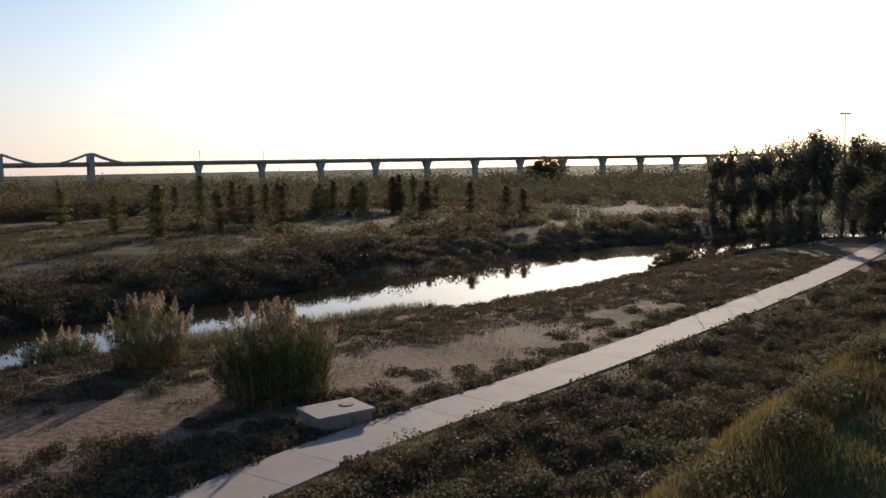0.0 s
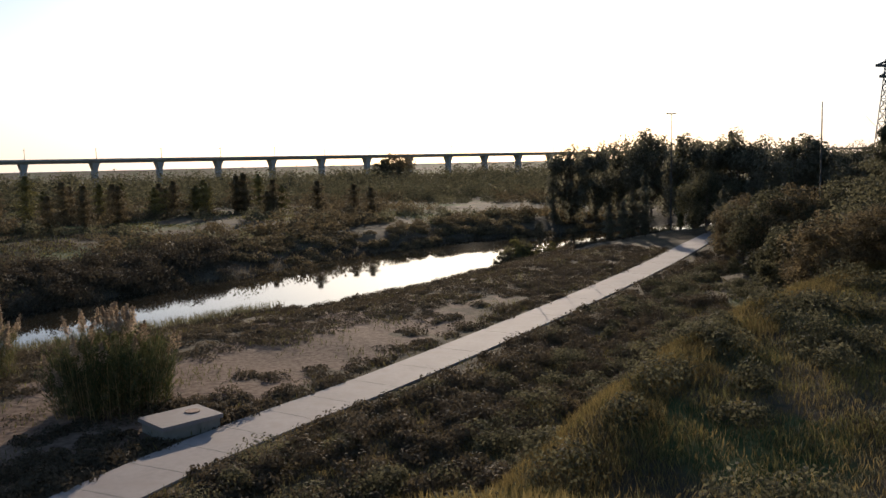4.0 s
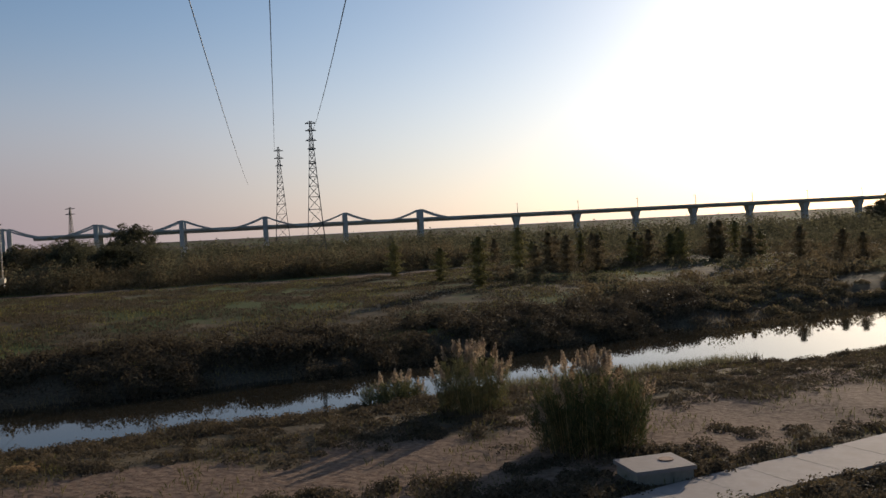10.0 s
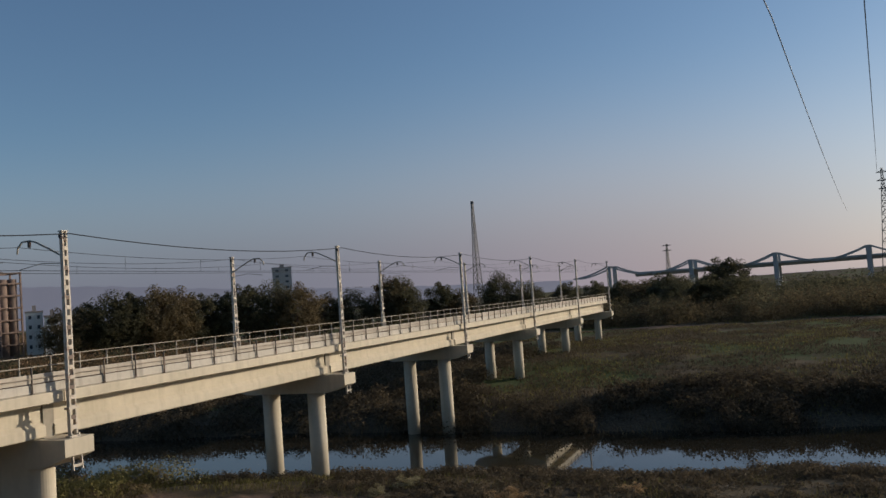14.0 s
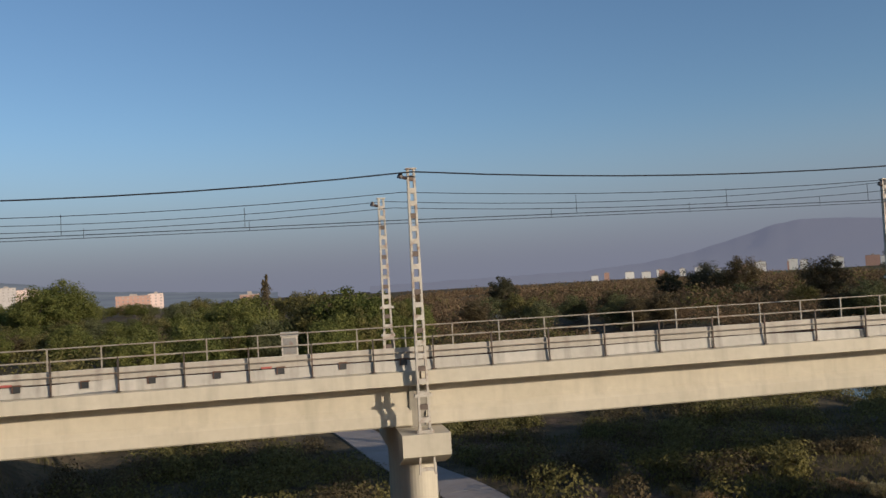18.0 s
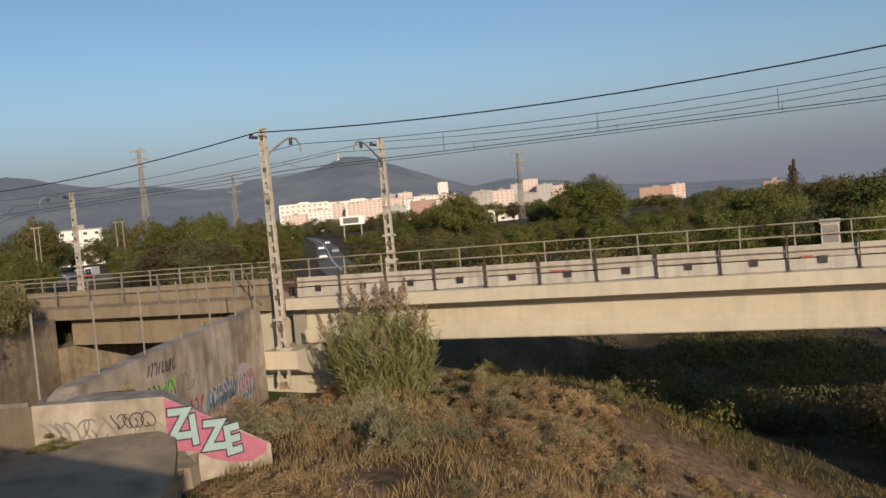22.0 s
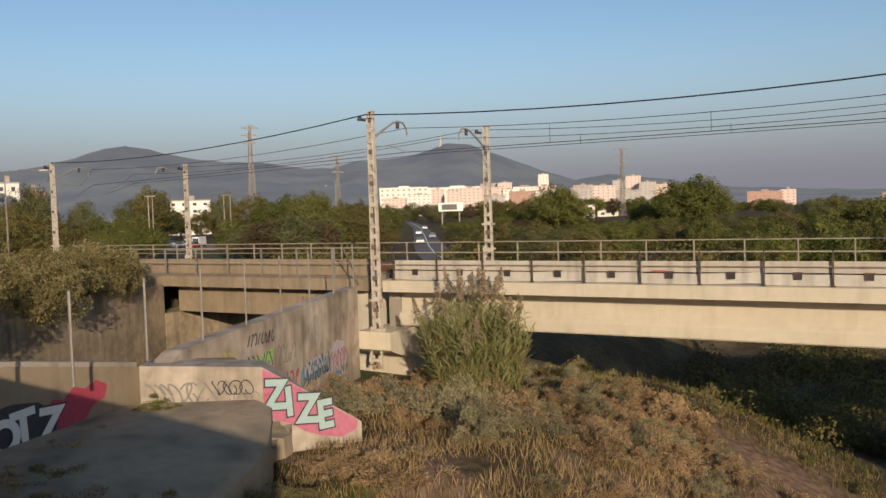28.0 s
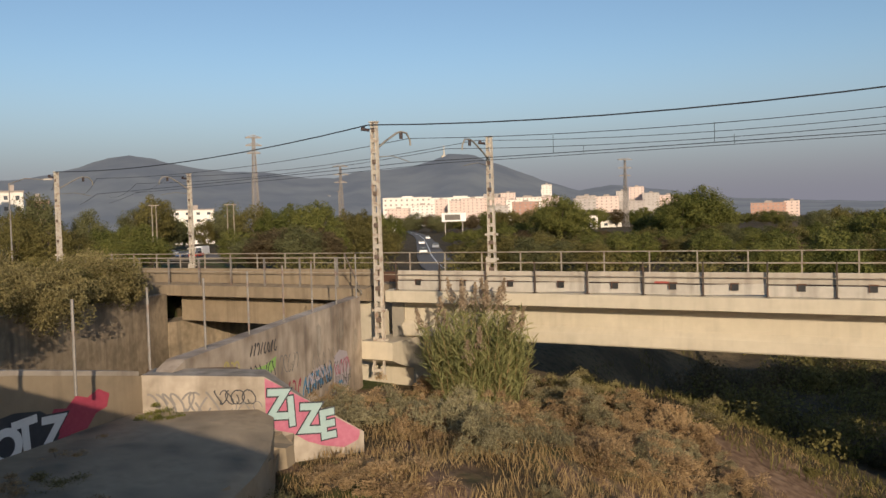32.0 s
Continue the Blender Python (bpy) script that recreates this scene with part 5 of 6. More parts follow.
scrub("shaded_thicket", 325, 700, ((88, 150), (42, 100)), bank(3.0, 60, -1), DUSK, "dark bushes on the far bank behind the bridge", (1.2, 3.0), (1.4, 2.8), 0.2, 220)
scrub("meadow_hedge", 326, 620, ((222, 268), (-84, 64)), lambda x, y, px, py: x > np.interp(y, TRACK[0], TRACK[1]) + 9 + 3 * waves(px, py, 20, 72), BROWN_LEAF, "tall olive and brown bushes behind the meadow", (1.8, 7.8), (2.0, 5.0), 0.3, 260)
scrub("meadow_hedge", 327, 420, ((226, 275), (-84, 64)), lambda x, y, px, py: (x > np.interp(y, TRACK[0], TRACK[1]) + 12) & (waves(px, py, 24, 73) > 0), DARK_GREEN, "tall dark bushes behind the meadow", (4.5, 8.5), (2.5, 4.5), 0.3, 220)
scrub("hollow_bushes", 328, 520, ((17, 38), (-70, -10)), lambda x, y, px, py: (to_line(px, py, FOOTPATH)[0] > 3.0) & (to_line(px, py, FOOTPATH)[2] > 0) & (x > np.interp(y, CREST[0], CREST[1]) + 3.0) & (waves(px, py, 9, 74) > -0.35), DUSK, "dark brown bushes in the hollow beside the footpath", (0.3, 1.1), (0.6, 1.4), 0.09, 420)
grass("crest_grass", 329, 60000, ((8, 21), (-68, -12)), lambda x, y, px, py: (np.abs(x - np.interp(y, CREST[0], CREST[1])) < 2.4 + waves(px, py, 8, 75)), AUTUMN, "tall yellowish grass along the embankment's crest", (0.25, 0.75), 0.028)
grass("crest_grass", 330, 60000, ((-4, 19), (-60, -12)), lambda x, y, px, py: (x < np.interp(y, CREST[0], CREST[1]) + 1) & (waves(px, py, 5, 76) > 0.1), OLIVE, "olive tufts on the embankment's shoulder", (0.2, 0.6), 0.03)
scrub("near_bank_bushes", 320, 4200, ((30, 112), (-150, 40)), bank(2.4, 6.0, 1), DUSK, "dark green weeds along the near river bank", (0.3, 0.9), (0.6, 1.4), 0.11, 150)
scrub("near_bank_bushes", 309, 6500, ((30, 112), (-150, 30)), bank(2.0, 7.0, 1), DUSK, "dark low bushes along the near river bank", (0.3, 0.85), (0.7, 1.5), 0.12, 170)
scrub("verge_bushes", 310, 2600, ((26, 110), (-110, 20)), lambda x, y, px, py: (to_line(px, py, FOOTPATH)[0] > 2.1) & (to_line(px, py, FOOTPATH)[0] < 5.0 + 3 * waves(px, py, 12, 15)) & (to_line(px, py, FOOTPATH)[2] < 0), DUSK, "low weeds between footpath and sand", (0.12, 0.45), (0.5, 1.3), 0.10, 150)
scrub("brown_scrub", 303, 1500, ((12, 210), (95, 330)), lambda x, y, px, py: bank(12, 999)(x, y, px, py) & (waves(px, py, 30, 61) > -0.5), RUSSET, "brown scrub beyond the railway bridge", (1.6, 4.5), (2.5, 5.0), 0.3, 170)
scrub("underbridge_bushes", 315, 420, ((-16, 60), (46, 96)), lambda x, y, px, py: bank(5, 999)(x, y, px, py) & clear_of_roads(px, py) & (to_line(px, py, FOOTPATH)[0] > 4.0) & (waves(px, py, 20, 64) > -0.2), OLIVE, "brown and olive bushes behind the bridge", (0.8, 2.6), (1.2, 2.6), 0.13, 520)
scrub("underbridge_bushes", 316, 260, ((-16, 60), (46, 96)), lambda x, y, px, py: bank(5, 999)(x, y, px, py) & clear_of_roads(px, py) & (to_line(px, py, FOOTPATH)[0] > 4.0) & (waves(px, py, 20, 65) > -0.1), BROWN_LEAF, "brown bushes behind the bridge", (0.8, 2.4), (1.2, 2.4), 0.13, 520)
scrub("green_scrub", 304, 600, ((-90, 60), (85, 220)), lambda x, y, px, py: bank(8, 999)(x, y, px, py) & clear_of_roads(px, py) & (to_line(px, py, FOOTPATH)[0] > 3.5) & (y > 58 + np.maximum(0, -x - 20) * 0.3) & (waves(px, py, 22, 63) > -0.25), OLIVE, "green bushes beyond the railway bridge", (1.5, 4.0), (2.0, 4.0), 0.26, 200)
scrub("far_thicket", 317, 800, ((20, 270), (230, 470)), lambda x, y, px, py: bank(12, 999)(x, y, px, py) & (waves(px, py, 60, 66) > -0.5), RUSSET, "tall brown thickets far beyond the bridge", (4.5, 9.5), (4.0, 8.0), 0.5, 170)
scrub("far_thicket", 318, 300, ((20, 270), (230, 470)), lambda x, y, px, py: bank(12, 999)(x, y, px, py) & (waves(px, py, 60, 67) > 0), OLIVE, "tall olive thickets far beyond the bridge", (4.5, 10.5), (4.0, 7.0), 0.5, 170)
scrub("sand_weeds", 319, 9000, ((26, 104), (-110, 34)), lambda x, y, px, py: (to_line(px, py, FOOTPATH)[0] > 2.2) & (to_line(px, py, FOOTPATH)[2] < 0) & bank(4, 999, 1)(x, y, px, py) & ~((waves(px, py, 11, 23) > -0.05) & (to_line(px, py, FOOTPATH)[0] > 4.5) & (py < 84) & (x < 52.5)) & ~((x > 33) & (x < 51) & (y > -48) & (to_line(px, py, FOOTPATH)[0] > 4.0) & (waves(px, py, 11, 23) > -0.5)), DUSK, "low brown weeds between the footpath and the river", (0.12, 0.5), (0.5, 1.3), 0.10, 110)
scrub("dark_scrub", 305, 700, ((20, 200), (100, 300)), lambda x, y, px, py: bank(12, 999)(x, y, px, py) & (waves(px, py, 26, 62) > 0.15), DARK_GREEN, "dark bushes beyond the railway bridge", (2.0, 6.0), (2.0, 4.5), 0.34, 140)


DARK_REED = leaf_material("dark reed leaves", (0.055, 0.065, 0.025), (0.17, 0.155, 0.07), 0.35)


def reed_clump(at, seed, rx, h, stems, label, plumes=30, REED=DARK_REED):
    """A dense stand of giant reeds: arching blades and feathery plumes."""
    rng = np.random.RandomState(seed)
    r = thing("reed_clump", at, label, "reeds", "reed clumps")
    a, q = rng.rand(stems) * 6.283, np.sqrt(rng.rand(stems)) * rx
    base = np.stack([np.cos(a) * q, np.sin(a) * q, np.zeros(stems)], 1)
    lean = base * (0.10 / rx) * 2 + rng.normal(size=(stems, 3)) * 0.085
    lean[:, 2] = 1
    top = h * (1.0 - 0.35 * (q / rx) ** 2) * (0.65 + 0.4 * rng.rand(stems))
    per = 16
    t = rng.rand(stems, per) ** 0.8
    c = base[:, None] + lean[:, None] * (t * top[:, None])[..., None]
    ways = rng.normal(size=(stems, per, 3)) * (0.5, 0.5, 0.1) + (0, 0, 0.75)
    ln = 0.55 + 0.5 * rng.rand(stems * per)
    n = stems * per
    w = ways.reshape(-1, 3) / np.linalg.norm(ways.reshape(-1, 3), axis=1, keepdims=True)
    c = c.reshape(-1, 3) + w * ln[:, None] * 0.3
    me = leaf_mesh("leaves", c, np.full(n, 0.05), REED, rng, 1.0, 0, w)
    co = np.empty(n * 12, np.float32)
    me.vertices.foreach_get("co", co)
    co = co.reshape(-1, 4, 3)
    co[:, 0], co[:, 2] = c - w * ln[:, None] / 2, c + w * ln[:, None] / 2
    co[:, 2, 2] -= 0.12
    co[:, 0, 2] = np.maximum(co[:, 0, 2], 0)
    me.vertices.foreach_set("co", co.ravel())
    part("foliage", me, REED, r)
    st = Mesh()
    for i in range(0, stems, 3):
        st.tube([base[i], base[i] + lean[i] * top[i] * 0.95], 0.02, 4, 0.008)
    tagged(part("cane", st, STRAW, r), "dry yellow canes", kind="stuff")
    k = rng.randint(stems, size=plumes)
    k[: plumes // 2] = np.argsort(-top)[: plumes // 2]
    m = 170
    f = rng.rand(plumes, m, 1)
    pts = (base[k] + lean[k] * top[k][:, None])[:, None] + lean[k][:, None] * (f * 1.0 - 0.1) + rng.normal(size=(plumes, m, 3)) * (0.12, 0.12, 0.05) * (1.15 - f)
    pts = pts.reshape(-1, 3)
    tagged(part("plume", leaf_mesh("plume", pts, 0.045 + 0.035 * rng.rand(len(pts)), PLUME, rng, 2.4, 0.8), PLUME, r), "feathery brown plumes", kind="stuff")
    return r


def stand(x, y, sink=0.1):
    return pose(x, y, float(ground_height(x, y)) - sink)


scrub("reed_foot_weeds", 331, 1100, ((29, 43), (-27, 28)), lambda x, y, px, py: (to_line(px, py, FOOTPATH)[0] > 2.0) & (np.hypot(px + 5.75, py - 43.45) > 2.3) & (waves(px, py, 7, 78) > -0.25), DUSK, "dark low weeds round the reeds and the chamber", (0.2, 0.7), (0.5, 1.1), 0.1, 150)
grass("bank_reeds", 332, 4500, ((70, 79), (-52, -26)), lambda x, y, px, py: waves(px, py, 6, 79) > -0.3, DARK_GREEN, "dark reeds standing in the shallows", (0.8, 1.9), 0.07)
# bushes at the water's edge, against the bright water
for k, (x, y, sc) in enumerate(((33.0, 128.5, 1.3), (35.0, 131.5, 1.9), (36.6, 133.0, 1.6), (38.6, 136.4, 1.3), (31.0, 126.4, 0.9), (42.5, 140.0, 1.1))):
    o = set_shrub(GREEN_SHRUBS[1 + k % 2], pose(x, y, float(ground_height(x, y)) - 0.1, 0, 0, 61 * k), "dark bush standing at the water's edge", "bush", "bush", "bushes by the water")
    o.scale = (sc, sc, sc * 1.35)

reed_clump(stand(-9.9, 48.4), 401, 2.9, 4.7, 560, "large dense clump of dark reeds with feathery tops beside the footpath", 48)
reed_clump(stand(-20.2, 58.0), 402, 2.3, 4.2, 260, "reed clump with pale feathery tops by the river", 36)
reed_clump(stand(-30.0, 66.0), 405, 2.6, 2.2, 200, "low reeds at the water's edge", 12)
q = BRIDGE @ Vector((-18.0, 32.2, 0))
reed_clump(stand(q.x, q.y), 403, 1.75, 4.5, 430, "tall green reed clump with brown plumes before the abutment", 22, REED)

# ---------- the abutment and the cutting beside it ----------
GRAFFITI_PINK = material("pink spray paint", (0.32, 0.06, 0.11), (0.48, 0.18, 0.24), 1.5, 0.7, bump=0.1)
GRAFFITI_RED = material("red spray paint", (0.26, 0.02, 0.05), (0.42, 0.07, 0.10), 1.5, 0.7, bump=0.1)
GRAFFITI_TEAL = material("pale teal spray paint", (0.24, 0.34, 0.33), (0.36, 0.46, 0.45), 1.5, 0.7, bump=0.1)
GRAFFITI_BLACK = material("black spray paint", (0.025, 0.025, 0.03), (0.05, 0.05, 0.055), 1.5, 0.7, bump=0.1)
GRAFFITI_GREY = material("faded grey spray paint", (0.14, 0.13, 0.12), (0.24, 0.22, 0.20), 1.5, 0.8, bump=0.1)
GRAFFITI_YELLOW = material("yellow spray paint", (0.40, 0.33, 0.10), (0.52, 0.44, 0.18), 1.5, 0.8, bump=0.1)
GRAFFITI_PALE = material("pale pinkish spray paint", (0.42, 0.36, 0.38), (0.56, 0.50, 0.52), 1.5, 0.8, bump=0.1)
GRAFFITI_GREEN = material("green spray paint", (0.25, 0.45, 0.10), (0.36, 0.55, 0.16), 1.5, 0.7, bump=0.1)
GRAFFITI_BLUE = material("blue spray paint", (0.05, 0.16, 0.30), (0.12, 0.30, 0.45), 1.5, 0.7, bump=0.1)
GRAFFITI_WHITE = material("white spray paint", (0.60, 0.60, 0.58), (0.74, 0.73, 0.70), 1.5, 0.7, bump=0.1)
PALE_WALL = material("pale painted concrete", (0.15, 0.12, 0.085), (0.56, 0.48, 0.385), 0.45, 0.9, streak=0.7, stain=(0.16, 0.125, 0.09), bump=0.5)
RETAINING = material("stained retaining wall", (0.08, 0.06, 0.035), (0.42, 0.33, 0.225), 0.4, 0.95, streak=0.75, stain=(0.10, 0.08, 0.06), bump=0.5)


def wall_along(name, line, tops, low, thick, mat, label, parent=None):
    """An upright wall along a line of the bridge's own plan, with a height for each corner."""
    me = Mesh()
    pts = [Vector((x, y, 0)) for x, y in line]
    for i, q in enumerate(pts):
        w = (pts[min(i + 1, len(pts) - 1)] - pts[max(i - 1, 0)]).normalized()
        side = Vector((-w.y, w.x, 0)) * thick
        me.v += [Vector((q.x, q.y, low)), Vector((q.x, q.y, tops[i])), Vector((q.x + side.x, q.y + side.y, tops[i])), Vector((q.x + side.x, q.y + side.y, low))]
    n = len(pts)
    for i in range(n - 1):
        o, p = i * 4, i * 4 + 4
        me.f += [(o, p, p + 1, o + 1), (o + 1, p + 1, p + 2, o + 2), (o + 2, p + 2, p + 3, o + 3)]
    me.f += [(0, 1, 2, 3), (4 * n - 4, 4 * n - 1, 4 * n - 2, 4 * n - 3)]
    ob = new(name, me.done(name, mat))
    ob.matrix_basis = BRIDGE
    return tagged(ob, label, "wall", kind="structure")


WING = [(-24.9, 33.3), (-21.6, 25.0), (-18.3, 16.3), (-17.9, 15.2)]
wall_along("wall_wing", WING, [11.95, 11.98, 11.95, 11.6], 4.0, -0.55, WING_WALL, "weathered graffiti-covered concrete wing wall")
wall_along("wall_retaining", [(-39.2, 34.3), (-35.5, 25.2), (-31.7, 15.9), (-27.6, 6.0), (-24, -3)], [11.7, 11.9, 12.3, 12.6, 12.6], 4.0, -0.6, RETAINING, "long brown stained retaining wall under overhanging bushes")
LOWER = [(-14.3, 18.75), (-15.05, 17.6), (-15.75, 16.5), (-18.4, 14.9), (-17.8, 11.0), (-16.8, 4.0)]
wall_along("wall_lower", LOWER[:4], [9.85, 10.78, 11.62, 11.75], 5.0, -1.1, PALE_WALL, "low pale graffiti-covered concrete wall")
wall_along("wall_side", LOWER[3:], [11.74, 12.45, 13.2], 5.0, -0.9, BROWN_CONCRETE, "brown stained concrete wall beside the apron")
wall_along("wall_coping", [(-18.43, 14.85), (-17.83, 10.95), (-16.83, 3.95)], [11.86, 12.57, 13.32], 11.6, -0.5, OLD_CONCRETE, "weathered coping along the brown wall")
slab = new("concrete_apron", Mesh().solid([(-18.3, 14.6), (-15.7, 16.2), (-15.1, 16.1), (-14.4, 15.3), (-13.7, 14.4), (-13.1, 13.3), (-12.2, 11.1), (-11.0, 8.0), (-10.8, 3.0), (-17.0, 3.0)], 7.5, [10.85, 10.85, 10.72, 10.6, 10.45, 10.3, 10.12, 10.0, 10.0, 10.6]).done("concrete_apron", APRON))
slab.matrix_basis = BRIDGE
tagged(slab, "broken grey concrete apron before the low wall", "slab", kind="structure")

EARTH = material("packed brown earth", (0.17, 0.115, 0.07), (0.32, 0.225, 0.14), 0.8, 0.95, stain=(0.12, 0.085, 0.05), bump=0.9)
fill = new("earth_fill", Mesh().solid([(-15.95, 16.62), (-18.3, 15.2), (-18.75, 16.9), (-19.6, 19.4), (-17.2, 19.0), (-16.2, 17.7)], 7.0, [11.6, 11.72, 11.66, 11.2, 10.5, 10.9]).done("earth_fill", EARTH))
fill.matrix_basis = BRIDGE
tagged(fill, "packed brown earth between the low wall and the wing wall", "earth", kind="structure")

small = thing("underpass_span", BRIDGE, "short older concrete railway span over a sunken road", "bridge")
part("deck_slab", Mesh().extrude([(34.3, 12.2), (34.3, 11.62), (35.1, 11.5), (42.6, 11.5), (43.3, 11.62), (43.3, 12.2), (42.8, 12.3), (34.7, 12.3)], -44, DECK_LEFT - 0.15), BROWN_CONCRETE, small)
for y in (35.3, 38.4, 41.6):
    part("girder", Mesh().box(-39.1, -25.6, y, y + 0.8, 10.1, 11.52), BROWN_CONCRETE, small)
part("ballast_bed", Mesh().extrude([(35.25, 12.30), (42.25, 12.30), (41.9, 12.42), (35.6, 12.42)], -70, DECK_LEFT - 0.1), BALLAST, small)
part("kerb", Mesh().box(-44, DECK_LEFT - 0.2, 35.0, 35.18, 12.31, 13.12), BROWN_CONCRETE, small)
part("abutment", Mesh().box(-27.0, -23.2, 35.2, 42.6, 4.0, 8.4).box(-27.0, -25.3, 35.0, 42.8, 8.3, 11.5), CONCRETE, small)
part("abutment", Mesh().box(-41.0, -39.15, 34.3, 43.0, 4.0, 10.05), RETAINING, small)
r = railing(34.5, -46.5, DECK_LEFT + 0.3, 12.2, 13.75, -46.4, "railing", (0.5,), STEEL, 0.035)
underroad = new("sunken_road", Mesh().solid([(-38.8, 70), (-25.6, 70), (-25.6, 33.2), (-13, 2), (-24.5, -2), (-38.8, 34)], 6.4, 6.6).done("sunken_road", PATH))
underroad.matrix_basis = BRIDGE
tagged(underroad, "sunken concrete road under the railway", "road", kind="structure")

fence = thing("fence", BRIDGE, "thin steel fence posts along the wing wall", "fence")
for i in range(9):
    t = i / 8
    x, y = -24.6 + 8.7 * t + 0.25, 32.6 - 23.6 * t
    part("post", Mesh().tube([(x - 0.25, y, 11.9), (x - 0.25, y, 14.0)], 0.035, 6), STEEL, fence)
part("brace", Mesh().tube([(-25.3, 34.0, 12.0), (-24.9, 32.2, 14.0)], 0.03, 5), STEEL, fence)


def stroke(name, a, b, z_a, z_b, rnd, mat, label, off=0.03, group="graffiti", seed=1, loops=8, size=0.5, width=0.05):
    """Loose sprayed lines on an upright wall between two places of the plan."""
    rng = np.random.RandomState(seed)
    a, b = Vector((a[0], a[1], 0)), Vector((b[0], b[1], 0))
    w = b - a
    n = Vector((w.y, -w.x, 0)).normalized() * off
    g = thing(name, BRIDGE, label, "graffiti", group)
    for i in range(loops):
        t = (i + 0.5) / loops
        c = a + w * t + n
        z = z_a + (z_b - z_a) * t
        pts = []
        ph, k = rng.rand() * 6, rng.uniform(4, 7)
        for j in range(12):
            u = j / 11
            pts.append(c + w.normalized() * size * (0.5 * math.cos(k * u + ph)) + Vector((0, 0, z + size * 0.9 * math.sin(k * u * 0.8 + ph * 2))))
        part("stroke", Mesh().ribbon_on(pts, n.normalized(), width), mat, g)
    return g


def on_wall(a, b, t, z, off=0.03):
    a, b = Vector((a[0], a[1], 0)), Vector((b[0], b[1], 0))
    w = (b - a).normalized()
    n = Vector((w.y, -w.x, 0))
    p = a.lerp(b, t) + n * off
    m = Matrix((w, Vector((0, 0, 1)), n)).transposed().to_4x4()
    m.translation = Vector((p.x, p.y, z))
    return BRIDGE @ m


def letters(text, at, size, face, rim, label, lean=0.0, slope=0.0):
    """Sprayed letters: a dark rim behind a coloured face, each letter a part."""
    g = thing("graffiti_letters", at, label, "graffiti", "graffiti")
    x = 0.0
    for i, ch in enumerate(text):
        for mat, grow, z in ((rim, 0.085, 0.0), (face, 0.045, 0.012)):
            c = bpy.data.curves.new("letter", "FONT")
            c.body, c.size, c.offset, c.extrude, c.shear = ch, size, grow, 0.004, lean
            o = new("letter", c)
            me = bpy.data.meshes.new_from_object(o)
            bpy.data.objects.remove(o)
            me.materials.clear()
            me.materials.append(mat)
            part("letter" if mat is face else "outline", me, mat, g, at=pose(x, slope * x + (0.06 if i % 2 else 0), z, 0, 0, 4 if i % 2 else -4))
        x += size * (0.34 if ch == "I" else 0.66)
    return g


def patch(name, at, outline, mat, label):
    me = Mesh()
    n = len(outline)
    me.v = [Vector((x, y, 0)) for x, y in outline] + [Vector((x, y, 0.006)) for x, y in outline]
    me.f = [tuple(range(n - 1, -1, -1)), tuple(range(n, 2 * n))] + [(i, (i + 1) % n, n + (i + 1) % n, n + i) for i in range(n)]
    o = new(name, me.done(name, mat))
    o.matrix_basis = at
    return tagged(o, label, "graffiti", "graffiti")


# lettering on the sloping end of the low wall, loose tags elsewhere
E0, E1 = LOWER[2], LOWER[1]
patch("graffiti_patch", on_wall(E0, E1, 0.0, 10.5, 0.008), [(0.02, 1.08), (0.6, 0.72), (1.3, 0.26), (2.0, -0.24), (2.6, -0.62), (2.5, -0.85), (2.1, -1.0), (1.5, -0.86), (1.1, -0.7), (0.7, -0.42), (0.3, -0.3), (0.02, -0.05)], GRAFFITI_PINK, "bright pink sprayed patch behind the letters")
letters("ZIZE", on_wall(E0, E1, 0.03, 10.55, 0.02) @ Matrix.Diagonal((0.82, 0.98, 1, 1)), 1.04, GRAFFITI_TEAL, GRAFFITI_BLACK, "large pale teal graffiti letters with dark outlines", 0.0, -0.46)
patch("graffiti_patch", on_wall(LOWER[4], LOWER[3], 0.24, 10.72, 0.008), [(0.0, 0.0), (-0.06, 0.5), (0.15, 0.78), (0.5, 0.72), (0.8, 0.95), (1.15, 0.84), (1.5, 0.98), (1.85, 0.8), (1.75, 0.5), (1.4, 0.42), (1.1, 0.12), (0.6, 0.1), (0.3, -0.12)], GRAFFITI_RED, "red sprayed patch on the low wall")
patch("graffiti_patch", on_wall(LOWER[5], LOWER[4], 0.55, 10.62, 0.006), [(0.0, 0.0), (0.0, 0.9), (2.6, 0.95), (3.2, 1.02), (3.9, 0.92), (4.2, 0.7), (4.4, 0.3), (4.2, -0.02), (3.6, 0.08)], GRAFFITI_BLACK, "black sprayed patch behind pale letters")
letters("OTZ", on_wall(LOWER[4], LOWER[3], -0.17, 10.66, 0.02), 1.02, GRAFFITI_WHITE, GRAFFITI_BLACK, "large pale graffiti letters on black", 0.0, 0.0)
for k, (x0, x1, z, mat, size, loops, width) in enumerate(((0.05, 0.32, 10.95, GRAFFITI_GREY, 0.34, 4, 0.05), (0.33, 0.62, 10.95, GRAFFITI_GREY, 0.36, 4, 0.05), (0.60, 0.92, 11.12, GRAFFITI_BLACK, 0.2, 7, 0.03), (0.70, 0.98, 10.8, GRAFFITI_GREY, 0.22, 4, 0.025))):
    p, q = Vector((*LOWER[3], 0)), Vector((*LOWER[2], 0))
    stroke("graffiti_tag", p.lerp(q, x0), p.lerp(q, x1), z, z, 0, mat, "thin black tag sprayed on the pale wall" if mat is GRAFFITI_BLACK else "grey looping letters sprayed on the pale wall", 0.008, seed=30 + k, loops=loops, size=size, width=width)
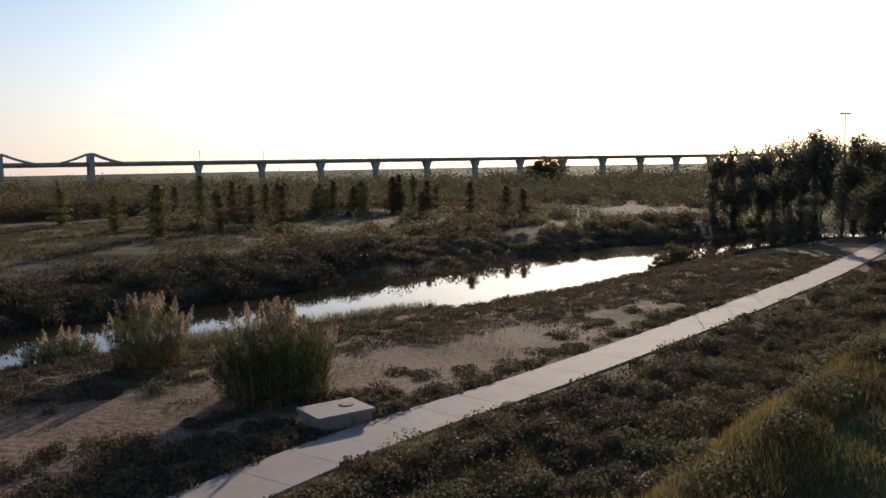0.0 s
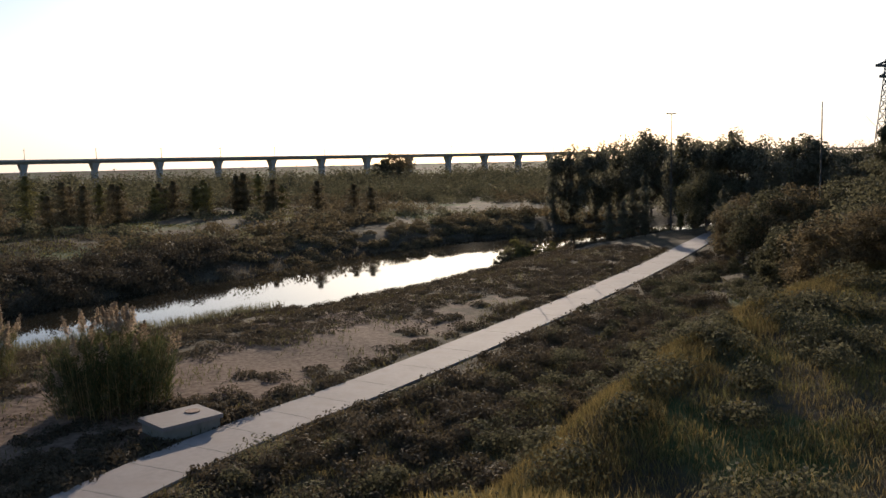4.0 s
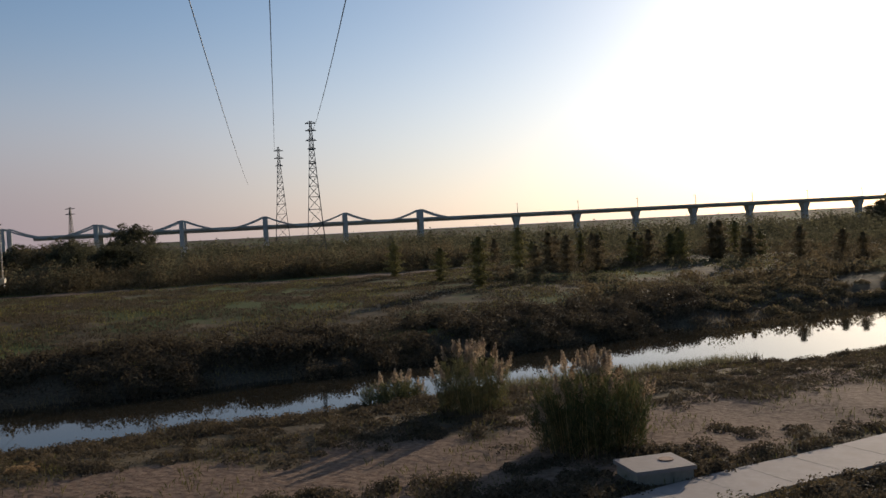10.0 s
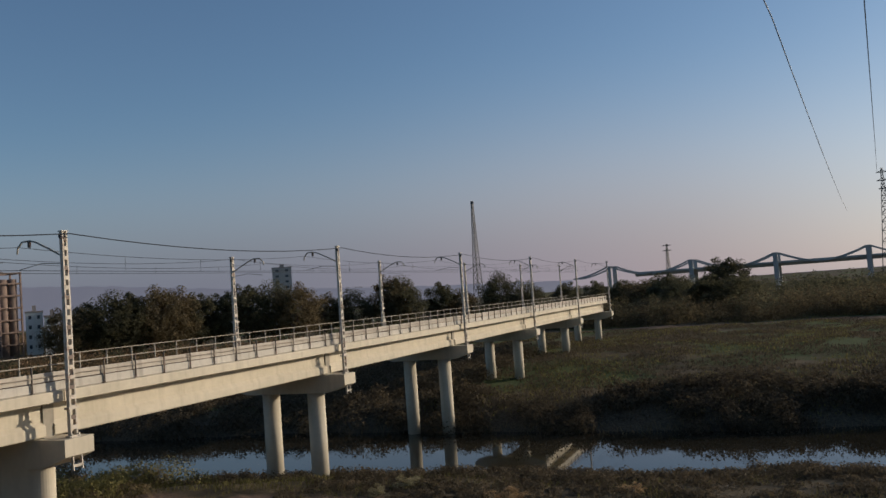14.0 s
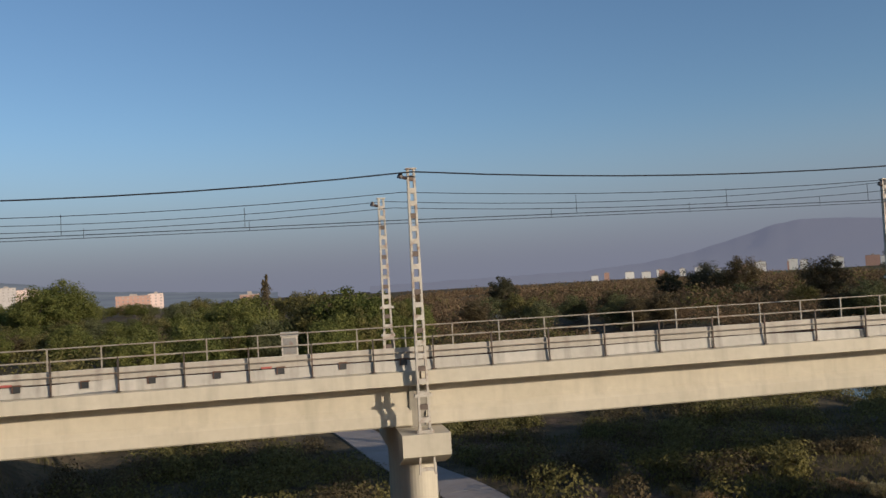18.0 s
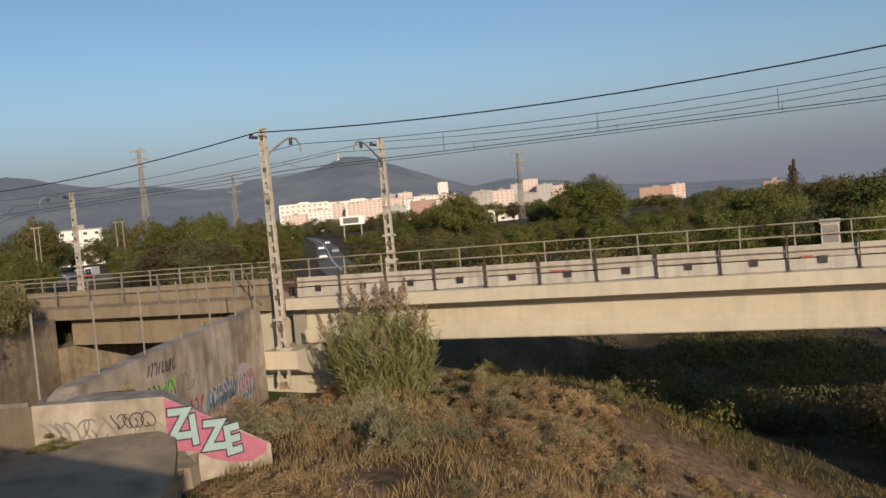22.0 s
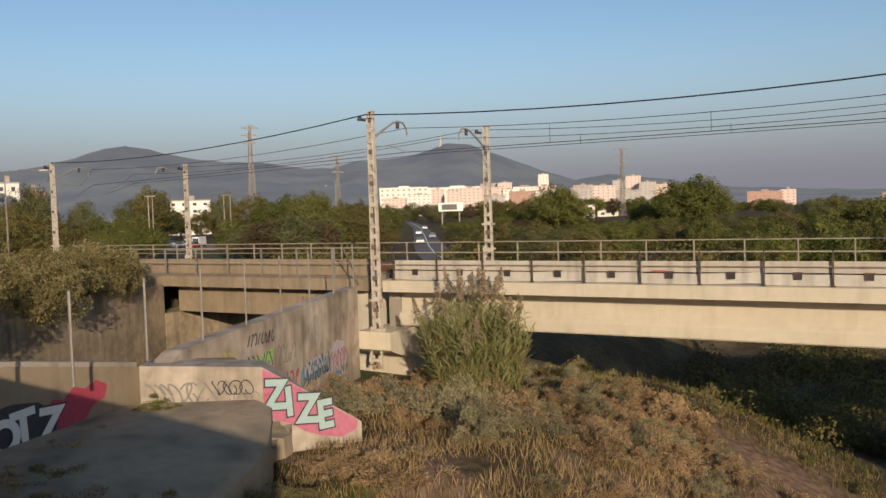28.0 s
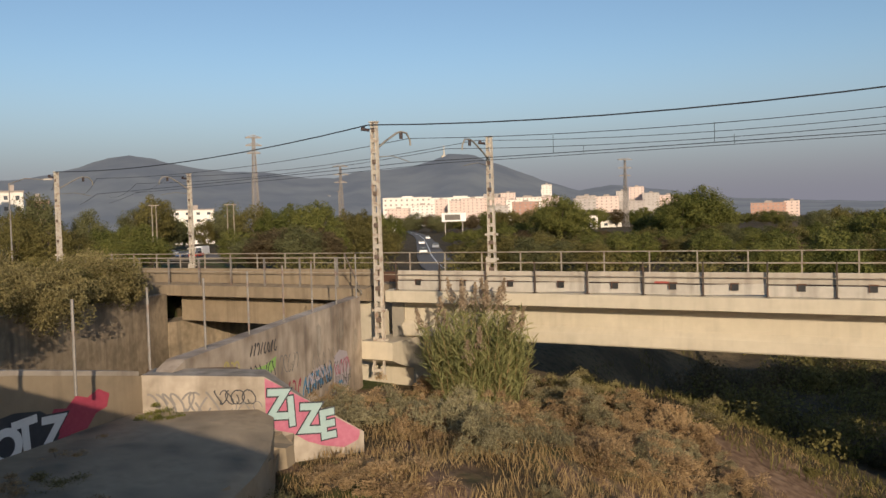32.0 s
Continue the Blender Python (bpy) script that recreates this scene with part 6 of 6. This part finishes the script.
# wing wall: blue and pale pieces low down, green further up, tags under the coping
for k, (t0, t1, z0, z1, mat, size, loops, width, what) in enumerate(((0.0, 0.42, 9.35, 9.3, GRAFFITI_BLUE, 0.34, 12, 0.13, "blue"), (0.02, 0.42, 9.3, 9.35, GRAFFITI_BLACK, 0.46, 11, 0.06, "black"), (0.05, 0.4, 9.5, 9.55, GRAFFITI_PALE, 0.26, 9, 0.08, "pale"), (0.44, 0.76, 9.1, 8.9, GRAFFITI_GREY, 0.55, 7, 0.07, "grey"), (0.46, 0.74, 9.3, 9.2, GRAFFITI_PINK, 0.32, 6, 0.07, "pink"), (0.4, 0.6, 8.4, 8.2, GRAFFITI_BLUE, 0.45, 4, 0.1, "blue"), (0.5, 0.75, 8.6, 8.3, GRAFFITI_BLACK, 0.4, 4, 0.04, "black"), (0.1, 0.5, 10.1, 10.0, GRAFFITI_GREY, 0.3, 5, 0.03, "grey"))):
    p, q = Vector((*WING[1], 0)), Vector((*WING[0], 0))
    stroke("graffiti_tag", p.lerp(q, t0), p.lerp(q, t1), z0, z1, 0, mat, what + " spray tag on the wing wall", 0.008 + 0.003 * k, seed=40 + k, loops=loops, size=size, width=width)
for k, (t0, t1, z, mat, size, loops, width, what) in enumerate(((0.46, 0.72, 11.5, GRAFFITI_BLACK, 0.2, 8, 0.06, "black"), (0.42, 0.7, 10.75, GRAFFITI_BLACK, 0.28, 7, 0.05, "black"), (0.26, 0.36, 11.1, GRAFFITI_YELLOW, 0.4, 4, 0.06, "yellow"), (0.74, 0.95, 10.6, GRAFFITI_GREY, 0.35, 5, 0.04, "grey"), (0.8, 0.98, 9.6, GRAFFITI_RED, 0.3, 3, 0.08, "red"))):
    p, q = Vector((*WING[2], 0)), Vector((*WING[1], 0))
    stroke("graffiti_tag", p.lerp(q, t0), p.lerp(q, t1), z, z - 0.15, 0, mat, what + " spray tag on the wing wall", 0.010 + 0.003 * k, seed=60 + k, loops=loops, size=size, width=width)
patch("graffiti_patch", on_wall(WING[2], WING[1], 0.42, 10.55, 0.006), [(0, 0), (0.3, 0.35), (1.0, 0.3), (1.8, 0.28), (2.7, 0.42), (2.6, 0.05), (1.6, -0.18), (0.8, -0.05)], GRAFFITI_GREEN, "green sprayed patch on the wing wall")
patch("graffiti_patch", on_wall(WING[1], WING[0], 0.46, 8.3, 0.004), [(0, 0), (0.1, 1.5), (0.9, 1.7), (2.1, 1.45), (2.6, 0.6), (1.9, -0.1)], GRAFFITI_PALE, "pale pinkish sprayed shape on the wing wall")
for k, (t0, z0, w, h) in enumerate(((0.56, 10.5, 0.9, 0.75), (0.2, 10.3, 0.7, 1.1), (0.85, 9.6, 0.6, 0.9))):
    patch("painted_patch", on_wall(WING[1], WING[0], t0, z0, 0.003), [(0, 0), (0.05, h), (w * 0.5, h * 1.08), (w, h * 0.9), (w * 0.9, 0.1), (w * 0.4, -0.12)], PALE_WALL, "painted-over pale patch on the wing wall")

# bushes that hang over the retaining wall
rng = np.random.RandomState(500)
HANGING = [leaf_mesh("bush", *(lambda p: (p, 0.06 * (0.6 + 0.8 * rng.rand(len(p)))))(crown_points(rng, 110, 170, 2.6, 1.5, 0, 0.2)[0]), m, rng, 1.7) for m in (KHAKI, OLIVE, KHAKI)]
for i in range(40):
    t = rng.rand() * 1.15
    back = rng.uniform(-0.3, 5.0)
    x, y = -38.6 + 12.4 * t - back * 0.93, 33.2 - 30 * t - back * 0.38
    if y > 30:
        continue
    p = BRIDGE @ Vector((x, y, 0))
    o = thing("bush", pose(p.x, p.y, 11.0 + 0.5 * rng.rand(), 0, 0, rng.rand() * 360), "dense dusty bush hanging over the retaining wall", "bush", "bushes on the wall", data=HANGING[i % 3])
    s = rng.uniform(0.75, 1.1)
    o.scale = (s, s, s)

# weeds that have grown over the apron and along the wall
for k, (x, y, z, sc) in enumerate(((-17.5, 14.6, 10.6, 0.55), (-16.6, 11.2, 10.45, 0.5), (-15.4, 10.4, 10.3, 0.6), (-14.2, 9.4, 10.15, 0.7), (-16.0, 9.4, 10.4, 0.6), (-13.2, 10.6, 10.05, 0.5), (-13.0, 8.6, 10.0, 0.7), (-17.0, 12.8, 10.55, 0.35), (-12.0, 13.0, 9.7, 0.6), (-12.6, 15.2, 9.6, 0.55), (-13.2, 16.4, 9.3, 0.6), (-12.6, 17.2, 9.1, 0.5), (-13.5, 17.9, 9.15, 0.35), (-13.2, 18.7, 9.1, 0.4), (-13.7, 17.0, 9.2, 0.4))):
    p = BRIDGE @ Vector((x, y, 0))
    o = set_shrub((GREEN_SHRUBS[0], SHRUBS[0], SHRUBS[2], SHRUBS[5])[0 if k == 0 else 1 + k % 3], pose(p.x, p.y, z, 0, 0, 77 * k), "low tangled weeds growing over the broken concrete", "weed", "weeds", "weeds on the apron")
    o.scale = (sc * 0.9, sc * 0.9, sc * 0.6)

rrng = random.Random(31)
for k in range(26):
    x, y = -15.1 + 3.2 * k / 26 + rrng.uniform(-0.2, 0.3), 16.6 - 7.5 * k / 26 + rrng.uniform(-0.3, 0.2)
    w = rrng.uniform(0.12, 0.4)
    me = Mesh().solid([(-w, -w * 0.6), (w * 0.7, -w * 0.8), (w, w * 0.3), (w * 0.2, w * 0.8), (-w * 0.8, w * 0.5)], -0.3, [w * rrng.uniform(0.3, 0.9) for _ in range(5)])
    p = BRIDGE @ Vector((x, y, 0))
    thing("rubble_piece", pose(p.x, p.y, 10.08 - 0.1 * rrng.random(), rrng.uniform(-12, 12), rrng.uniform(-12, 12), rrng.uniform(0, 360)), "broken lump of grey concrete at the apron's edge", "rubble", "rubble", data=me.done("rubble_piece", APRON))

# masts of the approach line
side_mast = lattice_mast(11.5, 20.0, True, 1)
side_mast.matrix_basis = here(-58.0, 41.0, 11.3)
side_mast2 = lattice_mast(11.5, 20.0, True, -1)
side_mast2.matrix_basis = here(-54.8, 51.0, 11.3)

# ---------- overhead power lines ----------
for a, b, za, zb in ((bearing(33.1, 470), bearing(36.3, 90), 42, 40.3), (bearing(31.35, 470), bearing(31.1, 90), 60, 40.1), (bearing(29.0, 358), bearing(26.1, 90), 55, 39.8)):
    far, mid = Vector((a.x, a.y, za)), Vector((b.x, b.y, zb))
    end = mid + (mid - far) * 0.55
    end.z = 36
    wire("power_line", [far, mid, end], 0.06, "dark power line slung from the pylons overhead", 2.0, "power lines", 14)

# ---------- poles on the near bank ----------
def light_mast(at, h, head, label):
    m = thing("light_mast", at, label, "lamp post", "tall poles")
    part("pole", Mesh().tube([(0, 0, 0), (0, 0, h)], 0.16, 8, 0.07), DARK_STEEL, m)
    if head:
        part("head", Mesh().tube([(-1.0, 0, h), (1.0, 0, h)], 0.12, 8), DARK_STEEL, m)
    return m


light_mast(on_ground(-24.8, 170), 22.4, True, "tall thin light mast rising from the trees")
light_mast(on_ground(-33.6, 130), 16.5, False, "thin dark pole above the trees")
light_mast(on_ground(-38.6, 120), 14, False, "thin dark pole above the trees")
pylon(on_ground(-37.1, 150, 20), 21.0, 3, [(20, 3.0), (18.4, 2.0)], "small lattice pylon behind a conifer", DARK_STEEL, 0.45)

# thin pale street lamps among the trees on the town side
for az, el, d in ((176.2, 1.35, 165), (175.95, 1.35, 168), (171.6, 1.3, 185), (171.2, 1.3, 188), (162.2, 2.2, 300), (164.4, 2.0, 320)):
    at = on_ground(az, d)
    post = thing("street_lamp", at, "thin pale street lamp standing among the trees", "street lamp", "street lamps")
    h = 15.5 + d * math.tan(radians(el)) - at.translation.z
    part("pole", Mesh().tube([(0, 0, 0), (0, 0, h)], 0.13, 6, 0.08), TOP_RAIL, post)
    part("head", Mesh().box(-0.55, 0.55, -0.15, 0.15, h, h + 0.16), TOP_RAIL, post)

# the chamber by the footpath
box = thing("concrete_chamber", pose(-5.75, 43.45, 2.3, 0, 0, 35), "flat square concrete chamber with a round manhole cover", "chamber")
part("body", Mesh().solid([(-1.5, -1.15), (1.5, -1.15), (1.5, 1.15), (-1.5, 1.15)], 0, 0.72), DARK_CONCRETE, box)
part("lid_slab", Mesh().solid([(-1.62, -1.27), (1.62, -1.27), (1.62, 1.27), (-1.62, 1.27)], 0.72, 0.92), PATH, box)
part("manhole_cover", Mesh().tube([(0.75, 0.2, 0.92), (0.75, 0.2, 0.97)], 0.38, 20), RUST, box)

# stakes of young trees beside the footpath
for x, y in ((25.6, 79.5), (30.2, 85.2), (35.2, 91.4), (21.5, 74.2)):
    s = thing("sapling", stand(x, y), "thin leaning sapling tied to a stake by the footpath", "sapling", "saplings")
    part("stake", Mesh().tube([(0, 0, 0), (0.25, 0.1, 2.4)], 0.035, 5), BARK, s)
    rng = np.random.RandomState(int(x))
    for k in range(6):
        a, z = rng.rand() * 6.3, 1.3 + 0.2 * k
        part("branch", Mesh().tube([(0.1 * z, 0.04 * z, z), (0.1 * z + 0.25 * math.cos(a), 0.04 * z + 0.25 * math.sin(a), z + 0.5)], 0.014, 4, 0.005), BARK, s)

# joints of the footpath
for i in range(6, len(FOOTPATH_FINE) - 20, 3):
    a, b = FOOTPATH_FINE[i], FOOTPATH_FINE[i + 1]
    w = (b - a).normalized()
    sd = Vector((w.y, -w.x, 0)) * (FOOTPATH_HALF - 0.02)
    part("joint", Mesh().bar(a - sd + Vector((0, 0, 2.563)), a + sd + Vector((0, 0, 2.563)), 0.05, 0.006), DARK_CONCRETE, FOOTPATH_OBJECT)

# ---------- buildings far off ----------
WHITE_WALL = material("white plastered walls", (0.62, 0.58, 0.52), (0.76, 0.72, 0.66), 0.2, 0.9, each=0.5)
BRICK_WALL = material("brick-red plastered walls", (0.33, 0.19, 0.145), (0.44, 0.27, 0.21), 0.2, 0.9, each=0.5)
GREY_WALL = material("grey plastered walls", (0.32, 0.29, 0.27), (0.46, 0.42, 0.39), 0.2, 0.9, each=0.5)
ROOF = material("flat roofs", (0.25, 0.22, 0.20), (0.38, 0.32, 0.28), 0.3, 0.9)
# far windows get a paler colour that stands in for haze
HAZY_PANE = material("window panes lightened for haze", (0.20, 0.18, 0.17), (0.34, 0.31, 0.29), 0.5, 0.7, bump=0, each=0.6)
PANE = material("window panes", (0.04, 0.05, 0.06), (0.08, 0.09, 0.11), 0.5, 0.15, bump=0)


def building(az0, az1, el, dist, floor_z, depth, mat, label, storeys=None, bays=None, group="town buildings"):
    """A block whose front spans two angles and whose roof reaches an elevation."""
    a, b = bearing(az0, dist), bearing(az1, dist)
    mid = (a + b) / 2
    w = (b - a).length
    h = 15.5 + dist * math.tan(radians(el)) - floor_z
    t = thing("building", pose(mid.x, mid.y, floor_z, 0, 0, math.degrees(math.atan2(b.y - a.y, b.x - a.x))), label, "building", group)
    part("wall", Mesh().box(-w / 2, w / 2, -depth, 0, 0, h).box(-w / 2, w / 2, -depth, 0, h + 0.01, h + 0.02), mat, t)
    part("roof", Mesh().box(-w / 2 - 0.2, w / 2 + 0.2, -depth - 0.2, 0.2, h + 0.02, h + 0.5).box(-w * 0.1, w * 0.12, -depth * 0.7, -depth * 0.3, h + 0.5, h + 0.6 + min(1.8, h * 0.12)), ROOF if w < 40 else mat, t)
    st, by = storeys or max(1, int(h / 3.1)), bays or max(2, int(w / 4.5))
    by = min(by, 12)
    lo = max(0, st - 5)
    if dist < 1300:
        pane = Mesh().box(-w / by * 0.17, w / by * 0.17, 0, 0.06, 0, h / st * 0.38).done("window", HAZY_PANE if dist > 600 else PANE)
        for s in range(lo, st):
            for k in range(by):
                part("window", pane, PANE, t, at=pose(-w / 2 + w * (k + 0.5) / by, -depth - 0.06, h * (s + 0.32) / st))
    return t


TOWN = "sunlit white apartment block in the distant town"
rng = np.random.RandomState(590)
PINK_WALL = material("pinkish plastered walls", (0.52, 0.40, 0.35), (0.66, 0.52, 0.46), 0.2, 0.9, each=0.5)
building(161.4, 158.3, 1.42, 1180, 8, 40, WHITE_WALL, "long low white commercial building in the distant town", 6, 9)
building(158.5, 154.2, 1.35, 1260, 8, 40, WHITE_WALL, "long low white commercial building in the distant town", 6, 9)
for a0, a1, top, far in ((161.2, 151.2, 1.15, 1000), (156.0, 151.3, 1.5, 1150), (148.7, 143.0, 1.55, 1150), (148.9, 144.5, 1.15, 1000)):
    a = a0
    while a > a1:
        w = rng.uniform(0.7, 1.7)
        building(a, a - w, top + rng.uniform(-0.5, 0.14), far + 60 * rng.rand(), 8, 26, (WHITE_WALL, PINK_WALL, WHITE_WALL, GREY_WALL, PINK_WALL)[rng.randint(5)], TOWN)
        a -= w + rng.uniform(-0.1, 0.15)
building(150.95, 150.3, 2.02, 1200, 8, 20, WHITE_WALL, "slim white tower block in the distant town")
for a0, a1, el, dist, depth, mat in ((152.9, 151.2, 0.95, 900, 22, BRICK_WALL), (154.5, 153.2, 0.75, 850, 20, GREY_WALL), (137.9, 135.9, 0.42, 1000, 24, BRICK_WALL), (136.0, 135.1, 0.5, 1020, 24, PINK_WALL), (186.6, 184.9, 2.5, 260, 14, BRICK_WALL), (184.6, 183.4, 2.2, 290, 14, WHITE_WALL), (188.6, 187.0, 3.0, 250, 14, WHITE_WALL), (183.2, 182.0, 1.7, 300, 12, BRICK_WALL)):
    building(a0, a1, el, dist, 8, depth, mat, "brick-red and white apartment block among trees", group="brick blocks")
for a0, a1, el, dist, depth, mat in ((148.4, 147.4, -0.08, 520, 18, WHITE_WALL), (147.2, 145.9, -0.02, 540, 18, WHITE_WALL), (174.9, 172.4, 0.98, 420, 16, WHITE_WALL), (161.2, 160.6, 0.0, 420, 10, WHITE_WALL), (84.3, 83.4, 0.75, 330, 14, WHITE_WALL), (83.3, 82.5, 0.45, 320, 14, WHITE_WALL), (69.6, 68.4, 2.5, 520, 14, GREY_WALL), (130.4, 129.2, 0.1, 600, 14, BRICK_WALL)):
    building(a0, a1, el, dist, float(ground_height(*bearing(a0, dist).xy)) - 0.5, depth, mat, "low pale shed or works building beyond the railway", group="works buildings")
rng = np.random.RandomState(600)
for i in range(22):
    az = 87.5 + 0.95 * i + 0.3 * rng.normal()
    building(az, az - rng.uniform(0.25, 0.8), 0.05 + 0.2 * rng.rand() + 0.15 * (i < 12), 1500, 8, 14, WHITE_WALL if i % 4 else BRICK_WALL, "tiny pale house at the foot of the hills", group="hillside houses")
for i in range(14):
    az = 152 + 1.9 * i + 0.6 * rng.normal()
    building(az, az - rng.uniform(0.12, 0.35), 1.72 + 0.08 * rng.rand(), 2600, 74, 12, WHITE_WALL, "tiny pale house on the wooded hillside", group="hillside houses")

# the bare concrete tower works
tw = thing("industrial_tower", on_ground(85.35, 280, 20), "tall rusty frame tower with tanks inside, beyond the railway", "tower")
TANK = material("rusty tanks", (0.13, 0.085, 0.065), (0.24, 0.165, 0.125), 0.6, 0.8, streak=0.5)
for sx in (-1, 1):
    for sy in (-1, 1):
        part("column", Mesh().box(sx * 4.2 - 0.3, sx * 4.2 + 0.3, sy * 4.2 - 0.3, sy * 4.2 + 0.3, 0, 27.2), TANK, tw)
        part("tank", Mesh().tube([(sx * 1.9, sy * 1.9, 2), (sx * 1.9, sy * 1.9, 25.5)], 1.75, 16), TANK, tw, smooth=True)
for z in (3, 6.5, 10, 13.5, 17, 20.5, 24, 27):
    part("ring_beam", Mesh().box(-4.6, 4.6, -4.5, -4.1, z, z + 0.5).box(-4.6, 4.6, 4.1, 4.5, z, z + 0.5).box(-4.5, -4.1, -4.1, 4.1, z, z + 0.5).box(4.1, 4.5, -4.1, 4.1, z, z + 0.4), TANK, tw)

tw.scale = (0.74, 0.74, 1.0)

# pylons behind the town side
PALE = [(169.75, 5.75, 300, 14), (164.2, 3.75, 480, 20), (145.6, 3.6, 520, 30), (85.9, 3.9, 700, 0)]
for az, el, dist, turn in PALE:
    p = bearing(az, dist)
    h = 15.5 + dist * math.tan(radians(el)) - float(ground_height(p.x, p.y))
    pylon(on_ground(az, dist, turn + az), h, 2.2, [(h - 0.6, 2.9 * dist / 320), (h - 3.4 * dist / 320, 2.9 * dist / 320), (h - 6.2 * dist / 320, 2.4 * dist / 320)], "slim lattice power pylon beyond the railway", STEEL, 0.8)

# highway, billboard and cars
ASPHALT = material("worn asphalt", (0.10, 0.09, 0.08), (0.16, 0.143, 0.125), 1.0, 0.85)
WHITE_PAINT = material("white road paint", (0.6, 0.6, 0.58), (0.75, 0.75, 0.72), 1, 0.7)
ribbon("road", HIGHWAY, 3.1, 7.95, ASPHALT, "grey highway that runs away towards the town", "road", thick=0.4)
ribbon("road_marking", HIGHWAY, 0.15, 7.96, WHITE_PAINT, "white centre line of the highway", "road marking")
bb = thing("billboard", on_ground(156.85, 350, 156.85, 1.0), "white billboard on posts beside the highway", "billboard")
part("panel", Mesh().box(-4.9, 4.9, -0.2, 0.2, 7.6, 11.1), WHITE_PAINT, bb)
part("picture", Mesh().box(-3.6, 2.6, 0.2, 0.24, 8.2, 10.4).box(-3.6, 2.6, -0.24, -0.2, 8.2, 10.4), ASPHALT, bb)
for x in (-3.5, 3.5):
    part("post", Mesh().box(x - 0.2, x + 0.2, -0.2, 0.2, 0, 7.6), STEEL, bb)


def car(at, paint, label, van=False):
    c = thing("car", at, label, "car", "cars on the road")
    h = 2.3 if van else 1.0
    part("body", Mesh().extrude([(-0.85, 0.35), (-0.88, 0.75), (-0.8, h if van else 0.95), (0.8, h if van else 0.95), (0.88, 0.75), (0.85, 0.35)], -2.2, 2.2), paint, c)
    if not van:
        part("cabin", Mesh().solid([(-1.5, -0.72), (0.9, -0.72), (0.9, 0.72), (-1.5, 0.72)], 0.95, 1.45), PANE, c)
    else:
        part("windscreen", Mesh().box(2.2, 2.24, -0.7, 0.7, 1.2, 2.0), PANE, c)
    for x in (-1.35, 1.35):
        for y in (-0.8, 0.8):
            part("wheel", Mesh().tube([(x, y - 0.1, 0.32), (x, y + 0.1, 0.32)], 0.32, 12), DARK_STEEL, c)
    return c


plant(far_trees, [(143 + 0.62 * i + 0.2 * rng.normal(), 0.15 + 0.45 * rng.rand(), 480 + 160 * rng.rand()) for i in range(32)], 19, 1.6)
plant(far_trees, [(126 + 0.9 * i + 0.3 * rng.normal(), -0.1 + 0.35 * rng.rand(), 380 + 160 * rng.rand()) for i in range(20)], 20, 1.6)
for k in far_trees:
    drop(k[0])
PAINTS = [material("car paint " + n, c, tuple(v * 1.15 for v in c), 1, 0.25, bump=0) for n, c in (("white", (0.65, 0.65, 0.65)), ("grey", (0.2, 0.22, 0.25)), ("red", (0.4, 0.03, 0.03)), ("blue", (0.06, 0.1, 0.2)))]
for az, d, k, van in ((173.2, 215, 0, True), (173.9, 220, 1, False), (174.4, 210, 3, False), (174.9, 222, 0, False), (173.6, 205, 2, False), (175.3, 214, 1, False)):
    p = bearing(az, d)
    car(pose(p.x, p.y, 8.4, 0, 0, 60), PAINTS[k], ("white van" if van else ("white", "grey", "red", "dark blue")[k] + " car") + " standing on the road beyond the bridge", van)
lot = bearing(174.2, 214)
yard = new("road_yard", Mesh().solid([(-14, -14), (14, -14), (14, 14), (-14, 14)], -1, 0.3).done("road_yard", ASPHALT))
yard.matrix_basis = pose(lot.x, lot.y, 8.1, 0, 0, 60)
tagged(yard, "asphalt junction beside the railway", "road", kind="structure")
for az, d, k in ((159.0, 190, 0), (158.15, 225, 1), (159.05, 262, 0), (158.6, 330, 0)):
    p = bearing(az, d)
    car(pose(p.x, p.y, 7.96, 0, 0, az + 90), PAINTS[k], ("white", "grey")[k] + " car on the highway")

# a trackside cabinet on the far edge of the deck
cab = thing("trackside_cabinet", here(-0.3, 43.55, 12.36) @ Matrix.Scale(0.8, 4), "pale grey trackside cabinet on the bridge deck", "cabinet")
part("body", Mesh().box(-0.5, 0.5, -0.3, 0.3, 0.15, 1.35), PALE_STEEL, cab)
part("roof", Mesh().extrude([(-0.38, 1.352), (0.38, 1.352), (0.38, 1.42), (0, 1.6), (-0.38, 1.42)], -0.56, 0.56), PALE_STEEL, cab)
for x in (-0.42, 0.42):
    part("leg", Mesh().box(x - 0.05, x + 0.05, -0.25, 0.25, 0, 0.15), DARK_STEEL, cab)
part("door", Mesh().box(-0.4, 0.4, -0.33, -0.3, 0.25, 1.25), STEEL, cab)

# a street lamp by the brick blocks
lamp = thing("street_lamp", on_ground(184.2, 120), "pale street lamp with a long curved arm", "street lamp")
part("pole", Mesh().tube([(0, 0, 0), (0, 0, 12.4)], 0.12, 8, 0.07), STEEL, lamp)
part("arm", Mesh().tube([(0, 0, 12.3), (-1.8, 1.2, 12.9), (-4, 2.6, 12.7)], 0.06, 6), STEEL, lamp)
part("head", Mesh().box(-5, -4, 2.4, 2.9, 12.6, 12.8), STEEL, lamp)

# the structure that the camera stands on
own = new("viewing_structure", Mesh().box(0.55, 90, 0.42, 7, 4, 15.25).done("viewing_structure", OLD_CONCRETE))
own.matrix_basis = pose(0, 0, 0, 0, 0, 294.5)
tagged(own, "plain concrete structure behind the viewpoint", "wall", kind="structure")
